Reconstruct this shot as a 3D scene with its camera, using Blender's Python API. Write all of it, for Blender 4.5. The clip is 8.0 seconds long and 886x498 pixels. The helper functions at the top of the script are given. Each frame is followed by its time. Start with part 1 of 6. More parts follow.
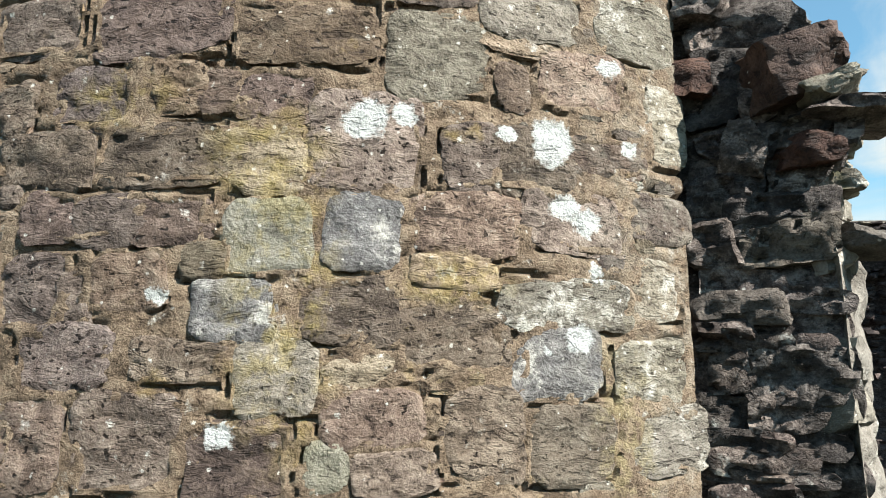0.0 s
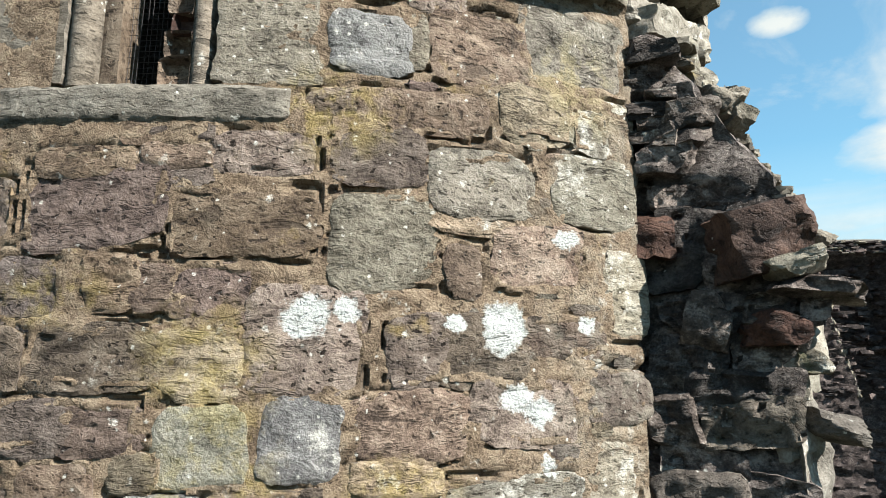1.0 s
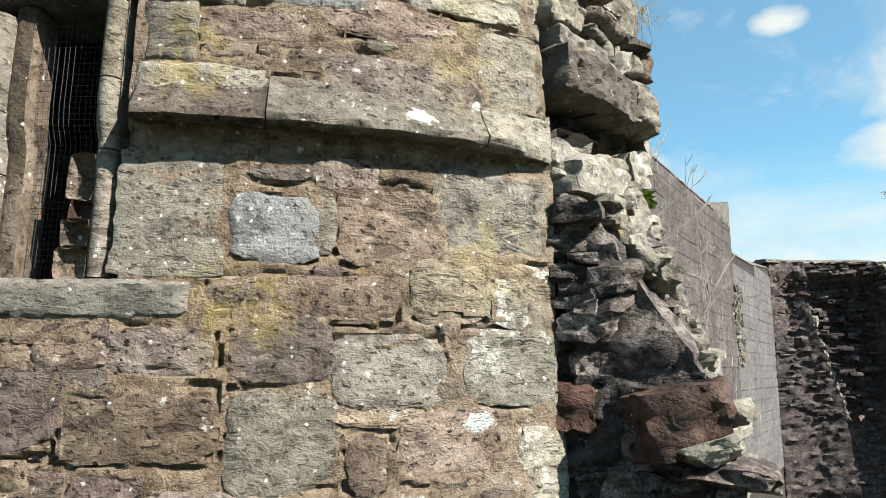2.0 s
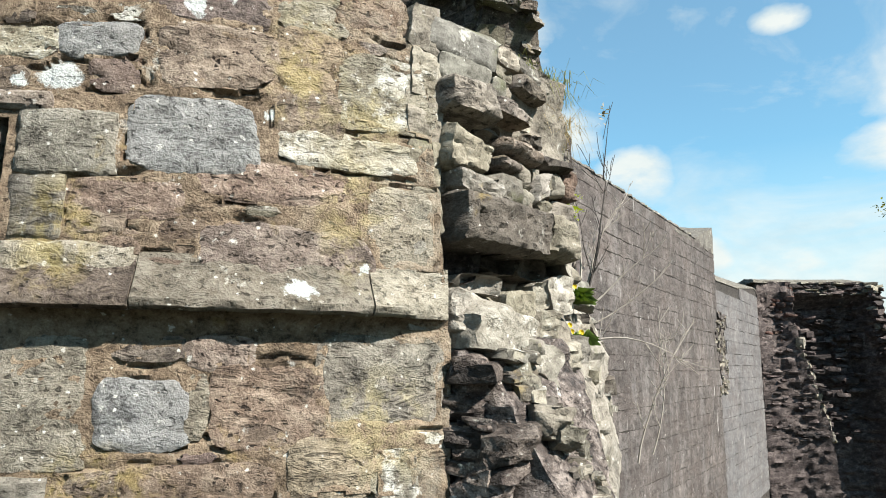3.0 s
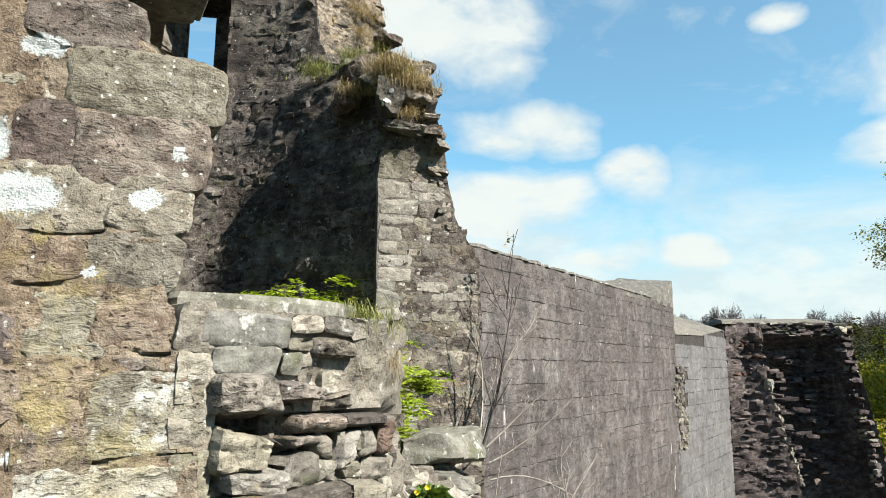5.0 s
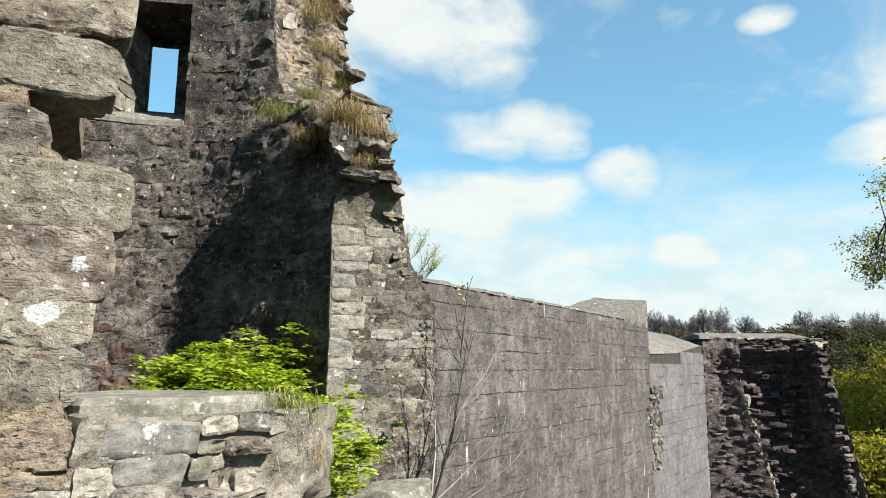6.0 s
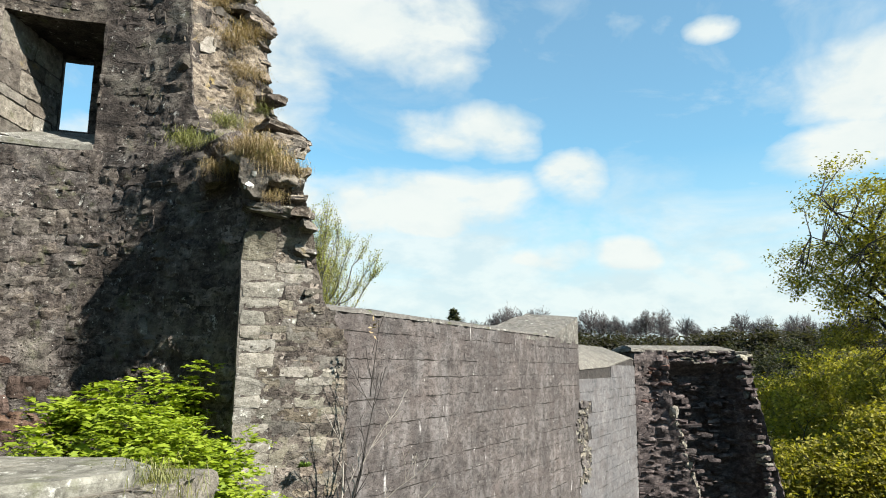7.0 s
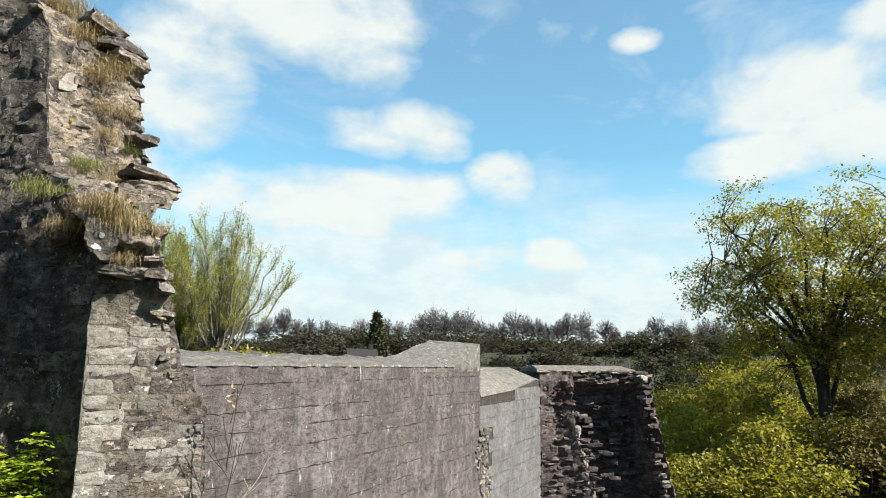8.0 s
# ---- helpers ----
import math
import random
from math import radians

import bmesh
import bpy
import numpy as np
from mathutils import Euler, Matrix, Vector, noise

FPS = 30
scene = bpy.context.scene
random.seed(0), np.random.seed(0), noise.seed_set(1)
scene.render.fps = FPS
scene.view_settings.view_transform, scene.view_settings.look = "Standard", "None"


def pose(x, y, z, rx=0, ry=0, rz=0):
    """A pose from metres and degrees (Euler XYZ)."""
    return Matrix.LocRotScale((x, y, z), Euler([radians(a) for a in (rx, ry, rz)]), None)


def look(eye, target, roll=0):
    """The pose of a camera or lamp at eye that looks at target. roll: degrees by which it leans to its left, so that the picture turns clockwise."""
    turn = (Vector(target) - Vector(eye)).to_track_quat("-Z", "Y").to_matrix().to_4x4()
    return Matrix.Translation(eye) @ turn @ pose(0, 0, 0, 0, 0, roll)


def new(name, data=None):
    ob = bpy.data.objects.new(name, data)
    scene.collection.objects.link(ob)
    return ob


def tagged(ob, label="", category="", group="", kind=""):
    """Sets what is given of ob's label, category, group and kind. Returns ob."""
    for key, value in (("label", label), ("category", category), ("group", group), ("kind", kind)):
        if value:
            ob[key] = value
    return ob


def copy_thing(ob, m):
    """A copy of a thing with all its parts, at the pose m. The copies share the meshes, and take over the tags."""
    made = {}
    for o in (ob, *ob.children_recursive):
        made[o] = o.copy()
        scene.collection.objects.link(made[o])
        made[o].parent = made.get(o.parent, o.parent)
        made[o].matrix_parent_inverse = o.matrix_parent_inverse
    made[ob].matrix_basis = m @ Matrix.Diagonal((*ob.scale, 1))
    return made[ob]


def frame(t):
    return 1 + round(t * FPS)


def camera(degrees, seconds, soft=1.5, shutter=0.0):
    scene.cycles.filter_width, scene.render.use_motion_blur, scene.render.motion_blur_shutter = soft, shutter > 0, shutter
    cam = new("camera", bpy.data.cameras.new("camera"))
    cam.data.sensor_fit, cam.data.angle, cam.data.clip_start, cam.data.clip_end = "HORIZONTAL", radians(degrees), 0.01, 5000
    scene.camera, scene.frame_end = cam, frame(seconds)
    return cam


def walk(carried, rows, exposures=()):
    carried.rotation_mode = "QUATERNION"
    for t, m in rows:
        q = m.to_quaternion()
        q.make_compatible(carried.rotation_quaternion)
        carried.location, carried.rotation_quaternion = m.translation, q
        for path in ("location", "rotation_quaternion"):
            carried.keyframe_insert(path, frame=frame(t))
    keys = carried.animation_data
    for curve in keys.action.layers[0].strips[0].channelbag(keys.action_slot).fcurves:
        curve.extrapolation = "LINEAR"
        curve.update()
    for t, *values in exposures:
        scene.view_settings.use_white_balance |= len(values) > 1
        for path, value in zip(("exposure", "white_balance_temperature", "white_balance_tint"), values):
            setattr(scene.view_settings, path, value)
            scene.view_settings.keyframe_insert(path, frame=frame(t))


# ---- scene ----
cam = camera(65.4, 8.0, soft=1.0)
METRES, EYE, TILT, LEAN, TURN = 8.0, 2.0, 10.5, 0.0, 0.0
ROWS = [
    (0.0, 0.0, 0.0, 0.0, -0.0, 0.0, -0.0),
    (0.5, 0.011, 0.0112, 0.0611, -0.02, -0.17, -0.11),
    (1.0, 0.0318, 0.0193, 0.1191, -0.04, -0.4, -0.19),
    (1.5, 0.0582, 0.0236, 0.1782, -0.05, -0.5, -0.23),
    (3.0, 0.1611, 0.0503, 0.3472, -0.06, -0.73, -0.43),
    (3.5, 0.2021, 0.0602, 0.4004, -0.06, -0.78, -0.44),
    (4.0, 0.241, 0.0619, 0.4563, -0.1, -0.78, -0.39),
    (4.5, 0.2808, 0.066, 0.511, -0.13, -0.79, -0.38),
    (5.0, 0.32, 0.0691, 0.5651, -0.16, -0.8, -0.35),
    (6.5, 0.4075, 0.0776, 0.6764, -2.5, -0.84, -0.82),
    (7.0, 0.4412, 0.0762, 0.7107, -5.07, -0.86, -1.41),
    (7.5, 0.4832, 0.0803, 0.7564, -8.0, -0.8, -2.0),
    (8.0, 0.5394, 0.0915, 0.8216, -10.98, -0.72, -2.6),
]
walk(cam, [(t, pose(0, 0, EYE, TILT, LEAN, TURN) @ pose(METRES * x, METRES * y, METRES * z, 90 + pitch, roll, yaw)) for t, x, y, z, yaw, pitch, roll in ROWS])

SUN = Vector((0.80, -0.59, 0.84)).normalized()

# ---- world, sun ----
world = bpy.data.worlds.new("sky")
scene.world = world
world.use_nodes = True
wt = world.node_tree


def nd(tree, kind, props=None, **links):
    """A node; links gives sockets by name (spaces as _) or by i<index>: a socket to link or a value."""
    n = tree.nodes.new("ShaderNode" + kind)
    props = props or {}
    if "operation" in props:
        n.operation = props["operation"]
    if "use_clamp" in props:
        n.use_clamp = props["use_clamp"]
    for k, v in links.items():
        s = n.inputs[int(k[1:])] if k[0] == "i" and k[1:].isdigit() else n.inputs[k.replace("_", " ")]
        if isinstance(v, bpy.types.NodeSocket):
            tree.links.new(v, s)
        else:
            s.default_value = v
    return n


def ma(tree, op, a, b=0.0, c=0.0, clamp=False):
    return nd(tree, "Math", {"operation": op, "use_clamp": clamp}, i0=a, i1=b, i2=c).outputs[0]


def vm(tree, op, a, b=(0, 0, 0)):
    return nd(tree, "VectorMath", {"operation": op}, i0=a, i1=b).outputs[0]


def ramp(tree, fac, lo, hi, a=0.0, b=1.0):
    return nd(tree, "MapRange", None, i0=fac, i1=lo, i2=hi, i3=a, i4=b).outputs[0]


def mix(tree, fac, a, b, mode="MIX"):
    n = tree.nodes.new("ShaderNodeMix")
    n.data_type, n.blend_type = "RGBA", mode
    for i, v in ((0, fac), (6, a), (7, b)):
        if isinstance(v, bpy.types.NodeSocket):
            tree.links.new(v, n.inputs[i])
        else:
            n.inputs[i].default_value = v if i == 0 else (*v, 1)
    return n.outputs[2]


def noise_tex(tree, vec, scale, detail=4.0, rough=0.55, dist=0.0):
    return nd(tree, "TexNoise", None, Vector=vec, Scale=scale, Detail=detail, Roughness=rough, Distortion=dist).outputs[0]


sky = nd(wt, "TexSky")
sky.sky_type, sky.sun_disc = "NISHITA", False
sky.sun_elevation, sky.sun_rotation = math.asin(SUN.z), math.atan2(SUN.x, SUN.y)
sky.air_density, sky.dust_density, sky.ozone_density = 1.0, 0.3, 2.0
way = nd(wt, "TexCoord").outputs["Generated"]
sep = nd(wt, "SeparateXYZ", None, i0=way)
azim = ma(wt, "DEGREES", ma(wt, "ARCTAN2", sep.outputs[0], sep.outputs[1]))
elev = ma(wt, "DEGREES", ma(wt, "ARCSINE", sep.outputs[2]))
# cumulus banks: bearing, height, half width, half height in degrees
CLOUDS = [(-0.5, 27.5, 8.5, 4.6), (4.0, 25.2, 5.0, 3.6), (-10.5, 22.2, 6.0, 4.6), (-6.0, 30.0, 8.0, 4.0), (6.5, 19.4, 6.2, 2.3), (10.5, 18.2, 3.0, 1.5), (16.3, 15.2, 3.0, 2.4), (2.3, 12.8, 11.0, 3.4),
          (9.5, 13.2, 4.6, 2.6), (14.0, 8.8, 4.2, 1.7), (20.6, 8.9, 3.4, 1.6), (27.4, 8.4, 2.7, 1.4), (40.0, 20.4, 8.5, 3.2), (36.5, 15.8, 5.0, 1.9), (45.5, 17.5, 7.0, 3.2), (45.5, 24.0, 3.0, 1.8), (27.6, 25.6, 2.0, 1.0),
          (31.0, 10.4, 1.8, 0.7), (49.0, 9.0, 5.0, 1.8), (-20.0, 14.0, 8.0, 4.0), (60.0, 14.0, 8.0, 4.0), (70.0, 30.0, 9.0, 5.0)]
grain = noise_tex(wt, vm(wt, "MULTIPLY", way, (1.0, 1.0, 1.7)), 6.0, 6.0, 0.55, 0.25)
mask = None
for a0, e0, ra, re in CLOUDS:
    da = ma(wt, "DIVIDE", ma(wt, "SUBTRACT", azim, a0), ra)
    de = ma(wt, "DIVIDE", ma(wt, "SUBTRACT", elev, e0), re)
    one = ma(wt, "SUBTRACT", 1.0, ma(wt, "ADD", ma(wt, "MULTIPLY", da, da), ma(wt, "MULTIPLY", de, de)))
    one = ma(wt, "MAXIMUM", one, -1.0)
    mask = one if mask is None else nd(wt, "Math", {"operation": "SMOOTH_MAX"}, i0=mask, i1=one, i2=0.3).outputs[0]
body = ma(wt, "ADD", ma(wt, "MULTIPLY", mask, 0.26), ma(wt, "MULTIPLY", ma(wt, "SUBTRACT", grain, 0.5), 1.25))
cloud = ramp(wt, body, -0.10, 0.20)
wisp = noise_tex(wt, vm(wt, "MULTIPLY", way, (1.0, 1.0, 2.6)), 3.4, 9.0, 0.60, 0.6)
low = ramp(wt, elev, 14.5, 6.0)
veil = ramp(wt, ma(wt, "ADD", wisp, ma(wt, "MULTIPLY", low, 0.38)), 0.53, 0.84, 0.0, 0.8)
cloud = ma(wt, "MAXIMUM", cloud, veil)
blue = mix(wt, 0.125, mix(wt, 1.0, sky.outputs[0], (0.70, 1.33, 1.30), "MULTIPLY"), (5.6, 6.2, 6.4))
blue = mix(wt, ramp(wt, elev, 17.0, 4.0, 0.0, 0.75), blue, (4.0, 5.4, 5.9))
shade = noise_tex(wt, vm(wt, "MULTIPLY", way, (1.0, 1.0, 2.2)), 11.0, 7.0, 0.6)
white = mix(wt, ma(wt, "MULTIPLY", ramp(wt, shade, 0.58, 0.40), ramp(wt, body, 0.35, 0.02)), (5.65, 5.95, 5.7), (4.5, 5.2, 5.3))
tint = mix(wt, ma(wt, "MULTIPLY", cloud, 0.96), blue, white)
bg = wt.nodes["Background"]
bg.inputs["Strength"].default_value = 0.050
wt.links.new(tint, bg.inputs["Color"])

sun = new("sun", bpy.data.lights.new("sun", "SUN"))
sun.data.energy, sun.data.angle, sun.data.color = 5.0, radians(0.5), (1.0, 0.94, 0.85)
sun.matrix_world = look(40 * SUN, (0, 0, 0))
scene.view_settings.exposure = 1.70

# ---- plan ----
CX, CY, R = -1.03, 7.70, 4.62          # round tower: centre, outer radius
P0, D, NRM = Vector((2.88, 10.81, 0)), Vector((0.548, 0.837, 0)), Vector((0.837, -0.548, 0))   # curtain wall line
fb = noise.fractal


def polar(az, r, z):
    a = radians(az)
    return Vector((CX + r * math.sin(a), CY - r * math.cos(a), z))


def lerp_table(table, z):
    if z <= table[0][0]:
        return table[0][1]
    for (za, a), (zb, b) in zip(table, table[1:]):
        if z <= zb:
            return a + (b - a) * (z - za) / (zb - za)
    return table[-1][1]


# ---- materials ----
def group_patches():
    """White crustose lichen rosettes on the tower front: along the arc, height, half sizes in metres."""
    g = bpy.data.node_groups.new("lichen_rosettes", "ShaderNodeTree")
    for title in ("Fac", "Ochre", "Pale"):
        g.interface.new_socket(title, in_out="OUTPUT", socket_type="NodeSocketFloat")
    out = g.nodes.new("NodeGroupOutput")
    pos = nd(g, "NewGeometry").outputs["Position"]
    s = nd(g, "SeparateXYZ", None, i0=pos)
    arc = ma(g, "MULTIPLY", ma(g, "ARCTAN2", ma(g, "SUBTRACT", s.outputs[0], CX), ma(g, "SUBTRACT", CY, s.outputs[1])), R)
    wob = nd(g, "TexNoise", None, Vector=pos, Scale=11.0, Detail=8.0, Roughness=0.72)
    w = nd(g, "SeparateXYZ", None, i0=wob.outputs["Color"])
    arc = ma(g, "ADD", arc, ma(g, "MULTIPLY", ma(g, "SUBTRACT", w.outputs[0], 0.5), 0.17))
    zz = ma(g, "ADD", s.outputs[2], ma(g, "MULTIPLY", ma(g, "SUBTRACT", w.outputs[1], 0.5), 0.17))
    low = [(0.66, 3.21, 0.11, 0.10), (0.85, 3.25, 0.065, 0.06), (1.36, 3.2, 0.06, 0.035), (1.62, 3.18, 0.12, 0.13), (2.11, 3.2, 0.055, 0.05),
           (1.69, 2.84, 0.09, 0.06), (1.82, 2.77, 0.09, 0.07), (1.86, 2.52, 0.042, 0.05), (1.74, 2.18, 0.085, 0.075), (1.56, 2.11, 0.022, 0.022),
           (-0.26, 2.37, 0.05, 0.05), (0.06, 1.75, 0.06, 0.055), (1.98, 3.64, 0.075, 0.05)]
    high = [(1.62, 5.18, 0.08, 0.042), (1.94, 5.3, 0.03, 0.028), (0.44, 6.21, 0.1, 0.07), (0.25, 6.18, 0.04, 0.038), (1.44, 6.08, 0.022, 0.025),
            (1.18, 7.72, 0.12, 0.16), (1.37, 7.44, 0.2, 0.11), (1.19, 6.8, 0.1, 0.11), (1.05, 6.64, 0.06, 0.058), (0.86, 7.27, 0.06, 0.085),
            (1.74, 7.03, 0.033, 0.035), (2.01, 7.48, 0.08, 0.045), (1.42, 8.29, 0.12, 0.065), (2.15, 7.75, 0.035, 0.035), (1.98, 7.45, 0.08, 0.05)]
    best = None
    for u, z, a, b in low + high:
        da = ma(g, "DIVIDE", ma(g, "SUBTRACT", arc, u), a)
        db = ma(g, "DIVIDE", ma(g, "SUBTRACT", zz, z), b)
        q = ma(g, "ADD", ma(g, "MULTIPLY", da, da), ma(g, "MULTIPLY", db, db))
        best = q if best is None else ma(g, "MINIMUM", best, q)
    worn = nd(g, "TexNoise", None, Vector=pos, Scale=34.0, Detail=5.0, Roughness=0.7).outputs[0]
    g.links.new(ramp(g, ma(g, "ADD", best, ma(g, "MULTIPLY", ma(g, "SUBTRACT", worn, 0.44), 1.5)), 1.25, 0.75, 0.0, 0.96), out.inputs[0])
    # yellow lichen runs, and the pale bloom near the broken edge
    best = None
    for u, z, a, b in [(0.3, 2.35, 0.3, 0.75), (0.22, 3.0, 0.32, 0.3), (-0.5, 3.3, 0.3, 0.15), (1.1, 2.45, 0.3, 0.14), (1.62, 6.35, 0.22, 0.4), (2.0, 6.15, 0.3, 0.2), (1.9, 5.6, 0.2, 0.4), (1.35, 7.25, 0.3, 0.2), (1.15, 7.5, 0.35, 0.12), (0.5, 5.4, 0.2, 0.3), (1.75, 6.95, 0.3, 0.2), (2.0, 1.7, 0.2, 0.6), (0.75, 4.2, 0.35, 0.25), (2.1, 4.5, 0.3, 0.3)]:
        da = ma(g, "DIVIDE", ma(g, "SUBTRACT", arc, u), a)
        db = ma(g, "DIVIDE", ma(g, "SUBTRACT", zz, z), b)
        q = ma(g, "ADD", ma(g, "MULTIPLY", da, da), ma(g, "MULTIPLY", db, db))
        best = q if best is None else ma(g, "MINIMUM", best, q)
    blot = nd(g, "TexNoise", None, Vector=pos, Scale=7.0, Detail=9.0, Roughness=0.7).outputs[0]
    g.links.new(ma(g, "MULTIPLY", ramp(g, best, 1.3, 0.1), ramp(g, blot, 0.46, 0.58)), out.inputs[1])
    g.links.new(ma(g, "MULTIPLY", ramp(g, arc, 1.3, 2.45), ramp(g, blot, 0.44, 0.6)), out.inputs[2])
    return g


ROSETTES = group_patches()


ALBEDO = 0.52


def rock(name, dark, mid, light, lam=3.0, crust=0.0, ochre=0.0, specks=0.5, bump=0.6, patches=False, streaks=0.0, rough=0.92, vary=0.35, grain=1.0, moss=0.0, fiss=1.0, soot=0.0, seamless=False, grit=1.0):
    """Weathered stone: uneven tone, pits, thin bedding cracks that differ from piece to piece, lichen and stains."""
    dark, mid, light = ([ALBEDO * c for c in rgb] for rgb in (dark, mid, light))
    m = bpy.data.materials.new(name)
    m.use_nodes = True
    t = m.node_tree
    bsdf = t.nodes["Principled BSDF"]
    pos = nd(t, "NewGeometry").outputs["Position"]
    rnd = nd(t, "ObjectInfo").outputs["Random"]
    isl = nd(t, "NewGeometry").outputs["Random Per Island"]
    key = ma(t, "FRACT", ma(t, "ADD", rnd, isl))
    if seamless:
        key = ma(t, "MULTIPLY", key, 0.0)
    pick_of = lambda k: ma(t, "FRACT", ma(t, "MULTIPLY", key, k))
    off = nd(t, "CombineXYZ", None, i0=ma(t, "MULTIPLY", key, 37.0), i1=ma(t, "MULTIPLY", key, 91.0), i2=ma(t, "MULTIPLY", key, 53.0)).outputs[0]
    p = vm(t, "ADD", pos, off)
    big = noise_tex(t, p, 2.4 * grain, 5.0, 0.6)
    blot = noise_tex(t, vm(t, "MULTIPLY", p, (1.0, 1.0, 1.0 + 0.25 * lam)), 8.0 * grain, 8.0, 0.62, 0.3)
    pits = noise_tex(t, vm(t, "MULTIPLY", p, (1.0, 1.0, 1.0 + 0.35 * lam)), 24.0 * grain, 3.0, 0.5, 0.2)
    fine = noise_tex(t, p, 70.0 * grain, 5.0, 0.72)
    tone = ma(t, "ADD", ma(t, "ADD", ma(t, "MULTIPLY", blot, 0.40), ma(t, "MULTIPLY", big, 0.24)), ma(t, "ADD", ma(t, "MULTIPLY", pits, 0.10), ma(t, "MULTIPLY", fine, 0.26)))
    cr = t.nodes.new("ShaderNodeValToRGB")
    cr.color_ramp.elements[0].position, cr.color_ramp.elements[0].color = 0.395, (*dark, 1)
    cr.color_ramp.elements[1].position, cr.color_ramp.elements[1].color = 0.605, (*light, 1)
    e = cr.color_ramp.elements.new(0.495)
    e.color = (*mid, 1)
    t.links.new(tone, cr.inputs[0])
    hsv = nd(t, "HueSaturation", None, Hue=ramp(t, pick_of(7.3), 0, 1, 0.488, 0.51), Saturation=ramp(t, pick_of(3.7), 0, 1, 0.7, 1.2),
             Value=1.0 if seamless else ramp(t, key, 0, 1, 1.0 - vary, 1.0 + vary), Color=cr.outputs[0])
    col = mix(t, ramp(t, big, 0.3, 0.7, 0.0, 0.45), hsv.outputs[0], mix(t, 1.0, hsv.outputs[0], (0.68, 0.6, 0.55), "MULTIPLY"))
    if moss:
        col = mix(t, ramp(t, noise_tex(t, pos, 3.1, 6.0, 0.65), 0.62 - 0.25 * moss, 0.75 - 0.2 * moss, 0, 0.75), col, (0.055, 0.062, 0.022))
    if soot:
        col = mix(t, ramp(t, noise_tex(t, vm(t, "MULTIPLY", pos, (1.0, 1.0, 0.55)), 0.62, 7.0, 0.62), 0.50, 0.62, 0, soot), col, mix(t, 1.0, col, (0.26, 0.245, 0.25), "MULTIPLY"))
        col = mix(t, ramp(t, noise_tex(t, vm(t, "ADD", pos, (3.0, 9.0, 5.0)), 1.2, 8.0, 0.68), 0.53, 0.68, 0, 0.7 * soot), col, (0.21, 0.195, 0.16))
    if streaks:
        col = mix(t, ramp(t, noise_tex(t, vm(t, "MULTIPLY", pos, (0.28, 0.28, 2.4)), 1.6, 6.0, 0.6), 0.46, 0.62, 0, 0.55 * streaks), col, mix(t, 1.0, col, (0.62, 0.58, 0.56), "MULTIPLY"))
        # lime washed down from the joints, damp dark areas, and thin white runs
        col = mix(t, ramp(t, noise_tex(t, vm(t, "MULTIPLY", pos, (1.0, 1.0, 0.42)), 2.4, 10.0, 0.74), 0.48, 0.80, 0, 0.42 * streaks), col, (0.30, 0.29, 0.285))
        col = mix(t, ramp(t, noise_tex(t, vm(t, "MULTIPLY", pos, (1.0, 1.0, 1.6)), 1.1, 9.0, 0.70), 0.50, 0.62, 0, 0.85 * streaks), col, (0.052, 0.043, 0.040))
        col = mix(t, ramp(t, noise_tex(t, pos, 0.55, 7.0, 0.62), 0.46, 0.64, 0, 0.65 * streaks), col, mix(t, 1.0, col, (1.7, 1.66, 1.62), "MULTIPLY"))
        col = mix(t, ramp(t, noise_tex(t, vm(t, "MULTIPLY", pos, (1.0, 1.0, 0.3)), 4.6, 4.0, 0.6, 0.8), 0.67, 0.72, 0, 0.8 * streaks), col, (0.42, 0.41, 0.40))
    if ochre:
        col = mix(t, ramp(t, noise_tex(t, vm(t, "ADD", pos, (7.3, 2.1, 4.4)), 2.3, 8.0, 0.66), 0.66 - 0.2 * ochre, 0.80 - 0.2 * ochre, 0, 0.8), col, (0.225, 0.165, 0.045))
    if crust:
        col = mix(t, ramp(t, noise_tex(t, p, 5.0, 10.0, 0.74), 0.65 - 0.24 * crust, 0.74 - 0.24 * crust, 0, 0.85), col, (0.44, 0.44, 0.40))
    if specks:
        for scale, width, share in ((11.0, 0.17, 0.20), (24.0, 0.22, 0.30)):
            v = nd(t, "TexVoronoi", None, Vector=pos, Scale=scale, Randomness=1.0)
            hue = nd(t, "SeparateXYZ", None, i0=v.outputs["Color"])
            pick = ramp(t, hue.outputs[0], 1.0 - share * specks, 1.01 - share * specks)
            dist = ma(t, "ADD", v.outputs["Distance"], ma(t, "ADD", ma(t, "MULTIPLY", ma(t, "SUBTRACT", fine, 0.5), 0.9), ma(t, "MULTIPLY", hue.outputs[1], 0.12)))
            col = mix(t, ma(t, "MULTIPLY", ramp(t, dist, width + 0.05, width - 0.04), ma(t, "MULTIPLY", pick, 0.8)), col, (0.50, 0.50, 0.46))
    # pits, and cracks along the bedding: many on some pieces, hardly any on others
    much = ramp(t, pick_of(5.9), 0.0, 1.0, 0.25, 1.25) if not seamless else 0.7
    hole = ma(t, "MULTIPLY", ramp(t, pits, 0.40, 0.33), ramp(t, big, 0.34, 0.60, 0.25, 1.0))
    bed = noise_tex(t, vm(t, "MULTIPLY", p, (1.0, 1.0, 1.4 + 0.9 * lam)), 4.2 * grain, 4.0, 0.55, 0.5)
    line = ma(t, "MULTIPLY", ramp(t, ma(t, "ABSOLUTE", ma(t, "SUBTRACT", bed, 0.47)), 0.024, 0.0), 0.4)
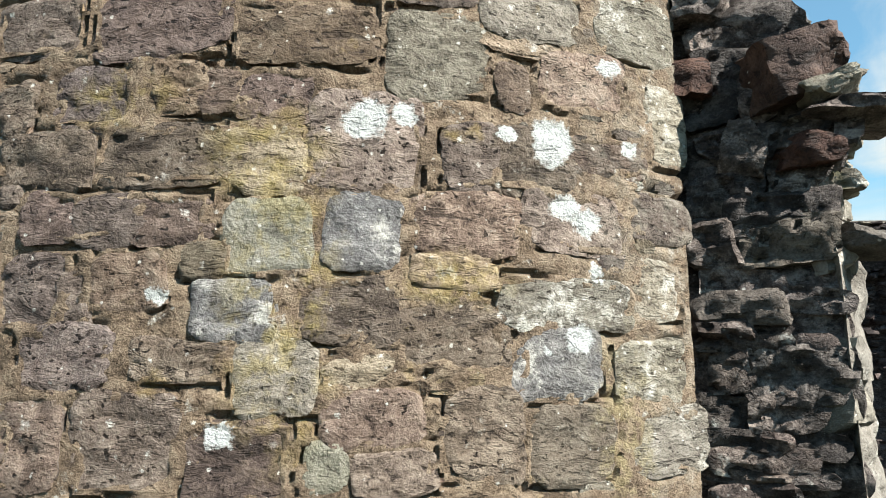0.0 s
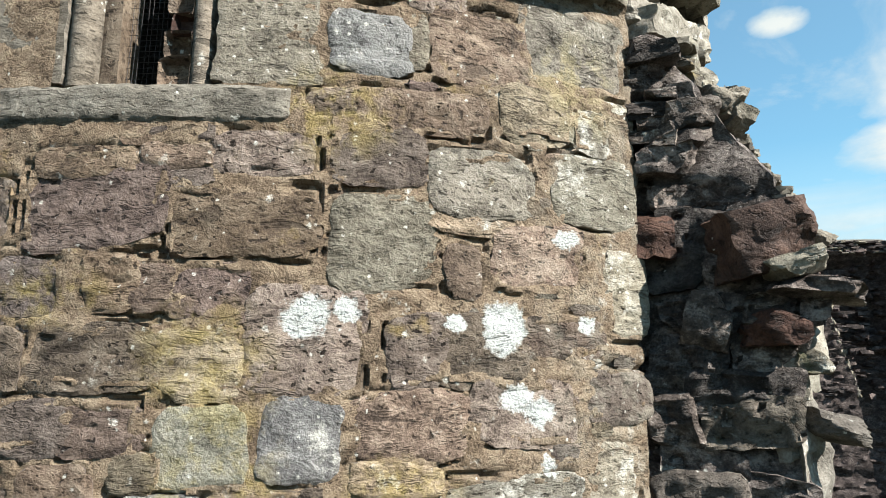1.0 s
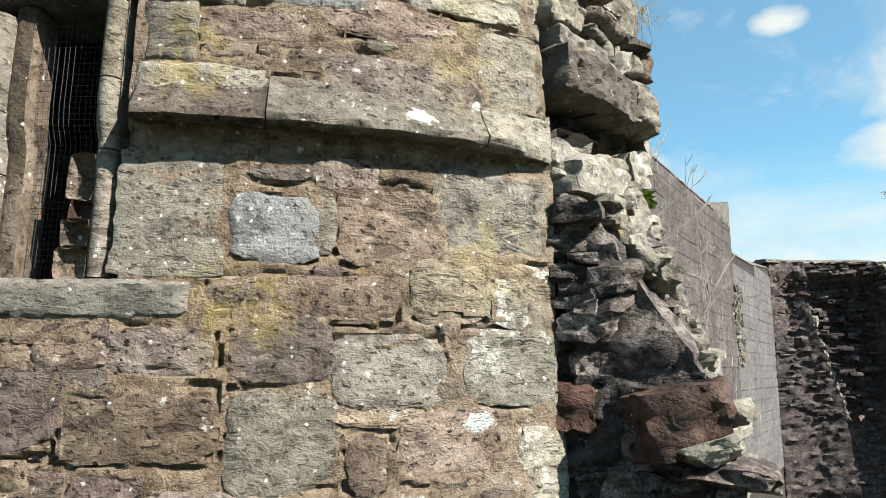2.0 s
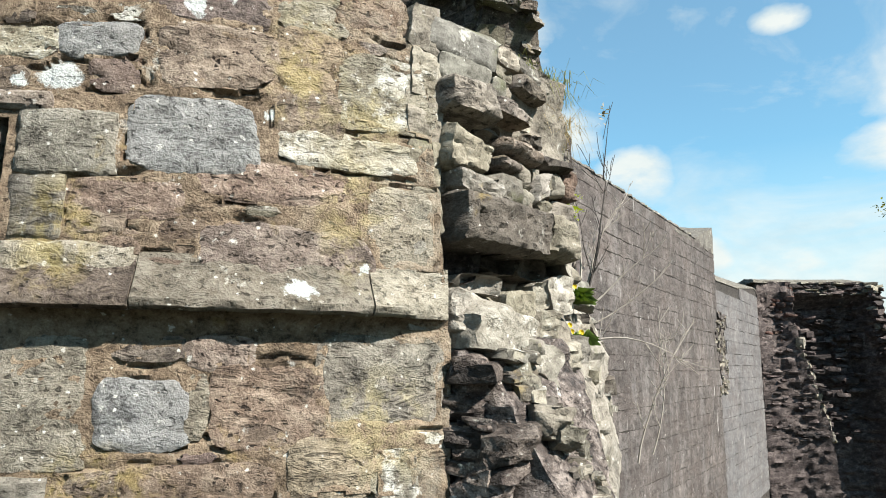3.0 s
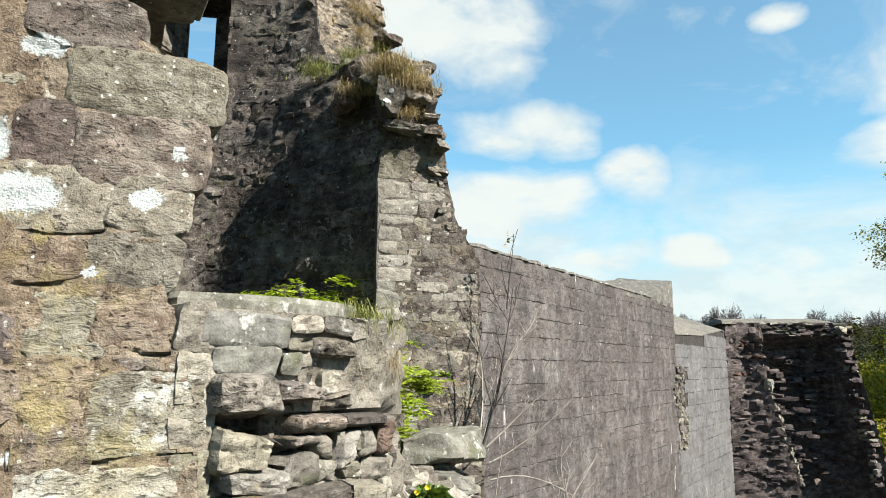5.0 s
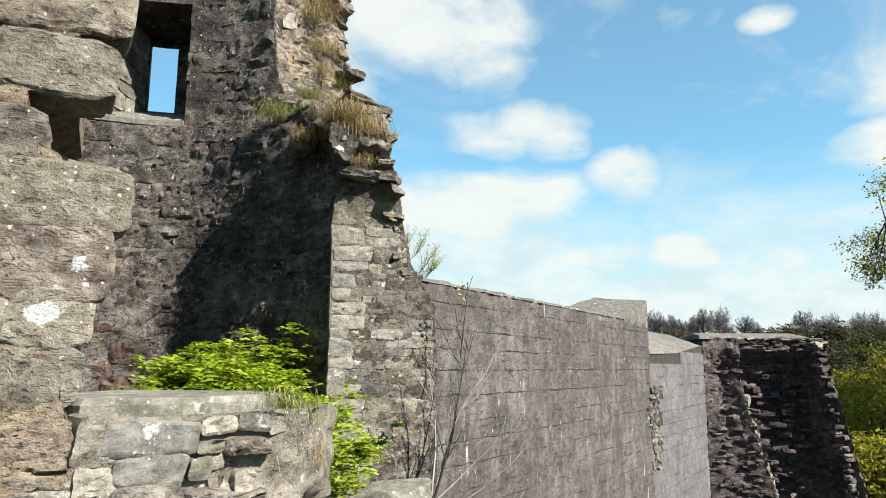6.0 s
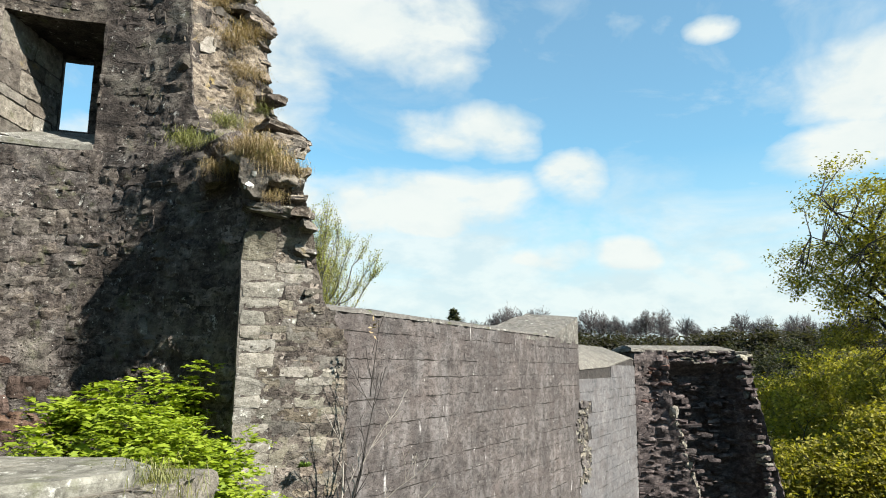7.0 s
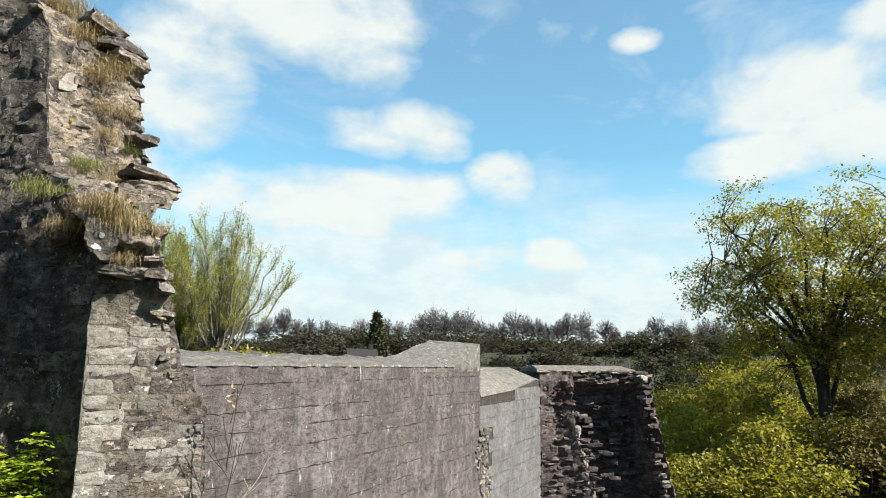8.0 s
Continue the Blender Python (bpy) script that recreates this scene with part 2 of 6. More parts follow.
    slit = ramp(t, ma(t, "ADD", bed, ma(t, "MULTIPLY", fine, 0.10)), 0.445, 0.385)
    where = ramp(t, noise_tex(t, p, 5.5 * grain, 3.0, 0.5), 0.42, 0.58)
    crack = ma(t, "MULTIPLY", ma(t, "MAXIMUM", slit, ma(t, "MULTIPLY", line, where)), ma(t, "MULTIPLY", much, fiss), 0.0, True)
    # both are darkened in the colour too, in place of the shade inside them
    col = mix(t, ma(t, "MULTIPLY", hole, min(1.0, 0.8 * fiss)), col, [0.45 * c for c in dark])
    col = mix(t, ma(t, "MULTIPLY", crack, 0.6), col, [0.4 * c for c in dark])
    height = ma(t, "ADD", ma(t, "MULTIPLY", blot, 0.046), ma(t, "ADD", ma(t, "MULTIPLY", fine, 0.0075 * grit / grain), ma(t, "ADD", ma(t, "MULTIPLY", hole, -0.012 * fiss), ma(t, "MULTIPLY", crack, -0.016))))
    if patches:
        g = t.nodes.new("ShaderNodeGroup")
        g.node_tree = ROSETTES
        lich = mix(t, ramp(t, fine, 0.35, 0.6), (0.30, 0.325, 0.32), (0.47, 0.505, 0.495))
        col = mix(t, ma(t, "MULTIPLY", g.outputs[1], 0.45), col, mix(t, blot, (0.15, 0.112, 0.022), (0.37, 0.305, 0.09)))
        col = mix(t, ma(t, "MULTIPLY", g.outputs[2], 0.38), col, mix(t, blot, (0.17, 0.16, 0.125), (0.44, 0.43, 0.37)))
        col = mix(t, g.outputs[0], col, lich)
    t.links.new(col, bsdf.inputs["Base Color"])
    bsdf.inputs["Roughness"].default_value = rough
    bsdf.inputs["Specular IOR Level"].default_value = 0.25
    b = nd(t, "Bump", None, Strength=min(1.0, bump), Distance=1.0, Height=height)
    t.links.new(b.outputs[0], bsdf.inputs["Normal"])
    return m


FRONT = dict(patches=True, bump=1.0, grit=1.9)
TONES = {
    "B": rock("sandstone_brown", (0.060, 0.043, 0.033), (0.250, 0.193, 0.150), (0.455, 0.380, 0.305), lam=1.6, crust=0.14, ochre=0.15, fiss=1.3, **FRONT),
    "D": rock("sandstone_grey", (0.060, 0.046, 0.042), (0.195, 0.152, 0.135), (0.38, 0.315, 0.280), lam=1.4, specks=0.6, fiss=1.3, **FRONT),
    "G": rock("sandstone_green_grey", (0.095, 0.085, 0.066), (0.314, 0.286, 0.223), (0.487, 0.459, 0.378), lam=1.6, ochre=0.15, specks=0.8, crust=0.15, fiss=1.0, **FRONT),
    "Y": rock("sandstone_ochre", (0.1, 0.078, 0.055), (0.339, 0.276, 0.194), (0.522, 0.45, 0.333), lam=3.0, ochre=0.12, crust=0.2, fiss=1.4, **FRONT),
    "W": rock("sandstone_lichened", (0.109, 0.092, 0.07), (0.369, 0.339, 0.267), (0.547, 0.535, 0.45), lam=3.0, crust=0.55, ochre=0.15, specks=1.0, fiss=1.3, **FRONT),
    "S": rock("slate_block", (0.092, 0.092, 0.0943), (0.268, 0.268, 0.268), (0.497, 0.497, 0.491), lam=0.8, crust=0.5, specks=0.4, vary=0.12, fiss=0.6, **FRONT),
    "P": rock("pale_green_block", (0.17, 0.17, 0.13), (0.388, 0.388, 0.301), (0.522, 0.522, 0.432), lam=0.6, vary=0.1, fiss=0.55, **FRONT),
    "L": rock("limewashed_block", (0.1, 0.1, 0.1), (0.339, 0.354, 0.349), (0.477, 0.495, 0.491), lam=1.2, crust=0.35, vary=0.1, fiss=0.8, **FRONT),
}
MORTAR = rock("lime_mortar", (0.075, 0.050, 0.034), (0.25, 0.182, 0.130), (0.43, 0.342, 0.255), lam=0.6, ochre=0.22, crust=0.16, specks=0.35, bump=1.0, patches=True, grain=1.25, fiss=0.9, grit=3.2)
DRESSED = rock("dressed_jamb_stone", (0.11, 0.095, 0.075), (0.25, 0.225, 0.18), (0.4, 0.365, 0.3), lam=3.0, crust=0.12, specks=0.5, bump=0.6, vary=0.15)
# black base colour stands in for shade on the scar, hollows and overhang
BLACK = rock("shade_black_rubble", (0.010, 0.008, 0.0075), (0.100, 0.078, 0.068), (0.42, 0.365, 0.325), lam=1.4, crust=0.2, specks=0.08, bump=1.0, rough=0.6, vary=0.55)
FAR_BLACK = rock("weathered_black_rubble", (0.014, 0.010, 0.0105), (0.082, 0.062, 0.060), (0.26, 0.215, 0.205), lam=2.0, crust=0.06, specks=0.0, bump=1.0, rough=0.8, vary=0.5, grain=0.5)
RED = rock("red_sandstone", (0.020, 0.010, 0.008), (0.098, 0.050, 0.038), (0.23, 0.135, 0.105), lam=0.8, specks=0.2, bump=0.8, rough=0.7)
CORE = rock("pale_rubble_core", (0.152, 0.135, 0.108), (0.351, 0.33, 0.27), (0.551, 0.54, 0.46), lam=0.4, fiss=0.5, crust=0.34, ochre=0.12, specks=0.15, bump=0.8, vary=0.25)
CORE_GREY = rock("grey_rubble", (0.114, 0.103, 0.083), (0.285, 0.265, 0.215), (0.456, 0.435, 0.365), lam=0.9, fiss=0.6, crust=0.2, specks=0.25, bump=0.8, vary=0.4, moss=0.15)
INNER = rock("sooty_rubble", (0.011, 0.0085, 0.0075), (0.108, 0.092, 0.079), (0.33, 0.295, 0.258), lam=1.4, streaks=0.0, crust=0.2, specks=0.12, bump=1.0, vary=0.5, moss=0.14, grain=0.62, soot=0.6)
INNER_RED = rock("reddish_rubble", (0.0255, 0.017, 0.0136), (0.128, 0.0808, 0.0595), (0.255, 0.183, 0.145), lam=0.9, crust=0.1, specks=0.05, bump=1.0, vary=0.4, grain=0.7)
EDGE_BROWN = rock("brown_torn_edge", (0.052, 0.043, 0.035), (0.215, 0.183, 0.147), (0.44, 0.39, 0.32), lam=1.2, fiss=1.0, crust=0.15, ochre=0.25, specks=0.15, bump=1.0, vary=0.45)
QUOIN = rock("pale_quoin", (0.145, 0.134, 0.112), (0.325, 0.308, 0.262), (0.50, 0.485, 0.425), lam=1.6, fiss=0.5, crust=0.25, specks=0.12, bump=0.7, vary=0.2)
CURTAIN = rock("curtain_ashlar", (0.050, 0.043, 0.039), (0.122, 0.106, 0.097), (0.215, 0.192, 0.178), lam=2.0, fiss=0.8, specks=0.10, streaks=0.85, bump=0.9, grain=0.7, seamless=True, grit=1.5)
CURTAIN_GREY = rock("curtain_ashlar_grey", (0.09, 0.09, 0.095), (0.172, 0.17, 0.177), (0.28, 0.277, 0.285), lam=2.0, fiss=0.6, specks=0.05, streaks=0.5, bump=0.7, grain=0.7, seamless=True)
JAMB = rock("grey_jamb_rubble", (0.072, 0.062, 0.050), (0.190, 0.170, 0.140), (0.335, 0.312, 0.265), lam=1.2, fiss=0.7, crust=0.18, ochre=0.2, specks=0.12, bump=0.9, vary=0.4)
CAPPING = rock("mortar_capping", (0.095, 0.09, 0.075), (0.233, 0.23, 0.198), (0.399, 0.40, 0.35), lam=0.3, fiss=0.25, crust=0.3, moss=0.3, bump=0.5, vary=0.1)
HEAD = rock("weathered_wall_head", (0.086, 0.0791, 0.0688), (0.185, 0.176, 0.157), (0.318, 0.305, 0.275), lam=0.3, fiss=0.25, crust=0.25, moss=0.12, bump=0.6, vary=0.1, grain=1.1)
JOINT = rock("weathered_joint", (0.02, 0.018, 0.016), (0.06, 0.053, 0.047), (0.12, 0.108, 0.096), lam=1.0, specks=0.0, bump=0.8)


def leafy(name, a, b, through_light=0.35, rough=0.55):
    m = bpy.data.materials.new(name)
    m.use_nodes = True
    t = m.node_tree
    bsdf = t.nodes["Principled BSDF"]
    isl = nd(t, "NewGeometry").outputs["Random Per Island"]
    pos = nd(t, "NewGeometry").outputs["Position"]
    f = ma(t, "ADD", ma(t, "MULTIPLY", isl, 0.6), ma(t, "MULTIPLY", noise_tex(t, pos, 1.1, 3.0), 0.4))
    col = mix(t, ramp(t, f, 0.15, 0.8), [0.72 * c for c in a], [0.72 * c for c in b])
    t.links.new(col, bsdf.inputs["Base Color"])
    bsdf.inputs["Roughness"].default_value = rough
    tr = nd(t, "BsdfTranslucent", None, Color=mix(t, 1.0, col, (1.1, 1.15, 0.5), "MULTIPLY"))
    ms = nd(t, "MixShader", None, i0=through_light, i1=bsdf.outputs[0], i2=tr.outputs[0])
    t.links.new(ms.outputs[0], t.nodes["Material Output"].inputs[0])
    return m


def bark(name, a, b):
    m = bpy.data.materials.new(name)
    m.use_nodes = True
    t = m.node_tree
    pos = nd(t, "NewGeometry").outputs["Position"]
    n = noise_tex(t, vm(t, "MULTIPLY", pos, (1, 1, 0.25)), 9.0, 6.0, 0.7)
    t.links.new(mix(t, ramp(t, n, 0.35, 0.65), [ALBEDO * c for c in a], [ALBEDO * c for c in b]), t.nodes["Principled BSDF"].inputs["Base Color"])
    t.nodes["Principled BSDF"].inputs["Roughness"].default_value = 0.9
    return m


SHRUB_LEAF = leafy("spring_leaf", (0.18, 0.26, 0.012), (0.35, 0.44, 0.035), 0.45)
FERN_LEAF = leafy("fern_leaf", (0.2, 0.28, 0.015), (0.38, 0.45, 0.04), 0.4)
WEED_LEAF = leafy("weed_leaf", (0.045, 0.095, 0.014), (0.13, 0.20, 0.03), 0.25)
OAK_LEAF = leafy("young_tree_leaf", (0.095, 0.098, 0.012), (0.41, 0.37, 0.045), 0.45, 0.75)
HEDGE_LEAF = leafy("thicket_leaf", (0.098, 0.096, 0.012), (0.44, 0.40, 0.045), 0.5, 0.8)
BROWN_LEAF = leafy("dull_thicket_leaf", (0.075, 0.062, 0.014), (0.23, 0.18, 0.045), 0.35, 0.8)
WILLOW_LEAF = leafy("willow_leaf", (0.24, 0.25, 0.05), (0.46, 0.46, 0.12), 0.5, 0.7)
DARK_LEAF = leafy("evergreen_leaf", (0.020, 0.026, 0.014), (0.075, 0.078, 0.034), 0.35, 0.9)
FAR_SHRUB = leafy("distant_shrub_leaf", (0.026, 0.026, 0.020), (0.060, 0.057, 0.038), 0.5, 1.0)
DRY_GRASS = leafy("dry_grass", (0.20, 0.135, 0.060), (0.42, 0.32, 0.17), 0.3)
WHITE_CRUST = rock("white_lichen_crust", (0.62, 0.62, 0.57), (0.98, 0.98, 0.91), (1.25, 1.25, 1.18), lam=0.2, crust=0.0, specks=0.0, bump=0.5, vary=0.1)
MOSS_GRASS = leafy("green_grass", (0.10, 0.12, 0.02), (0.24, 0.24, 0.06), 0.25)
PETAL = leafy("yellow_petal", (0.75, 0.5, 0.01), (0.85, 0.65, 0.02), 0.2)
BARK = bark("bark", (0.022, 0.018, 0.015), (0.062, 0.053, 0.044))
PALE_BARK = bark("pale_bark", (0.12, 0.1, 0.08), (0.34, 0.31, 0.27))
TWIG_BARK = bark("pale_twig", (0.28, 0.25, 0.21), (0.52, 0.48, 0.42))
FAR_BARK = bark("distant_bark", (0.06, 0.052, 0.055), (0.15, 0.13, 0.135))
FAR_TWIG = bark("distant_twigs", (0.06, 0.052, 0.053), (0.15, 0.132, 0.13))
GROUND = rock("rough_grass", (0.02, 0.028, 0.008), (0.05, 0.065, 0.018), (0.1, 0.11, 0.035), lam=1.0, specks=0.0, bump=0.5, grain=0.4)
TIMBER = rock("weathered_timber", (0.055, 0.042, 0.03), (0.165, 0.13, 0.10), (0.33, 0.285, 0.23), lam=0.25, specks=0.2, bump=0.5)


def flat(name, rgb, rough=0.8, metal=0.0):
    m = bpy.data.materials.new(name)
    m.use_nodes = True
    t = m.node_tree
    bsdf = t.nodes["Principled BSDF"]
    pos = nd(t, "NewGeometry").outputs["Position"]
    t.links.new(mix(t, noise_tex(t, pos, 6.0), [0.7 * c for c in rgb], rgb), bsdf.inputs["Base Color"])
    bsdf.inputs["Roughness"].default_value, bsdf.inputs["Metallic"].default_value = rough, metal
    return m


NET = flat("black_netting", (0.05, 0.05, 0.055), 0.6)
NET_GREY = flat("grey_netting", (0.045, 0.045, 0.05), 0.6)
RENDERED = flat("house_wall", (0.26, 0.25, 0.24))
SLATES = flat("roof_slates", (0.016, 0.014, 0.014), 1.0)
PANE = flat("dark_pane", (0.02, 0.022, 0.025), 0.15)


# ---- builders ----
def obj(name, verts, faces, material, parent=None, label="", smooth=0.0):
    me = bpy.data.meshes.new(name)
    me.from_pydata(verts, [], faces)
    me.materials.append(material)
    if smooth:
        me.shade_smooth()
        me.set_sharp_from_angle(angle=radians(smooth))
    ob = new(name, me)
    if parent:
        ob.parent = parent
    if label:
        ob["label"] = label
    return ob


def part(name, bm, material, parent=None, label=""):
    me = bpy.data.meshes.new(name)
    bm.to_mesh(me)
    bm.free()
    me.materials.append(material)
    ob = new(name, me)
    if parent:
        ob.parent = parent
    if label:
        ob["label"] = label
    return ob


class Heap:
    """Vertices and faces of several pieces gathered into one mesh."""

    def __init__(self):
        self.v, self.f = [], []

    def add(self, verts, faces):
        o = len(self.v)
        self.v += verts
        self.f += [[i + o for i in f] for f in faces]


def stone_geo(box, proud, surf, seed, res=0.022, rough=0.012, back=-0.07, jitter=0.018, bow=0.07, steady=False):
    """A roughly squared stone on a wall surface: surf(u, v, depth) gives the place."""
    u0, v0, u1, v1 = box
    rng = random.Random(seed)
    w, h = u1 - u0, v1 - v0
    nu, nv = max(2, round(w / res)), max(2, round(h / res))
    j = jitter * min(1.0, h / 0.25)
    c = [(u + rng.uniform(-j, j), v + rng.uniform(-j, j)) for u, v in ((u0, v0), (u1, v0), (u1, v1), (u0, v1))]
    o = Vector((rng.uniform(-40, 40), rng.uniform(-40, 40), rng.uniform(-40, 40)))
    tip, lean = rng.uniform(-0.008, 0.008), rng.uniform(-0.006, 0.01)
    if steady:
        o, tip, lean = Vector((0, 0, 0)), 0.0, 0.0
    verts, faces, rim = [], [], []
    for b in range(nv + 1):
        for a in range(nu + 1):
            s, t = a / nu, b / nv
            u = (c[0][0] * (1 - s) + c[1][0] * s) * (1 - t) + (c[3][0] * (1 - s) + c[2][0] * s) * t
            v = (c[0][1] * (1 - s) + c[1][1] * s) * (1 - t) + (c[3][1] * (1 - s) + c[2][1] * s) * t
            x, y = 2 * s - 1, 2 * t - 1
            q = (abs(x) * abs(y)) ** 5
            k = o + Vector((u * 5, v * 5, 0))
            u += -x * q * bow * min(w, 0.3) + (0.022 * noise.noise(k) + 0.012 * noise.noise(k * 4.3)) * min(1, w / 0.3)
            k += Vector((0, 0, 9))
            v += -y * q * bow * min(h, 0.3) + (0.022 * noise.noise(k) + 0.012 * noise.noise(k * 4.3)) * min(1, h / 0.3)
            e = min(s, 1 - s) * w, min(t, 1 - t) * h
            edge = 1 - math.exp(-min(e) / 0.010)
            relief = fb(o + Vector((u * 5, v * 10, 1.3)), 1.0, 2.1, 4) - 2.0 * max(0.0, noise.noise(o + Vector((u * 13, v * 30, 0))) - 0.15)
            d = proud * (0.3 + 0.7 * edge) + rough * relief * (0.5 + 0.5 * edge) + tip * x + lean * y
            verts.append(surf(u, v, d))
            if a in (0, nu) or b in (0, nv):
                rim.append((a, b, u, v))
    at = lambda a, b: b * (nu + 1) + a
    faces = [(at(a, b), at(a + 1, b), at(a + 1, b + 1), at(a, b + 1)) for b in range(nv) for a in range(nu)]
    loop = [(a, 0) for a in range(nu)] + [(nu, b) for b in range(nv)] + [(a, nv) for a in range(nu, 0, -1)] + [(0, b) for b in range(nv, 0, -1)]
    uv = {(a, b): (u, v) for a, b, u, v in rim}
    first = len(verts)
    for a, b in loop:
        u, v = uv[(a, b)]
        verts.append(surf(u, v, back))
    n = len(loop)
    for i in range(n):
        a, b = loop[i], loop[(i + 1) % n]
        faces.append((at(*b), at(*a), first + i, first + (i + 1) % n))
    faces.append([first + i for i in range(n)][::-1])
    return verts, faces


def block_geo(centre, size, turn, seed, rough=0.16, grid=3):
    """A broken stone: a box with random corners struck off and a rough skin."""
    rng = random.Random(seed)
    rot = Euler([radians(a) for a in turn]).to_matrix()
    cuts = []
    for _ in range(7):
        n = Vector((rng.gauss(0, 1), rng.gauss(0, 1), rng.gauss(0, 1))).normalized()
        cuts.append((n, rng.uniform(0.82, 1.12)))
    o = Vector((rng.uniform(-30, 30), rng.uniform(-30, 30), 0))
    idx, verts, faces = {}, [], []

    def point(c):
        if c not in idx:
            p = Vector([2 * k / grid - 1 for k in c])
            for n, h in cuts:
                over = p.dot(n) - h
                if over > 0:
                    p -= n * over
            p += rough * 0.55 * noise.noise_vector(o + p * 1.7) + rough * 0.3 * noise.noise_vector(o + p * 5) + (rough * 0.16 * noise.noise_vector(o + p * 11) if grid > 4 else Vector())
            idx[c] = len(verts)
            verts.append(Vector(centre) + rot @ Vector((p.x * size[0] / 2, p.y * size[1] / 2, p.z * size[2] / 2)))
        return idx[c]

    for ax in range(3):
        for side in (0, grid):
            for i in range(grid):
                for j in range(grid):
                    q = []
                    for di, dj in ((0, 0), (1, 0), (1, 1), (0, 1)):
                        c = [0, 0, 0]
                        c[ax], c[(ax + 1) % 3], c[(ax + 2) % 3] = side, i + di, j + dj
                        q.append(point(tuple(c)))
                    faces.append(q if side else q[::-1])
    return verts, faces


def mass(levels, step=0.10, amp=0.05, seed=0.0, bedding=0.0, edge=0.12):
    """Broken masonry from plan outlines (all with as many corners) at rising heights, roughened, with its top and foot closed."""
    def resample(pts, counts):
        out = []
        for (a, b), n in zip(zip(pts, pts[1:] + pts[:1]), counts):
            out += [(a[0] + (b[0] - a[0]) * i / n, a[1] + (b[1] - a[1]) * i / n) for i in range(n)]
        return out
    ref = levels[0][1]
    counts = [max(1, round(math.dist(a, b) / edge)) for a, b in zip(ref, ref[1:] + ref[:1])]
    zs, z = [], levels[0][0]
    while z < levels[-1][0] - 0.4 * step:
        zs.append(z)
        z += step
    zs.append(levels[-1][0])
    verts, n = [], sum(counts)
    for z in zs:
        for (za, pa), (zb, pb) in zip(levels, levels[1:]):
            if za <= z <= zb:
                f = (z - za) / max(zb - za, 1e-6)
                pts = [(a[0] + (b[0] - a[0]) * f, a[1] + (b[1] - a[1]) * f) for a, b in zip(pa, pb)]
        ring = resample(pts, counts)
        for i, (x, y) in enumerate(ring):
            (xa, ya), (xb, yb) = ring[i - 1], ring[(i + 1) % n]
            nrm = Vector((yb - ya, xa - xb, 0)).normalized()
            q = Vector((x * 3.1, y * 3.1, z * 4.5 + seed))
            d = amp * (fb(q, 1.0, 2.0, 4) + 0.6 * noise.cell(Vector((x * 4, y * 4, z * 7 + seed))))
            d += bedding * noise.noise(Vector((seed, 0.4 * x, z * 9)))
            verts.append(Vector((x, y, z)) + d * nrm)
    faces = [(k * n + i, k * n + (i + 1) % n, (k + 1) * n + (i + 1) % n, (k + 1) * n + i) for k in range(len(zs) - 1) for i in range(n)]
    faces += [list(range(n))[::-1], [(len(zs) - 1) * n + i for i in range(n)]]
    return verts, faces


def prism(rings):
    n = len(rings[0])
    verts = [Vector(p) for ring in rings for p in ring]
    faces = [(k * n + i, k * n + (i + 1) % n, (k + 1) * n + (i + 1) % n, (k + 1) * n + i) for k in range(len(rings) - 1) for i in range(n)]
    return verts, faces + [list(range(n))[::-1], [(len(rings) - 1) * n + i for i in range(n)]]


def tube(h, pts, radii, sides=5):
    rings = []
    for i, p in enumerate(pts):
        d = (pts[min(i + 1, len(pts) - 1)] - pts[max(i - 1, 0)]).normalized()
        x = d.orthogonal().normalized()
        y = d.cross(x)
        rings.append([p + radii[i] * (math.cos(2 * math.pi * s / sides) * x + math.sin(2 * math.pi * s / sides) * y) for s in range(sides)])
    h.add(*prism(rings))

# ---- ground ----
def ground_height(x, y):
    far = math.hypot(x - 2, y)
    return -3.6 * max(0.0, min(1.0, (far - 10) / 8)) + 14.6 * max(0.0, min(1.0, (far - 60) / 105)) ** 1.3 + 0.028 * max(0.0, min(far, 430.0) - 165.0) + (0.35 * fb(Vector((x * 0.05, y * 0.05, 3)), 1.0, 2.0, 3) if far > 14 else 0.0)


def build_ground():
    ticks = [0]
    while ticks[-1] < 2500:
        ticks.append(ticks[-1] + max(2.0, 0.14 * ticks[-1]))
    ticks = [-t for t in ticks[:0:-1]] + ticks
    n = len(ticks)
    verts = [(x, y, ground_height(x, y)) for y in ticks for x in ticks]
    faces = [(j * n + i, j * n + i + 1, (j + 1) * n + i + 1, (j + 1) * n + i) for j in range(n - 1) for i in range(n - 1)]
    tagged(obj("ground", verts, faces, GROUND, smooth=180), "rough green grass ground rolling away to wooded hills", "ground", kind="structure")


build_ground()

# ---- tower, front wall ----
FACE = [(0, 4.61), (5.02, 4.605), (5.06, 4.64), (5.2, 4.655), (7.0, 4.615), (11, 4.61)]
EDGE = [(0, 31.4), (4.9, 31.2), (5.2, 30.4), (6.0, 29.4), (6.6, 28.4), (7.0, 26.4), (8.35, 26.2), (8.42, 22.8), (8.72, 22.6), (8.8, 25.4), (11, 25)]


def front(u, v, d):
    return polar(math.degrees(u / R), lerp_table(FACE, v) + d, v)


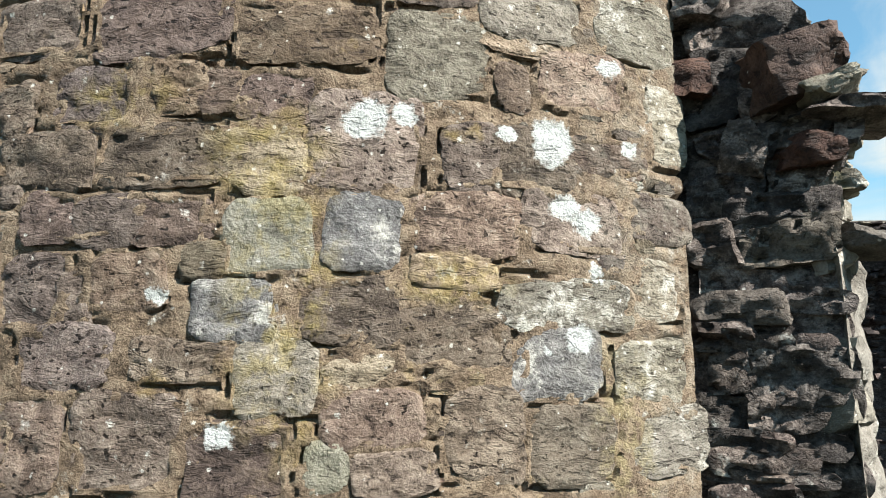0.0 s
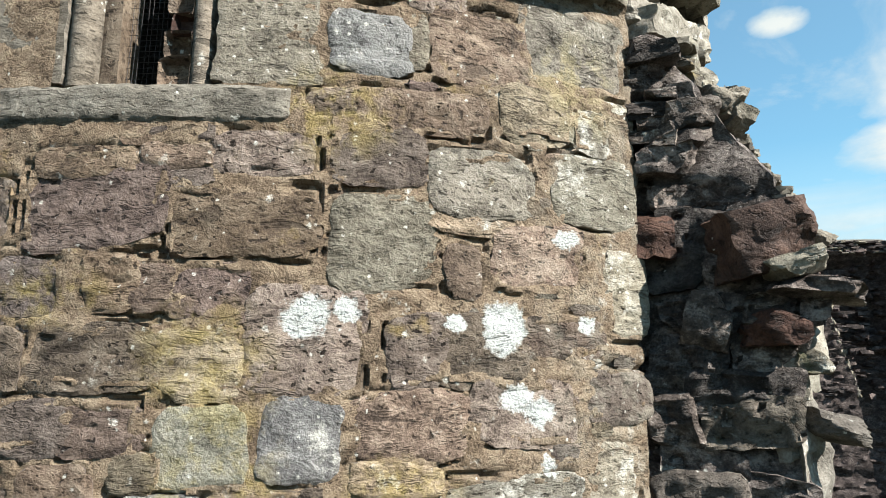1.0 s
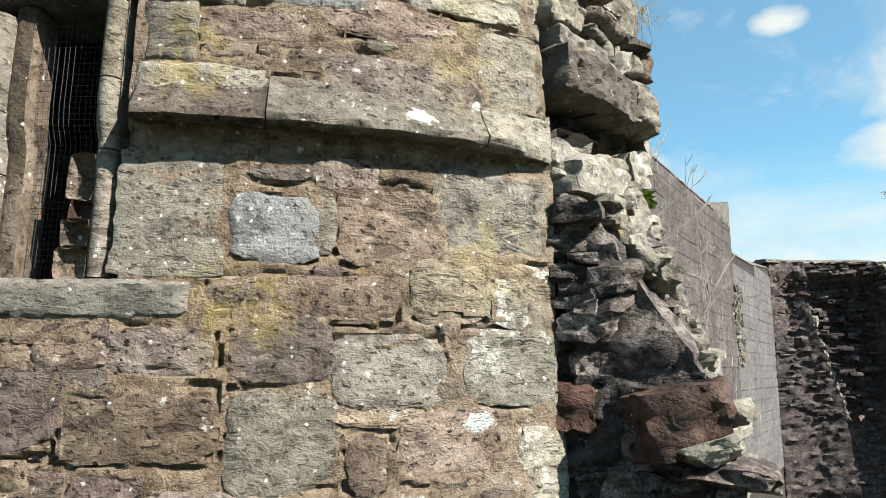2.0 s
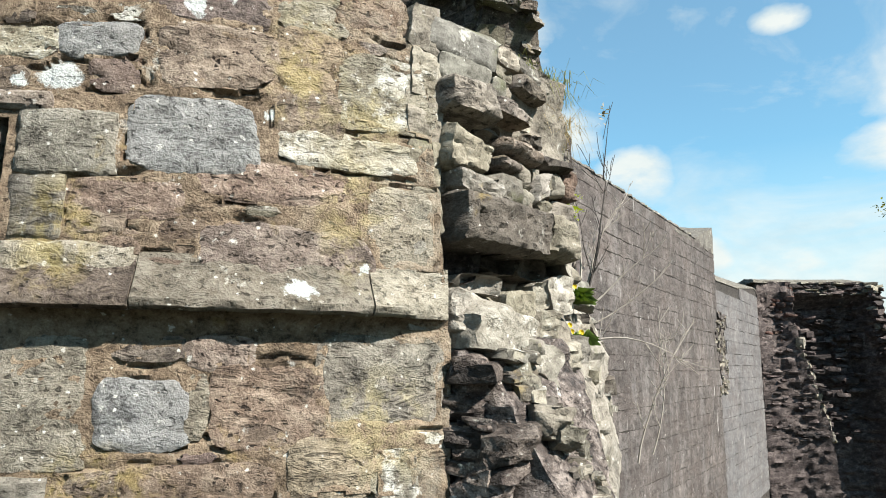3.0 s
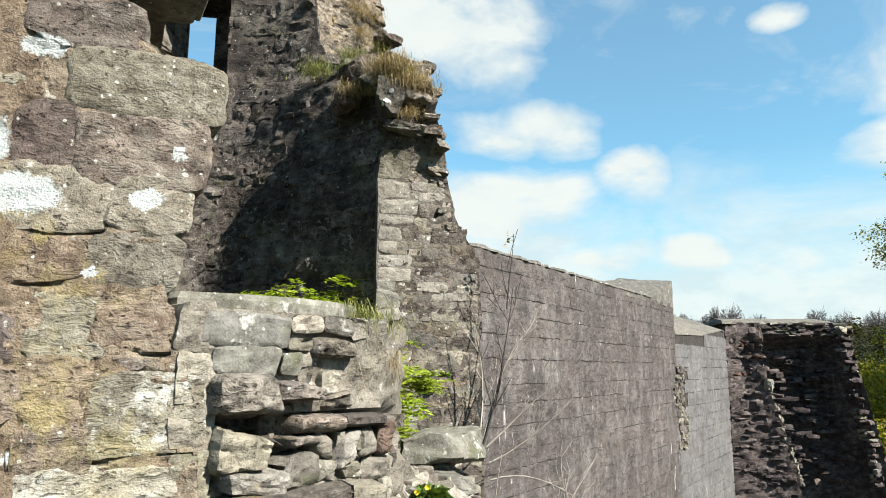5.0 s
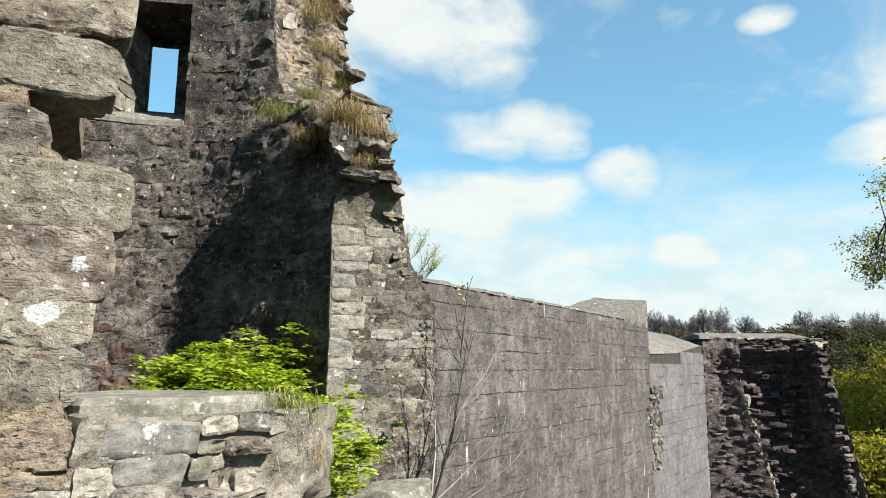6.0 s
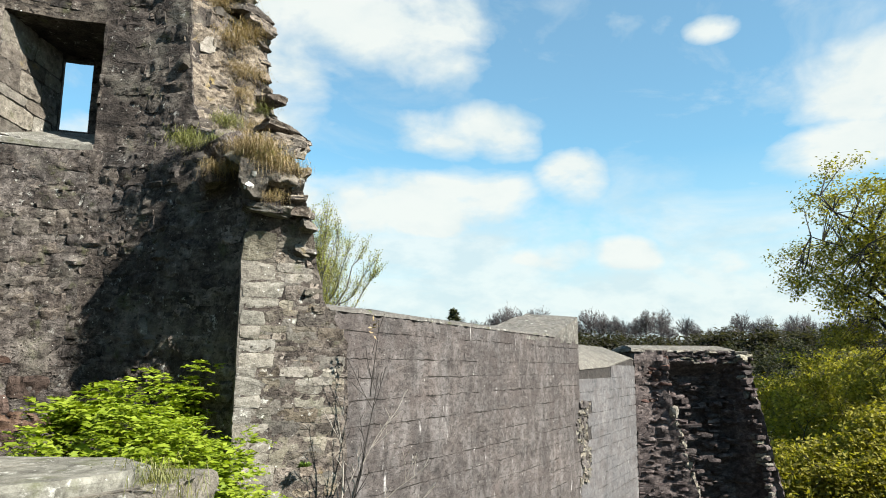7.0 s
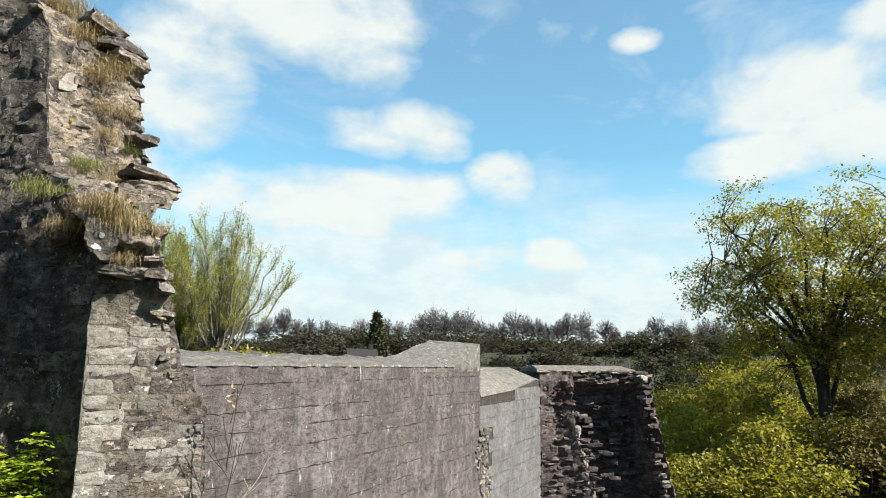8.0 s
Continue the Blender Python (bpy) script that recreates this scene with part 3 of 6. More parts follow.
FRONT_STONES = [
    ("B", [
        (-0.95, 1.51, -0.69, 1.92), (-0.59, 1.52, -0.13, 1.92), (0.62, 1.49, 1, 1.69), (1.05, 1.54, 1.41, 1.94),
        (0.51, 1.7, 0.93, 1.92), (-0.37, 1.97, 0.06, 2.15), (0.81, 2.03, 1.33, 2.33), (-0.7, 2.22, -0.6, 2.48),
        (0.41, 2.17, 0.82, 2.42), (-0.58, 2.31, -0.24, 2.56), (-0.68, 2.62, -0.38, 2.82), (0.91, 2.56, 1.4, 2.86),
        (1.46, 2.63, 2.03, 2.91), (2.12, 2.74, 2.51, 2.96), (-1.11, 2.82, -1.01, 2.89), (-1.13, 2.9, -0.66, 3.14),
        (-0.58, 2.91, 0.02, 3.16), (0.4, 2.89, 0.92, 3.34), (1.03, 2.91, 1.29, 3.22), (1.3, 2.92, 1.71, 3.2),
    ]),
    ("B", [
        (0.13, 3.13, 0.25, 3.21), (0.29, 3.09, 0.37, 3.14), (1.73, 3.07, 2.21, 3.24), (-1.17, 3.15, -0.97, 3.41),
        (-0.36, 3.25, -0.14, 3.48), (-0.12, 3.24, 0.05, 3.45), (0.25, 3.15, 0.33, 3.2), (1.32, 3.35, 1.51, 3.58),
        (1.57, 3.38, 2.07, 3.67), (0.04, 3.5, 0.69, 3.8), (-1.24, 3.57, -0.75, 3.84), (-0.03, 3.83, 0.19, 3.89),
        (0.77, 3.85, 1.21, 4.12), (-0.62, 3.88, -0.17, 3.98), (-0.12, 3.92, 0.18, 4.02), (0.22, 3.86, 0.67, 4.09),
        (-0.21, 4.04, -0.11, 4.1), (-0.1, 4.05, 0.18, 4.11), (0.65, 4.14, 0.84, 4.3), (0.89, 4.15, 1.54, 4.33),
    ]),
    ("B", [
        (1.27, 4.45, 1.75, 4.81), (0.82, 4.84, 1.09, 4.92), (1.12, 4.79, 1.43, 4.92), (0.9, 5.16, 1.12, 5.29),
        (1.14, 5.21, 1.99, 5.49), (0.58, 5.33, 0.86, 5.42), (0.55, 5.43, 0.78, 5.53), (0.91, 5.37, 1.12, 5.51),
        (0.53, 5.54, 1.08, 5.7), (1.12, 5.62, 1.82, 5.8), (1.45, 5.99, 1.8, 6.21), (0.02, 6.1, 0.28, 6.22),
        (0.88, 6.22, 1.44, 6.51), (1.83, 6.64, 2.17, 6.93), (1.39, 6.98, 1.68, 7.19), (0.94, 7.24, 1.13, 7.4),
        (1.64, 7.55, 2.32, 7.94), (1.32, 8.32, 1.9, 8.6), (1.53, 9.11, 2.31, 9.55),
    ]),
    ("D", [
        (-0.05, 1.47, 0.36, 1.79), (-0.91, 1.93, -0.45, 2.21), (-1.04, 2.22, -0.72, 2.55), (-0.96, 2.63, -0.69, 2.85),
        (-0.37, 2.61, -0.05, 2.83), (-0.82, 3.17, -0.48, 3.46), (0.07, 3.21, 0.44, 3.44), (-0.67, 3.53, -0.02, 3.93),
        (0.59, 6.16, 0.78, 6.27), (0.88, 6.57, 1.4, 6.81), (0.78, 7.59, 1.01, 7.74), (1.31, 7.56, 1.6, 7.94),
    ]),
    ("P", [
        (0.45, 1.52, 0.58, 1.68), (0.03, 2.47, 0.41, 2.8),
    ]),
    ("Y", [
        (1.46, 1.52, 1.93, 1.86), (0.51, 1.94, 0.8, 2.07), (0.99, 1.94, 1.22, 2.01), (-0.18, 2.44, 0.02, 2.6),
        (0.88, 2.41, 1.28, 2.54), (0.03, 2.87, 0.36, 3.11), (1.28, 3.65, 1.72, 3.79), (1.64, 4.18, 2.04, 4.44),
        (1.5, 6.24, 1.79, 6.56), (1.4, 7.98, 1.55, 8.25),
    ]),
    ("W", [
        (2.07, 1.53, 2.57, 1.82), (1.96, 1.88, 2.41, 2.18), (1.32, 2.24, 2.07, 2.46), (2.12, 2.31, 2.4, 2.58),
        (2.26, 3.13, 2.55, 3.57), (1.94, 3.74, 2.48, 4.09), (2.07, 4.15, 2.26, 4.37), (1.49, 5.84, 2.22, 6.01),
        (1.82, 6.09, 2.36, 6.49), (0.1, 6.29, 0.38, 6.45),
    ]),
    ("G", [
        (0.1, 1.86, 0.48, 2.12), (0.77, 3.37, 1.25, 3.78), (1.24, 3.72, 1.79, 4.04), (1.14, 4.5, 1.24, 4.73),
        (1.77, 4.51, 2.44, 4.95), (2, 5.31, 2.36, 5.75), (1.51, 6.61, 1.81, 6.92), (1.76, 6.96, 2.2, 7.24),
        (1.21, 7.28, 1.81, 7.57), (1.83, 7.28, 2.2, 7.58), (1.56, 7.97, 2.38, 8.33), (1.63, 8.74, 2.23, 9.08),
    ]),
    ("S", [
        (1.43, 1.9, 1.83, 2.2), (-0.09, 2.17, 0.26, 2.41), (0.49, 2.48, 0.85, 2.84),
    ]),
    ("L", [
        (0.75, 4.46, 1.12, 4.72), (0.8, 5.76, 1.37, 6.15), (0.41, 6.31, 0.79, 6.48), (0.85, 6.92, 1.28, 7.12),
    ]),
]


def joint_depth(us, zs, boxes):
    """Raked-out joints: the mortar sinks along the stones' outlines, here more, there less."""
    u, z = np.meshgrid(np.array(us), np.array(zs))
    u = u + 0.016 * np.sin(7.3 * z + 2.1 * u) + 0.012 * np.sin(19.0 * z - 11.0 * u)
    z = z + 0.014 * np.sin(6.1 * u + 3.0 * z) + 0.010 * np.sin(23.0 * u + 9.0 * z)
    best, depth = np.full(u.shape, 9.0), np.full(u.shape, -9.0)
    for u0, v0, u1, v1 in boxes:
        du = np.maximum(np.maximum(u0 - 0.02 - u, u - u1 - 0.02), 0)
        dv = np.maximum(np.maximum(v0 - 0.02 - z, z - v1 - 0.02), 0)
        best = np.minimum(best, np.hypot(1.6 * du, dv) + np.where(du > dv, 0.03, 0.0))
        depth = np.maximum(depth, np.minimum(np.minimum(u - u0, u1 - u), np.minimum(z - v0, v1 - z)))
    return best, depth


def build_front():
    # core with its mortar face; the window bay is left open
    verts, faces = [], []
    zs = [0, 0.5, 1.0] + [1.2 + 0.02 * i for i in range(424)] + [9.75, 10.2, 10.8]
    us = [-6.0, -5.0, -4.0, -3.0, -2.4, -1.9] + [-1.6 + 0.021 * i for i in range(196)]
    n = len(us)
    near, within = joint_depth(us, zs, [b for _, boxes in FRONT_STONES for b in boxes])
    for row, z in enumerate(zs):
        right = R * radians(lerp_table(EDGE, z)) - 0.015 + 0.03 * noise.noise(Vector((0, 3, z * 5)))
        for i, u in enumerate(us):
            k = min(u, right)
            q = Vector((k * 6, z * 6, 0))
            d = 0.006 + 0.009 * fb(q, 1.0, 2.0, 4) + 0.006 * noise.noise(q * 5)
            if within[row, i] > 0.02:
                d -= 0.06 * min(1.0, (within[row, i] - 0.02) / 0.07)
            elif within[row, i] < -0.012 and near[row, i] < 0.05 and 1.2 < z < 9.7:
                cut = max(0.0, min(1.0, 0.5 + 2.4 * noise.noise(Vector((k * 3.5, z * 3.5, 7)))))
                d -= 0.042 * cut * math.exp(-(near[row, i] / 0.020) ** 2)
            verts.append(front(k, z, d))
    hole = lambda u, z: -0.60 < u < 0.24 and 4.30 < z < 5.98
    for b in range(len(zs) - 1):
        for a in range(n - 1):
            if not hole(us[a] + 0.02, zs[b] + 0.02):
                faces.append((b * n + a, b * n + a + 1, (b + 1) * n + a + 1, (b + 1) * n + a))
    # inner face and end
    o = len(verts)
    azs = [-75, -50, -25, -8, 4, 15]
    for z in zs:
        end = lerp_table(EDGE, z)
        for az in azs:
            verts.append(polar(az, 3.0, z))
        verts.append(polar(max(16, end), 3.0, z))
    m = len(azs) + 1
    for b in range(len(zs) - 1):
        for a in range(m - 1):
            faces.append((o + b * m + a + 1, o + b * m + a, o + (b + 1) * m + a, o + (b + 1) * m + a + 1))
        faces.append((b * n + n - 1, o + b * m + m - 1, o + (b + 1) * m + m - 1, (b + 1) * n + n - 1))
    top = len(zs) - 1
    faces.append([top * n + i for i in range(n)] + [o + top * m + i for i in range(m)][::-1])
    wall = obj("wall_tower_front", verts, faces, MORTAR, smooth=50)
    tagged(wall, "curved rubble tower wall with wide ochre lime mortar joints", "wall", kind="structure")
    return wall


def build_front_stones(wall):
    seed, taken = 100, []
    for tone, boxes in FRONT_STONES:
        for box in boxes:
            seed += 1
            rng = random.Random(seed)
            u0, v0, u1, v1 = box
            taken.append(box)
            proud = rng.uniform(0.004, 0.018) + (0.007 if tone in "SPL" else 0.0)
            rough = {"W": 0.013, "Y": 0.014, "P": 0.006, "L": 0.009, "S": 0.008, "G": 0.011}.get(tone, 0.015)
            if v0 > 7.2 and u1 > 2.1:
                proud, rough = 0.03, 0.012
            deep = -0.34 if u1 > 2.14 and v0 > 6.5 else -0.07
            g = stone_geo((u0 - 0.024, v0 - 0.022, u1 + 0.024, v1 + 0.022), proud, front, seed, rough=rough, back=deep, jitter=0.034, bow=0.16 if deep < -0.1 else 0.13)
            obj("stone", *g, TONES[tone], wall, smooth=38)
    # pinnings: small stones pushed into the wide joints
    rng, made = random.Random(5), 0
    for _ in range(6000):
        if made >= 190:
            break
        u, v = rng.uniform(-1.35, 2.42), rng.uniform(1.25, 9.3)
        w, h = rng.uniform(0.07, 0.26), rng.uniform(0.035, 0.10)
        if u + w > R * radians(lerp_table(EDGE, v)) - 0.02:
            continue
        if -0.95 < u + w and u < 0.8 and 4.02 < v + h and v < 5.0 or -0.95 < u + w and u < 0.95 and 4.95 < v + h and v < 6.1 or 4.86 < v + h and v < 5.25:
            continue
        if any(u < b[2] + 0.015 and u + w > b[0] - 0.015 and v < b[3] + 0.012 and v + h > b[1] - 0.012 for b in taken):
            continue
        taken.append((u, v, u + w, v + h))
        made += 1
        tone = rng.choice("BBBBDYYGW")
        obj("stone", *stone_geo((u, v, u + w, v + h), rng.uniform(0.0, 0.014), front, 900 + made, rough=0.008, jitter=0.025, bow=0.2), TONES[tone], wall, smooth=38)


def build_string_course(wall):
    # drip course below the upper wall, in curved lengths
    joints = [0.27, 0.872, 1.98, 2.45]
    prof = [(5.06, -0.06), (5.065, 0.02), (5.06, 0.10), (5.075, 0.125), (5.11, 0.128), (5.15, 0.10), (5.24, 0.035), (5.34, 0.0), (5.34, -0.08)]
    for k, (a, b) in enumerate(zip(joints, joints[1:])):
        n = max(6, int((b - a) / 0.04))
        rings = []
        for i in range(n + 1):
            u = a + 0.004 + (b - a - 0.008) * i / n
            out = 1.0 - max(0.0, min(0.85, (u - 2.12) / 0.36))
            rings.append([front(u, z + 0.006 * noise.noise(Vector((u * 9, z * 9, k))), (d * out if d > 0 else d) + 0.012 * fb(Vector((u * 7, z * 20, k)), 1, 2, 4)) for z, d in prof])
        obj("string_course", *prism(rings), TONES["BGG"[k]], wall, "weathered projecting drip moulding", smooth=40)


wall_front = build_front()
build_string_course(wall_front)


def build_window():
    """Narrow light with roll-moulded jambs, a sill, a timber post, netting and a hood."""
    win = new("window_1")
    tagged(win, "narrow netted window with roll-moulded stone jambs", "window", kind="structure")

    def slab(name, box, proud, mat, label="", back=-0.3, rough=0.006, seed=1):
        return obj(name, *stone_geo(box, proud, front, seed, rough=rough, back=back, jitter=0.004, bow=0.02), mat, win, label, smooth=38)

    slab("window_sill", (-0.98, 4.13, 0.56, 4.315), 0.03, DRESSED, "worn stone sill", seed=3)
    slab("jamb_block", (0.185, 4.33, 0.70, 4.955), 0.012, TONES["G"], seed=4)
    slab("jamb_block", (-1.0, 4.33, -0.585, 4.84), 0.0, DRESSED, seed=5)
    slab("jamb_block", (-1.0, 4.855, -0.585, 5.5), 0.0, DRESSED, seed=6)
    # upright roll mouldings
    for u, w, cuts in ((-0.512, 0.145, (4.32, 4.84, 5.15, 5.66)), (0.105, 0.115, (4.32, 4.95, 5.3, 5.72))):
        for a, b in zip(cuts, cuts[1:]):
            rings = []
            for i in range(8):
                z = a + 0.004 + (b - a - 0.008) * i / 7
                ring = []
                for s in range(9):
                    ang = math.pi * s / 8
                    ring.append(front(u - math.cos(ang) * w / 2, z, -0.075 + 0.075 * math.sin(ang) + 0.004 * fb(Vector((u * 9, z * 11, s)), 1, 2, 3)))
                rings.append(ring + [front(u + w / 2, z, -0.3), front(u - w / 2, z, -0.3)])
            obj("roll_moulding", *prism(rings), DRESSED, win, smooth=40)
    post = Heap()
    rings = []
    for i in range(16):
        z = 4.32 + 1.4 * i / 15
        w = 0.004 * noise.noise(Vector((1, 2, z * 5)))
        rings.append([front(-0.445 + w, z, -0.28), front(-0.445 + w, z, -0.10), front(-0.41, z, -0.085), front(-0.345 + w, z, -0.10), front(-0.34 + w, z, -0.28)])
    post.add(*prism(rings))
    obj("timber_post", post.v, post.f, TIMBER, win, "weathered timber post", smooth=40)
    # ragged stones inside the right jamb
    zs = [4.32, 4.47, 4.60, 4.70, 4.93]
    for k, (a, b) in enumerate(zip(zs, zs[1:])):
        lo = 0.0 + 0.012 * ((k * 7) % 3 - 1) + 0.012 * k
        obj("jamb_stone", *stone_geo((lo - 0.09, a - 0.006, 0.06, b + 0.006), -0.085, front, 40 + k, rough=0.008, back=-0.4, jitter=0.008, bow=0.04), RED if k == 2 else TONES["B"], win, smooth=38)
    slab("lintel", (-1.0, 5.735, 0.2, 5.86), -0.1, DRESSED, back=-0.5, seed=8)
    # hood: head course over the recess and the upright at its side
    slab("hood_stone", (0.27, 5.70, 0.74, 6.02), 0.03, TONES["G"], seed=9, back=-0.2)
    slab("hood_stone", (0.268, 5.39, 0.52, 5.69), 0.03, TONES["G"], seed=10, back=-0.2)
    slab("hood_stone", (0.262, 5.13, 0.86, 5.38), 0.03, TONES["G"], seed=11, back=-0.2)
    slab("hood_stone", (-1.2, 6.02, 0.42, 6.12), 0.04, TONES["B"], seed=12, back=-0.2)
    # backing of the recess beside the mouldings
    for box in ((0.17, 4.96, 0.30, 6.02), (-1.2, 5.86, 0.27, 6.03)):
        slab("recess_back", box, -0.14, DRESSED, back=-0.4, seed=13)
    # dark chamber behind the light
    net = Heap()
    for i in range(12):
        u = -0.345 + 0.028 * i
        pts = [front(u + 0.012 * noise.noise(Vector((i, 0, z))) + 0.02 * math.sin(1.5 * z), z, -0.17) for z in [4.32 + 0.1 * k for k in range(15)]]
        tube(net, pts, [0.0016] * len(pts), 3)
    for k in range(48):
        z = 4.33 + 0.03 * k
        pts = [front(-0.345 + 0.058 * i, z + 0.01 * noise.noise(Vector((k, i, 0))), -0.17) for i in range(7)]
        tube(net, pts, [0.0011] * 7, 3)
    obj("netting", net.v, net.f, NET_GREY, win, "fine grey bird netting")
    # added panels close the opening so it reads dark; no masonry is known there
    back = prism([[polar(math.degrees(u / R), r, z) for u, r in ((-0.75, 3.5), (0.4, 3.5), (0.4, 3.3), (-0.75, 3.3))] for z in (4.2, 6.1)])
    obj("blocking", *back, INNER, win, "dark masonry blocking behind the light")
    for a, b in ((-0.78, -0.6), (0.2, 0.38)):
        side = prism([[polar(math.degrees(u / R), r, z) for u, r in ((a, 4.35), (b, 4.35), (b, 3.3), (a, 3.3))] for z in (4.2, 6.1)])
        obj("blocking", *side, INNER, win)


build_window()

def lay(parent, surf, u0, u1, v0, v1, heights, widths, mat, seed, keep, name="stone", proud=(0.0, 0.03), limit=300, res=0.09, rough=0.014, gap=0.012, perp=None, nearest=None, joined_mat=None, jitter=0.02, steady=False):
    """Random courses of stones on a surface; the first `limit` are parts, the rest one joined part."""
    rng, boxes, v = random.Random(seed), [], v0
    while v < v1:
        h = rng.uniform(*heights)
        if v1 - v - h < 0.16:
            h = v1 - v + 0.001
        u = u0 - rng.uniform(0, widths[1])
        while u < u1:
            w = rng.uniform(*widths)
            ua, ub = max(u, u0), min(u + w, u1)
            if ub - ua > 0.12 and keep(ua, v, ub, v + h):
                pg = gap if perp is None else perp
                gz = gap * rng.choice((0.2, 0.4, 0.4, 1.0, 1.5)) if steady else gap
                boxes.append((ua + pg / 2, v + gz / 2 + rng.uniform(-0.006, 0.006), ub - pg / 2, v + h - gz / 2))
            u += w
        v += h
    if nearest:
        boxes.sort(key=nearest)
    rest = Heap()
    for i, b in enumerate(boxes):
        g = stone_geo(b, rng.uniform(*proud), surf, seed * 1000 + i, res=res, rough=rough, back=-0.08, jitter=jitter, steady=steady)
        if i < limit:
            obj(name, *g, mat(rng, b), parent, smooth=40)
        else:
            rest.add(*g)
    if rest.v:
        tagged(obj(name + "work", rest.v, rest.f, joined_mat or mat(rng, boxes[-1]), parent, smooth=40), kind="stuff")


# ---- tower, broken end ----
def rubble_on(parent, path, zlo, zhi, count, mat_of, seed, size=(0.12, 0.36), tall=(0.06, 0.17), out=(0.0, 0.09), name="rubble_stone", joined=False):
    """Broken stones bedded in courses on an upright face; path(f, z) gives place and outward way."""
    rng, heap = random.Random(seed), Heap()
    for k in range(count):
        z = zlo + (zhi - zlo) * rng.random()
        f = rng.random()
        p, way_out = path(f, z)
        w, h = rng.uniform(*size), rng.uniform(*tall)
        dep = rng.uniform(0.18, 0.32)
        ang = math.degrees(math.atan2(way_out.y, way_out.x)) - 90
        c = p + way_out * (rng.uniform(*out) - dep / 2 + 0.04)
        g = block_geo(c, (w, dep, h), (rng.uniform(-7, 7), rng.uniform(-8, 8), ang + rng.uniform(-22, 22)), seed * 31 + k, 0.24, 4)
        if joined:
            heap.add(*g)
        else:
            obj(name, *g, mat_of(rng, p), parent, smooth=34)
    if joined:
        tagged(obj(name, heap.v, heap.f, mat_of(rng, Vector((0, 0, 0))), parent), kind="stuff")


def along(pts):
    """A path on a plan line: f from 0 to 1 gives place and the way out to its right."""
    seg = [math.dist(a, b) for a, b in zip(pts, pts[1:])]

    def path(f, z):
        d = f * sum(seg)
        for (a, b), s in zip(zip(pts, pts[1:]), seg):
            if d <= s or s == seg[-1]:
                k = min(1.0, d / s)
                t = Vector((b[0] - a[0], b[1] - a[1], 0)).normalized()
                return Vector((a[0] + (b[0] - a[0]) * k, a[1] + (b[1] - a[1]) * k, z)), Vector((t.y, -t.x, 0))
            d -= s
    return path


def build_stub():
    """Dark scar of a torn-off wall, low on the tower; its shade is put into the stone colour."""
    lv = [
        (0.0, [(1.36, 3.80), (2.10, 3.48), (2.45, 4.1), (2.5, 5.3), (0.6, 5.3), (0.7, 4.0)]),
        (2.3, [(1.36, 3.80), (2.08, 3.48), (2.40, 4.1), (2.5, 5.3), (0.6, 5.3), (0.7, 4.0)]),
        (2.9, [(1.36, 3.80), (2.04, 3.48), (2.34, 4.1), (2.45, 5.3), (0.6, 5.3), (0.7, 4.0)]),
        (3.4, [(1.36, 3.80), (2.20, 3.42), (2.44, 4.1), (2.45, 5.3), (0.6, 5.3), (0.7, 4.0)]),
        (3.85, [(1.36, 3.80), (2.09, 3.44), (2.38, 4.15), (2.4, 5.3), (0.6, 5.3), (0.7, 4.0)]),
        (4.3, [(1.36, 3.80), (1.82, 3.56), (2.28, 4.3), (2.4, 5.3), (0.6, 5.3), (0.7, 4.0)]),
        (4.75, [(1.34, 3.80), (1.56, 3.72), (2.18, 4.45), (2.35, 5.3), (0.6, 5.3), (0.7, 4.0)]),
        (5.0, [(1.30, 3.82), (1.42, 3.90), (2.10, 4.5), (2.32, 5.3), (0.6, 5.3), (0.7, 4.0)]),
    ]
    lv = [(z, [(p[0][0] + 0.02, p[0][1] + 0.065), (p[1][0] + 0.01, p[1][1] + 0.055)] + p[2:]) for z, p in lv]
    v, f = mass(lv, 0.05, 0.035, 3.0, 0.03, 0.06)
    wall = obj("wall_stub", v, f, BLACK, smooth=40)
    tagged(wall, "scar of a torn-off rubble wall, black to carry its shade", "broken wall", kind="structure")
    wide = [(0, 2.08), (2.3, 2.07), (2.9, 2.06), (3.4, 2.17), (3.85, 2.08), (4.3, 1.80), (4.75, 1.54)]

    def face(f, z):
        xb = lerp_table(wide, z)
        yb = 3.44 + max(0, z - 3.4) * 0.17
        return Vector((1.40 + (xb - 1.40) * f, 3.79 + (yb - 3.79) * f, z)), Vector((-0.40, -0.91, 0)).normalized()

    def right(f, z):
        xb = lerp_table(wide, z)
        return Vector((xb + 0.05 + 0.28 * f, 3.56 + 0.5 * f, z)), Vector((0.8, -0.6, 0))

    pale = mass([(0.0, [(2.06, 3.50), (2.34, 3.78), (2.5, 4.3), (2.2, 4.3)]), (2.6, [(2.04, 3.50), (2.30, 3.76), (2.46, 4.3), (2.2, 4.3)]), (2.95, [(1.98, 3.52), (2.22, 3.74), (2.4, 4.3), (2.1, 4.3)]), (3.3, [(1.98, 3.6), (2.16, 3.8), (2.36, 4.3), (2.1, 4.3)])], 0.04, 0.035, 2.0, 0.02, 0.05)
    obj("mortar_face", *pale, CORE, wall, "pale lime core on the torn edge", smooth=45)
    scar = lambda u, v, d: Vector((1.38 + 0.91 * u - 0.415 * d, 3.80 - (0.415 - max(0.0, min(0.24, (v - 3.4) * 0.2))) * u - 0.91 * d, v))
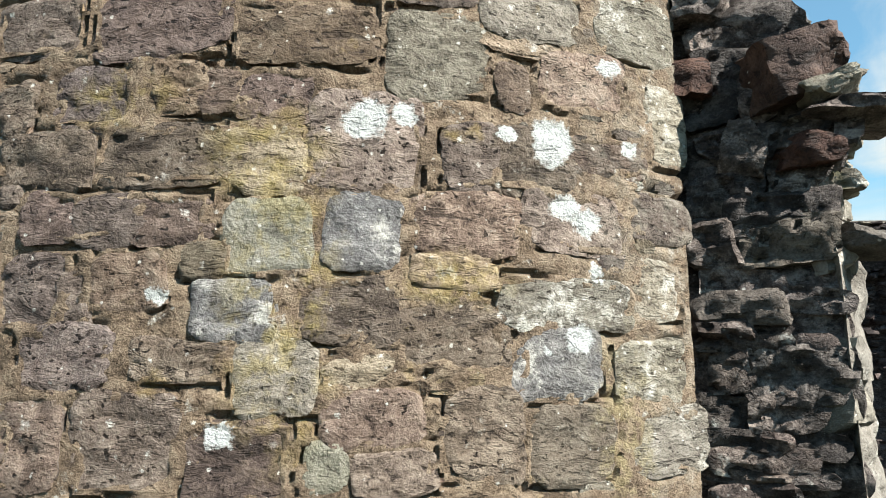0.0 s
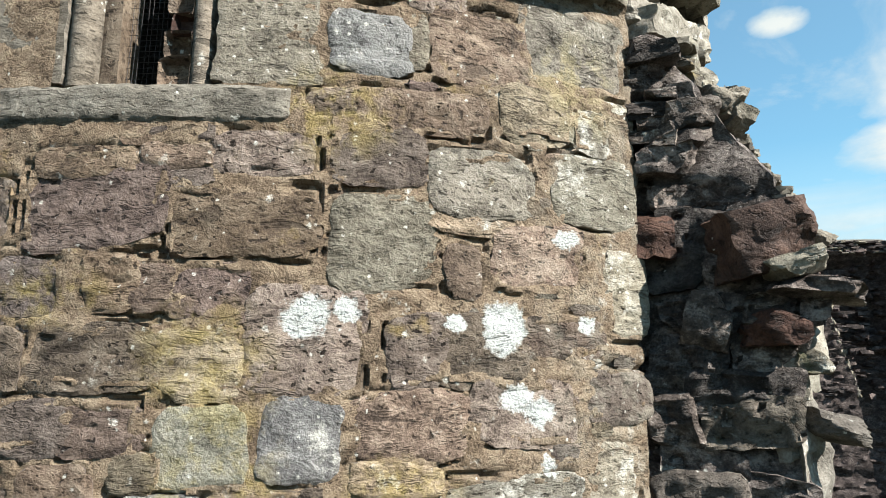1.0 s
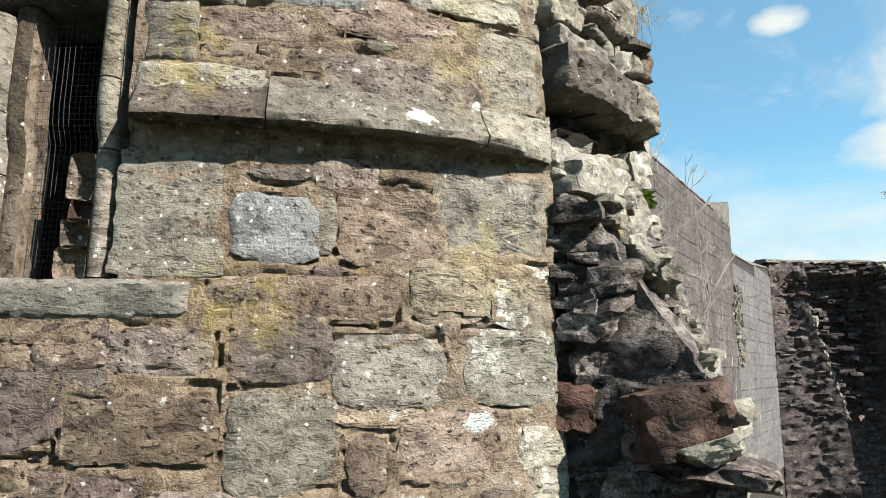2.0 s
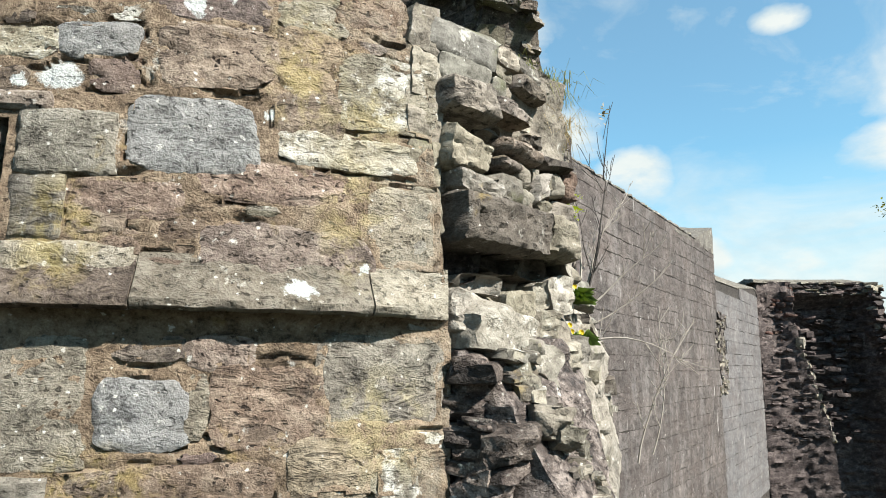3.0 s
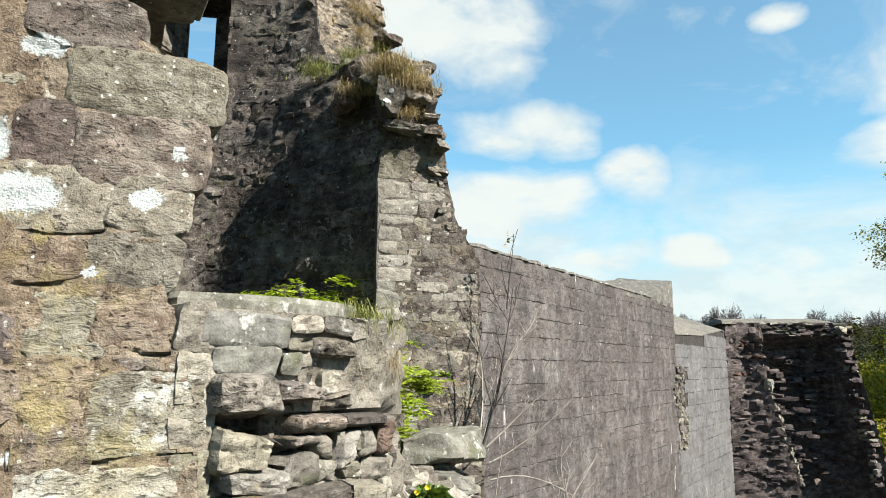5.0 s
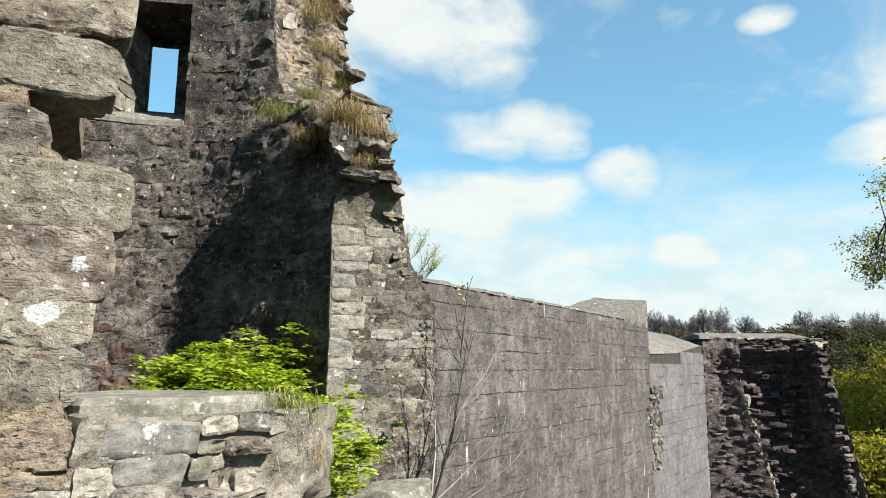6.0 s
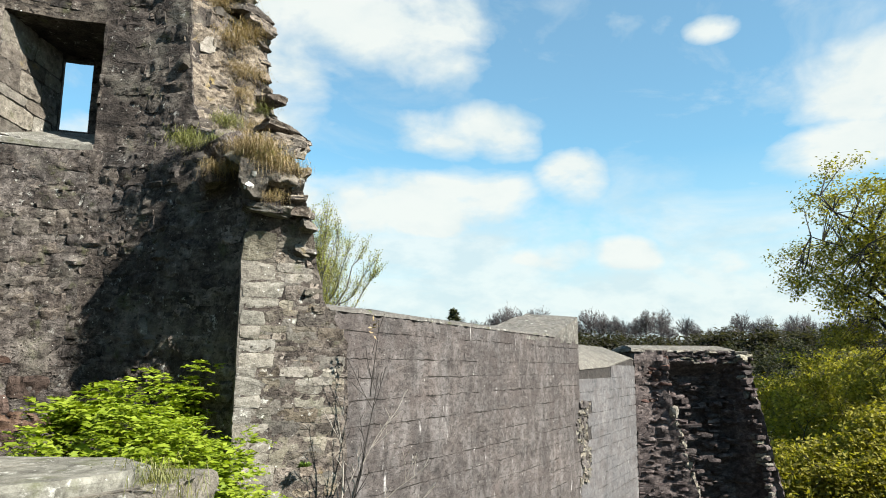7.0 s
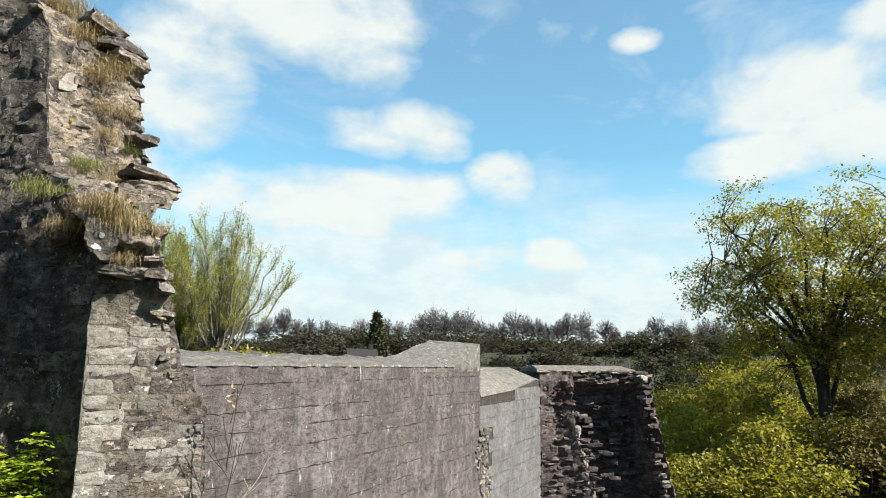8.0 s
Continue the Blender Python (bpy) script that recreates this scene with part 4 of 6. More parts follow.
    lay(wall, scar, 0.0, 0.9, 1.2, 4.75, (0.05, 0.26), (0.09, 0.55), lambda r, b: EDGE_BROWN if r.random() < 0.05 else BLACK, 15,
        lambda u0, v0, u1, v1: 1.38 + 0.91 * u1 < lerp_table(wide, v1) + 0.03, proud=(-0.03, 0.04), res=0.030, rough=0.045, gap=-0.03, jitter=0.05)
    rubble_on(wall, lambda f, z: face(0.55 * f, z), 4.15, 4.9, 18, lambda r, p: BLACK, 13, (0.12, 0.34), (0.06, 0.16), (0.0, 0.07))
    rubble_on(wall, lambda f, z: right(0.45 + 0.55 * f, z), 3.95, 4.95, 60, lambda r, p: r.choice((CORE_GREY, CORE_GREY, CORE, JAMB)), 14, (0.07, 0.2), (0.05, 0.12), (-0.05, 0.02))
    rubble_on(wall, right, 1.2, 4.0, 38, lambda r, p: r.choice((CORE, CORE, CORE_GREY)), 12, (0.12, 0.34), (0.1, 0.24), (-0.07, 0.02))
    # the big red block and the flat ledge stones below it
    for c, s, r3, mt in (((1.95, 3.60, 3.65), (0.54, 0.46, 0.35), (4, -10, -24), RED), ((2.20, 3.58, 3.40), (0.46, 0.5, 0.15), (6, 5, -18), BLACK),
                         ((1.98, 3.62, 3.20), (0.34, 0.35, 0.18), (3, -4, -20), RED), ((1.47, 3.85, 3.72), (0.24, 0.3, 0.26), (0, 4, -20), RED),
                         ((1.69, 3.71, 3.24), (0.24, 0.25, 0.30), (2, 12, -24), BLACK), ((2.24, 3.70, 3.68), (0.16, 0.3, 0.15), (12, 18, 30), JAMB), ((2.06, 3.50, 3.50), (0.3, 0.3, 0.12), (0, -16, -20), CORE_GREY),
                         ((1.52, 3.98, 5.03), (0.54, 0.40, 0.32), (0, 14, 40), CORE), ((1.80, 4.29, 4.86), (0.44, 0.42, 0.26), (4, 22, 42), CORE), ((1.86, 3.85, 4.52), (0.22, 0.34, 0.17), (0, 4, 20), JAMB), ((1.96, 3.9, 4.42), (0.2, 0.3, 0.14), (0, 8, 25), CORE_GREY), ((1.42, 3.88, 4.60), (0.3, 0.34, 0.16), (4, -6, -22), BLACK),
                         ((1.62, 3.74, 4.40), (0.42, 0.32, 0.20), (2, -12, -24), BLACK), ((1.52, 3.80, 4.16), (0.36, 0.3, 0.22), (0, 6, -24), BLACK), ((2.12, 3.62, 3.02), (0.2, 0.34, 0.12), (0, 8, 15), CORE_GREY), ((2.22, 3.60, 2.70), (0.26, 0.34, 0.14), (0, 14, 15), JAMB)):
        obj("rubble_stone", *block_geo(c, s, r3, int(c[0] * 1000), 0.26, 9), mt, wall, smooth=42)


def build_break():
    """Torn upper end of the front wall: pale rubble core below a mortared ledge."""
    def lv(z, dx=0.0):
        return (z, [(1.12, 3.74), (1.34 + dx, 3.82), (1.62 + dx, 4.06), (1.90 + dx, 4.44), (2.18 + dx, 4.68), (2.24, 5.4), (0.6, 5.6), (0.6, 4.1)])
    v, f = mass([lv(4.6, 0.05), lv(4.95, 0.02), lv(5.18, -0.05), lv(5.30, -0.26), lv(5.52, -0.36), lv(5.60, -0.05), lv(5.78, -0.02), lv(5.86, -0.08), lv(6.0, -0.18), lv(6.19, -0.36), lv(6.26, -0.04), lv(6.88, -0.01)],
                0.045, 0.045, 8.0, 0.025, 0.06)
    wall = obj("wall_tower_break", v, f, CORE_GREY, smooth=40)
    tagged(wall, "broken tower wall end of pale mortared rubble core", "broken wall", kind="structure")
    line = [(1.20, 3.66), (1.62, 4.02), (1.90, 4.40), (2.20, 4.66), (2.26, 5.2)]
    path = along(line)
    length = sum(math.dist(a, b) for a, b in zip(line, line[1:]))

    def torn(u, v, d):
        q, out_way = path(max(0.0, min(1.0, u / length)), v)
        return q + out_way * d + (Vector((u, u * 0.8, 0)) if u < 0 else Vector((0, 0, 0)))

    seed = 600
    for u0, v0, u1, v1, proud, mt in (
            (0.0, 6.665, 0.56, 6.85, 0.025, CAPPING), (0.58, 6.76, 0.84, 6.87, 0.02, CORE_GREY), (0.58, 6.64, 0.76, 6.75, 0.0, CORE_GREY), (0.86, 6.75, 1.10, 6.86, 0.03, CORE_GREY), (0.78, 6.60, 1.12, 6.73, 0.08, EDGE_BROWN), (1.1, 6.74, 1.25, 6.86, -0.03, JAMB),
            (0.08, 6.475, 0.50, 6.645, 0.02, CAPPING), (0.52, 6.48, 0.66, 6.62, 0.01, CAPPING), (0.66, 6.42, 0.80, 6.58, -0.03, CORE_GREY), (0.06, 6.28, 0.46, 6.465, 0.15, EDGE_BROWN), (0.44, 6.30, 0.82, 6.46, 0.13, EDGE_BROWN), (0.84, 6.38, 1.0, 6.50, 0.0, CORE_GREY), (0.86, 6.27, 1.1, 6.37, 0.03, JAMB),
            (0.12, 5.93, 0.46, 6.17, 0.11, CORE_GREY), (0.62, 6.15, 1.02, 6.25, 0.09, EDGE_BROWN), (1.0, 6.16, 1.36, 6.25, 0.10, EDGE_BROWN), (0.60, 6.05, 0.84, 6.14, 0.04, EDGE_BROWN), (0.84, 5.96, 0.96, 6.13, 0.03, CORE_GREY), (0.98, 5.92, 1.15, 6.11, 0.07, QUOIN), (1.18, 5.95, 1.31, 6.13, 0.06, QUOIN), (1.33, 5.93, 1.46, 6.15, 0.05, INNER_RED),
            (0.20, 5.79, 0.56, 5.94, 0.08, CORE), (0.54, 5.83, 0.86, 5.99, 0.05, CORE_GREY), (0.84, 5.85, 1.0, 5.95, 0.03, CORE), (1.02, 5.83, 1.18, 5.93, 0.04, CORE_GREY), (1.2, 5.82, 1.42, 5.93, 0.04, JAMB), (1.36, 5.62, 1.52, 5.80, 0.02, CORE_GREY),
            (0.10, 5.54, 0.96, 5.78, 0.17, JAMB), (0.98, 5.56, 1.33, 5.81, 0.16, CORE_GREY), (1.34, 5.46, 1.55, 5.60, 0.0, CORE_GREY),
            # set-back BLACK and JAMB stones put the hollows' shade into their colour
            (0.0, 5.28, 0.46, 5.55, -0.20, BLACK), (0.48, 5.34, 0.9, 5.57, -0.19, JAMB), (0.9, 5.36, 1.2, 5.56, -0.16, JAMB), (0.04, 6.17, 0.42, 6.29, -0.16, BLACK), (0.44, 6.08, 0.64, 6.28, -0.15, JAMB), (0.28, 5.22, 0.66, 5.36, -0.10, CORE), (1.0, 5.2, 1.22, 5.42, -0.03, CORE), (1.2, 5.16, 1.45, 5.42, 0.0, CORE),
            (0.14, 4.98, 0.56, 5.22, 0.06, CORE), (0.46, 4.82, 0.92, 5.14, 0.08, CORE), (0.88, 4.70, 1.14, 4.96, 0.05, CORE), (0.70, 5.10, 1.02, 5.28, 0.02, CORE_GREY), (0.98, 4.98, 1.24, 5.20, 0.03, CORE),
            (1.16, 4.8, 1.5, 5.0, 0.04, CORE_GREY), (1.1, 4.58, 1.4, 4.76, 0.02, CORE_GREY)):
        seed += 1
        flush = mt is CAPPING
        obj("rubble_stone", *stone_geo((u0, v0, u1, v1), proud, torn, seed, res=0.020, rough=0.013 if flush else 0.030, back=-0.3, jitter=0.03 if flush else 0.06, bow=0.06 if flush else 0.06), mt, wall, smooth=38)
    for k in range(6):
        z0 = 5.26 + 0.27 * k
        obj("mortar_face", *stone_geo((-0.10, z0, 0.11, z0 + 0.285), 0.012, torn, 680 + k, res=0.025, rough=0.030, back=-0.3, jitter=0.02, bow=0.02), CORE_GREY, wall, "rough lime mortar on the wall's return", smooth=38)
    rubble_on(wall, path, 4.65, 5.12, 16, lambda r, p: r.choice((CORE, CORE, CORE_GREY)), 21, (0.1, 0.26), (0.06, 0.15), (-0.1, -0.02))
    rubble_on(wall, lambda f, z: path(0.42 + 0.58 * f, z), 5.84, 6.2, 26, lambda r, p: r.choice((CORE, JAMB, CORE_GREY)), 22, (0.08, 0.2), (0.05, 0.12), (-0.08, 0.0))
    # mortared sill ledge on top
    plan = [(1.00, 3.80), (1.32, 3.96), (1.62, 4.18), (1.86, 4.50), (1.95, 4.86), (1.6, 5.3), (0.5, 5.4), (0.5, 4.2)]
    inner = [(x + (1.2 - x) * 0.035, y + (4.6 - y) * 0.035) for x, y in plan]
    v, f = mass([(6.855, plan), (6.965, plan), (6.985, inner)], 0.03, 0.009, 5.0, 0.0, 0.06)
    obj("ledge", v, f, CAPPING, wall, "flat mortared ledge")


build_stub()
build_break()


def build_gap_wall():
    """Low remains of the round wall between the broken ends, with the earth fill inside."""
    top = [(30, 6.85), (44, 6.85), (50, 6.7), (60, 6.4), (63, 5.75), (70, 5.42), (90, 5.36), (125, 5.4)]
    out_r = [(4.0, 4.12), (4.95, 4.02), (5.2, 3.95), (5.36, 3.80), (5.6, 3.55), (6.3, 3.4), (7, 3.35)]
    swing = [(44, 0.25), (52, 0.04), (64, -0.14), (72, -0.06), (80, 0.0), (125, 0.08)]

    def low_r(az, z):
        return lerp_table(out_r, z) + lerp_table(swing, az) * max(0.0, min(1.0, (5.4 - z) / 0.2))

    verts, faces = [], []
    azs = [34 + i for i in range(92)]
    zn = 80
    for az in azs:
        zt = lerp_table(top, az) + 0.08 * noise.noise(Vector((az * 0.2, 0, 0)))
        col = []
        for k in range(zn + 1):
            z = zt * k / zn
            r = low_r(az, z) if az > 44 else 4.0
            p = polar(az, r + 0.075 * fb(Vector((az * 0.16, z * 3, 2)), 1, 2, 5) + 0.05 * noise.cell(Vector((az * 0.22, z * 5.5, 4))), z)
            col.append(p)
        col.append(polar(az, 2.95, zt - 0.02))
        col.append(polar(az, 2.95, 4.5))
        verts += col
    n = zn + 3
    for a in range(len(azs) - 1):
        for k in range(n - 1):
            faces.append((a * n + k, (a + 1) * n + k, (a + 1) * n + k + 1, a * n + k + 1))
    faces += [list(range(n)), [(len(azs) - 1) * n + k for k in range(n)][::-1]]
    wall = obj("wall_tower_low", verts, faces, CORE_GREY, smooth=34)
    tagged(wall, "low remains of the round tower wall with weeds on top", "broken wall", kind="structure")

    def path(f, z):
        az = 46 + 62 * f
        return polar(az, low_r(az, z), min(z, lerp_table(top, az) - 0.05)), Vector((math.sin(radians(az)), -math.cos(radians(az)), 0))
    rubble_on(wall, path, 4.0, 6.6, 130, lambda r, p: r.choice((CORE_GREY, CORE, JAMB, CORE)), 33, (0.2, 0.7), (0.09, 0.34), (-0.09, 0.04))
    for c, s, r3, mt in (((1.88, 5.75, 6.66), (0.6, 0.6, 0.13), (0, 3, 60), CAPPING), ((2.60, 8.05, 5.61), (0.95, 0.9, 0.42), (0, 0, 4), CAPPING),
                         ((2.68, 7.5, 5.3), (0.5, 0.9, 0.2), (0, 4, 5), CORE_GREY), ((2.10, 5.15, 5.5), (0.35, 0.4, 0.2), (0, 5, 40), CORE_GREY), ((2.04, 5.06, 4.95), (0.46, 0.5, 0.2), (0, 2, 35), CORE_GREY), ((2.12, 4.85, 4.66), (0.30, 0.4, 0.2), (0, 8, 30), CORE_GREY), ((2.40, 6.9, 5.26), (0.5, 0.6, 0.16), (0, 2, 10), CORE_GREY)):
        obj("rubble_stone", *block_geo(c, s, r3, int(c[0] * 1000), 0.16, 8), mt, wall, smooth=42)
    fill = mass([(0.0, [tuple(polar(az, 3.0, 0)[:2]) for az in range(0, 360, 15)]), (5.3, [tuple(polar(az, 3.0, 0)[:2]) for az in range(0, 360, 15)])], 0.5, 0.02, 1.0, 0.0, 0.4)
    tagged(obj("floor_tower", *fill, GROUND), "earth fill inside the ruined tower", "floor", kind="structure")


build_gap_wall()

# ---- tower, rear wall ----
RIM = [(0, 110), (9.15, 110), (9.35, 109), (9.7, 106), (10.35, 104), (10.7, 108), (10.9, 122), (11.15, 138), (11.55, 141.8), (12.3, 144), (13.3, 145.7), (13.74, 149.3), (14.13, 155), (14.43, 163.6), (14.75, 190)]
OUTER = [(0, 4.5), (8.0, 4.4), (8.5, 4.05), (9.5, 3.82), (10.0, 3.62), (10.4, 3.5), (10.8, 3.7), (11.2, 4.46), (11.55, 4.44), (12.33, 4.38), (13.33, 4.31), (13.74, 4.16), (14.13, 3.97), (14.5, 3.85), (15, 3.85)]
RI = 2.9


LOW_R = [(100, 2.98), (112, 2.93), (122, 2.70), (130, 2.52), (140, 2.38), (150, 2.36), (200, 2.38), (262, 2.5)]
HIGH_R = [(100, 3.1), (125, 2.85), (138, 2.70), (150, 2.59), (160, 2.56), (174, 2.47), (180, 2.44), (200, 2.40), (262, 2.5)]


def inner_r(az, z):
    """The inner face: a round chamber below, a straighter wall above the springing of its vault."""
    a, b = lerp_table(LOW_R, az), lerp_table(HIGH_R, az)
    return a + (b - a) * max(0.0, min(1.0, (z - 10.6) / 0.45))


def rim(z):
    return lerp_table(RIM, z) + 1.6 * noise.noise(Vector((5, 1, z * 2.6))) * (1 if z > 9.4 else 0.35)


def build_rear():
    pieces = Heap()

    def sector(az_lo, az_hi, z0, z1, r_in=None, r_out=None, n=14, step=0.2):
        rings, z = [], z0
        while True:
            lo = az_lo(z) if callable(az_lo) else az_lo
            hi = max(az_hi, lo + 2)
            azs = [lo + (hi - lo) * i / n for i in range(n + 1)]
            ro = r_out or lerp_table(OUTER, z)
            ri = lambda az: r_in or inner_r(az, z)
            q = lambda az, s: 0.03 * fb(Vector((az * 0.1, z * 3, s)), 1, 2, 3)
            rings.append([polar(az, ri(az) + 0.035 + q(az, 1), z) for az in azs] + [polar(az, ro + q(az, 5), z) for az in azs[::-1]])
            if z >= z1 - 1e-6:
                break
            z = min(z1, z + step)
        pieces.add(*prism(rings))

    sector(rim, 176.9, 0, 14.4)
    sector(209.6, 262, 11.0, 15.0, None, 4.05)
    sector(176.9, 204.9, 0, 11.0, None, 4.05, n=6)
    sector(210.1, 262, 0, 11.0, None, 4.05)
    sector(204.9, 210.1, 7.72, 11.0, None, 4.05, n=2)
    sector(204.9, 210.1, 0, 6.2, None, 4.05, n=2)
    sector(204.9, 210.1, 6.2, 7.72, 3.9, 4.05, n=2)
    sector(176.9, 209.6, 13.0, 14.9, None, 4.05, n=6)
    # outer skin of the window embrasure with its slot, and the splay towards it
    sector(176.9, 188.4, 11.0, 13.0, 3.85, 4.05, 3)
    sector(195.3, 209.6, 11.0, 13.0, 3.85, 4.05, 4)
    sector(188.4, 195.3, 11.0, 11.64, 3.85, 4.05, 2)
    sector(188.4, 195.3, 12.93, 13.0, 3.85, 4.05, 2)
    pieces.add(*prism([[polar(209.55, 2.50, z), polar(209.55, 3.9, z), polar(195.4, 3.9, z)] for z in (11.0, 11.7, 12.3, 12.7, 13.0)]))
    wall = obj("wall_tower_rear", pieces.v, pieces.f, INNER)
    tagged(wall, "ruined tower interior of sooty rubble with a splayed window", "wall", kind="structure")
    return wall


wall_rear = build_rear()


def inner(u, v, d):
    az = 180 - math.degrees(u / RI)
    return polar(az, inner_r(az, v) + 0.03 - d, v)


def rear_keep(u0, v0, u1, v1):
    if 180 - math.degrees(u1 / RI) < rim(v1) + 1.0 or 180 - math.degrees(u1 / RI) < rim(v0) + 1.0:
        return False
    in_window = u1 > -1.49 and u0 < 0.15 and v1 > 11.02 and v0 < 13.0
    in_door = u1 > -1.52 and u0 < -1.26 and 6.15 < v1 and v0 < 7.74
    return not in_window and not in_door


def end_face(u, v, d):
    """Torn end of the rear wall: u from the inner corner outwards."""
    az = rim(v)
    t = Vector((math.cos(radians(az)), math.sin(radians(az)), 0))
    return polar(az, RI + u, v) - t * d


def build_jamb(wall):
    rng, seed = random.Random(77), 5000
    z = 5.0
    while z < 9.25:
        h = rng.uniform(0.12, 0.38)
        u, long_one = 0.03, rng.random() < 0.5
        lim = lerp_table(OUTER, z) - RI - 0.05
        first = True
        while u < lim:
            w = (rng.uniform(0.42, 0.62) if long_one else rng.uniform(0.22, 0.34)) if first else rng.uniform(0.16, 0.6)
            split = 1 if first or rng.random() < 0.5 else 2
            for k in range(split):
                seed += 1
                box = (u, z + h * k / split + 0.003, min(u + w, lim) - 0.006, z + h * (k + 1) / split - 0.003)
                if box[2] - box[0] < 0.08:
                    continue
                mt = QUOIN if first and rng.random() < 0.85 else rng.choice((JAMB, CORE_GREY, CORE_GREY, EDGE_BROWN))
                obj("quoin" if first else "stone", *stone_geo(box, rng.uniform(-0.004, 0.012) + (0.010 if first else 0), end_face, seed, res=0.045, rough=0.018, back=-0.1, jitter=0.035, bow=0.03), mt, wall, smooth=38)
            u += w
            first = False
        z += h
    vs, fs, nu, nz = [], [], 14, 60
    for back in (0.0, 0.12):
        for k in range(nz + 1):
            zz = 4.9 + 4.3 * k / nz
            lim = lerp_table(OUTER, zz) - RI - 0.04
            for i in range(nu + 1):
                q = Vector((i * 0.5, zz * 6, 3))
                vs.append(end_face(0.02 + (lim - 0.02) * i / nu, zz, -0.003 + 0.014 * fb(q, 1, 2, 3) - back))
    a, b = (nu + 1) * (nz + 1), nu + 1
    for k in range(nz):
        fs += [(k * b + i, k * b + i + 1, (k + 1) * b + i + 1, (k + 1) * b + i) for i in range(nu)]
        fs += [(k * b + nu, a + k * b + nu, a + (k + 1) * b + nu, (k + 1) * b + nu), (a + k * b, k * b, (k + 1) * b, a + (k + 1) * b)]
    obj("mortar_face", vs, fs, CORE_GREY, wall, "pale lime mortar between the quoins")
    # ragged stones up the torn edge and the overhang

    def path(f, zz):
        az = rim(zz)
        t = Vector((math.cos(radians(az)), math.sin(radians(az)), 0))
        ri = inner_r(az, zz)
        return polar(az, ri + 0.06 + f * (lerp_table(OUTER, zz) - ri - 0.12), zz), -t
    vs, fs, nu, nz = [], [], 30, 120
    for k in range(nz + 1):
        zz = 9.9 + 4.5 * k / nz
        for i in range(nu + 1):
            f = i / nu
            p, n = path(f, zz)
            vs.append(p + n * (math.sin(math.pi * min(1.0, max(0.0, f))) ** 0.4 * (0.03 + 0.13 * fb(p * 2.3, 1, 2, 3) + 0.06 * fb(p * 9, 1, 2, 3))))
    for k in range(nz):
        fs += [(k * (nu + 1) + i, k * (nu + 1) + i + 1, (k + 1) * (nu + 1) + i + 1, (k + 1) * (nu + 1) + i) for i in range(nu)]
    obj("torn_core", vs, fs, EDGE_BROWN, wall, "brown earthy rubble core of the torn wall")
    rubble_on(wall, path, 9.75, 14.1, 120, lambda r, p: r.choice((EDGE_BROWN, EDGE_BROWN, EDGE_BROWN, JAMB)), 44, (0.14, 0.5), (0.08, 0.28), (-0.12, 0.03))

    def outer_edge(f, zz):
        az = rim(zz) + 3 * f
        return polar(az, lerp_table(OUTER, zz) - 0.05, zz), Vector((math.sin(radians(az)), -math.cos(radians(az)), 0))
    rubble_on(wall, outer_edge, 8.4, 14.1, 70, lambda r, p: r.choice((EDGE_BROWN, JAMB)), 45, (0.16, 0.42), (0.06, 0.18), (-0.08, 0.06))
    for az, r, z, s, r3 in ((145.5, 3.82, 13.62, (0.85, 0.6, 0.20), (0, -4, 52)), (144.5, 3.95, 13.40, (0.6, 0.5, 0.16), (0, 4, 50)), (134.0, 4.0, 11.38, (0.75, 0.6, 0.15), (0, 6, 38)), (132.0, 3.98, 11.20, (0.65, 0.6, 0.17), (0, 3, 40)),
                            (130.0, 3.85, 11.02, (0.7, 0.7, 0.2), (0, -3, 36)), (141.0, 4.15, 12.1, (0.4, 0.4, 0.2), (0, 5, 48)), (147.0, 3.6, 13.85, (0.7, 0.5, 0.22), (0, 8, 50))):
        obj("rubble_stone", *block_geo(polar(az, r, z), s, r3, int(z * 100), 0.24, 8), EDGE_BROWN, wall, smooth=42)
    # BLACK blocks give the overhang its shaded underside by colour
    for c, s, r3, mt in (((1.88, 8.52, 10.02), (0.42, 0.62, 0.48), (0, 5, 8), JAMB), ((2.12, 8.62, 10.1), (0.5, 0.6, 0.24), (4, 12, 15), TONES["B"]),
                         ((1.45, 8.80, 10.62), (0.5, 0.5, 0.3), (0, -38, 25), BLACK), ((1.2, 9.0, 10.25), (0.4, 0.5, 0.3), (0, -45, 30), BLACK), ((2.04, 8.7, 9.70), (0.55, 0.5, 0.16), (0, 5, 15), CORE_GREY),
                         ((2.26, 8.78, 10.12), (0.34, 0.4, 0.12), (0, 4, 15), CORE_GREY), ((1.62, 8.72, 10.45), (0.34, 0.4, 0.3), (0, 35, 10), CORE_GREY),
                         ((2.05, 8.75, 10.4), (0.6, 0.5, 0.26), (0, 22, 12), TONES["B"]), ((1.95, 8.62, 9.72), (0.5, 0.35, 0.14), (0, 3, 10), BLACK)):
        obj("rubble_stone", *block_geo(c, s, r3, int(c[0] * 991), 0.26, 8), mt, wall, smooth=42)
    obj("rubble_stone", *block_geo((0.66, 10.16, 12.68), (0.26, 0.22, 0.30), (0, 0, 40), 31, 0.2, 8), QUOIN, wall, "pale lichen-crusted stone", smooth=42)
    for c, n, r in (((1.85, 8.205, 9.94), (0.34, -0.79, 0.5), 0.062), ((1.905, 8.205, 10.08), (-0.1, -0.97, -0.1), 0.042), ((1.80, 8.205, 9.90), (0.3, -0.9, 0.2), 0.016)):
        n = Vector(n).normalized()
        a = n.cross(Vector((0, 0, 1))).normalized()
        b = n.cross(a)
        vs = [Vector(c) + n * 0.008]
        for k in range(28):
            q = 2 * math.pi * k / 28
            w = r * (1 + 0.5 * noise.noise(Vector((math.cos(q) * 2, math.sin(q) * 2, r * 90))))
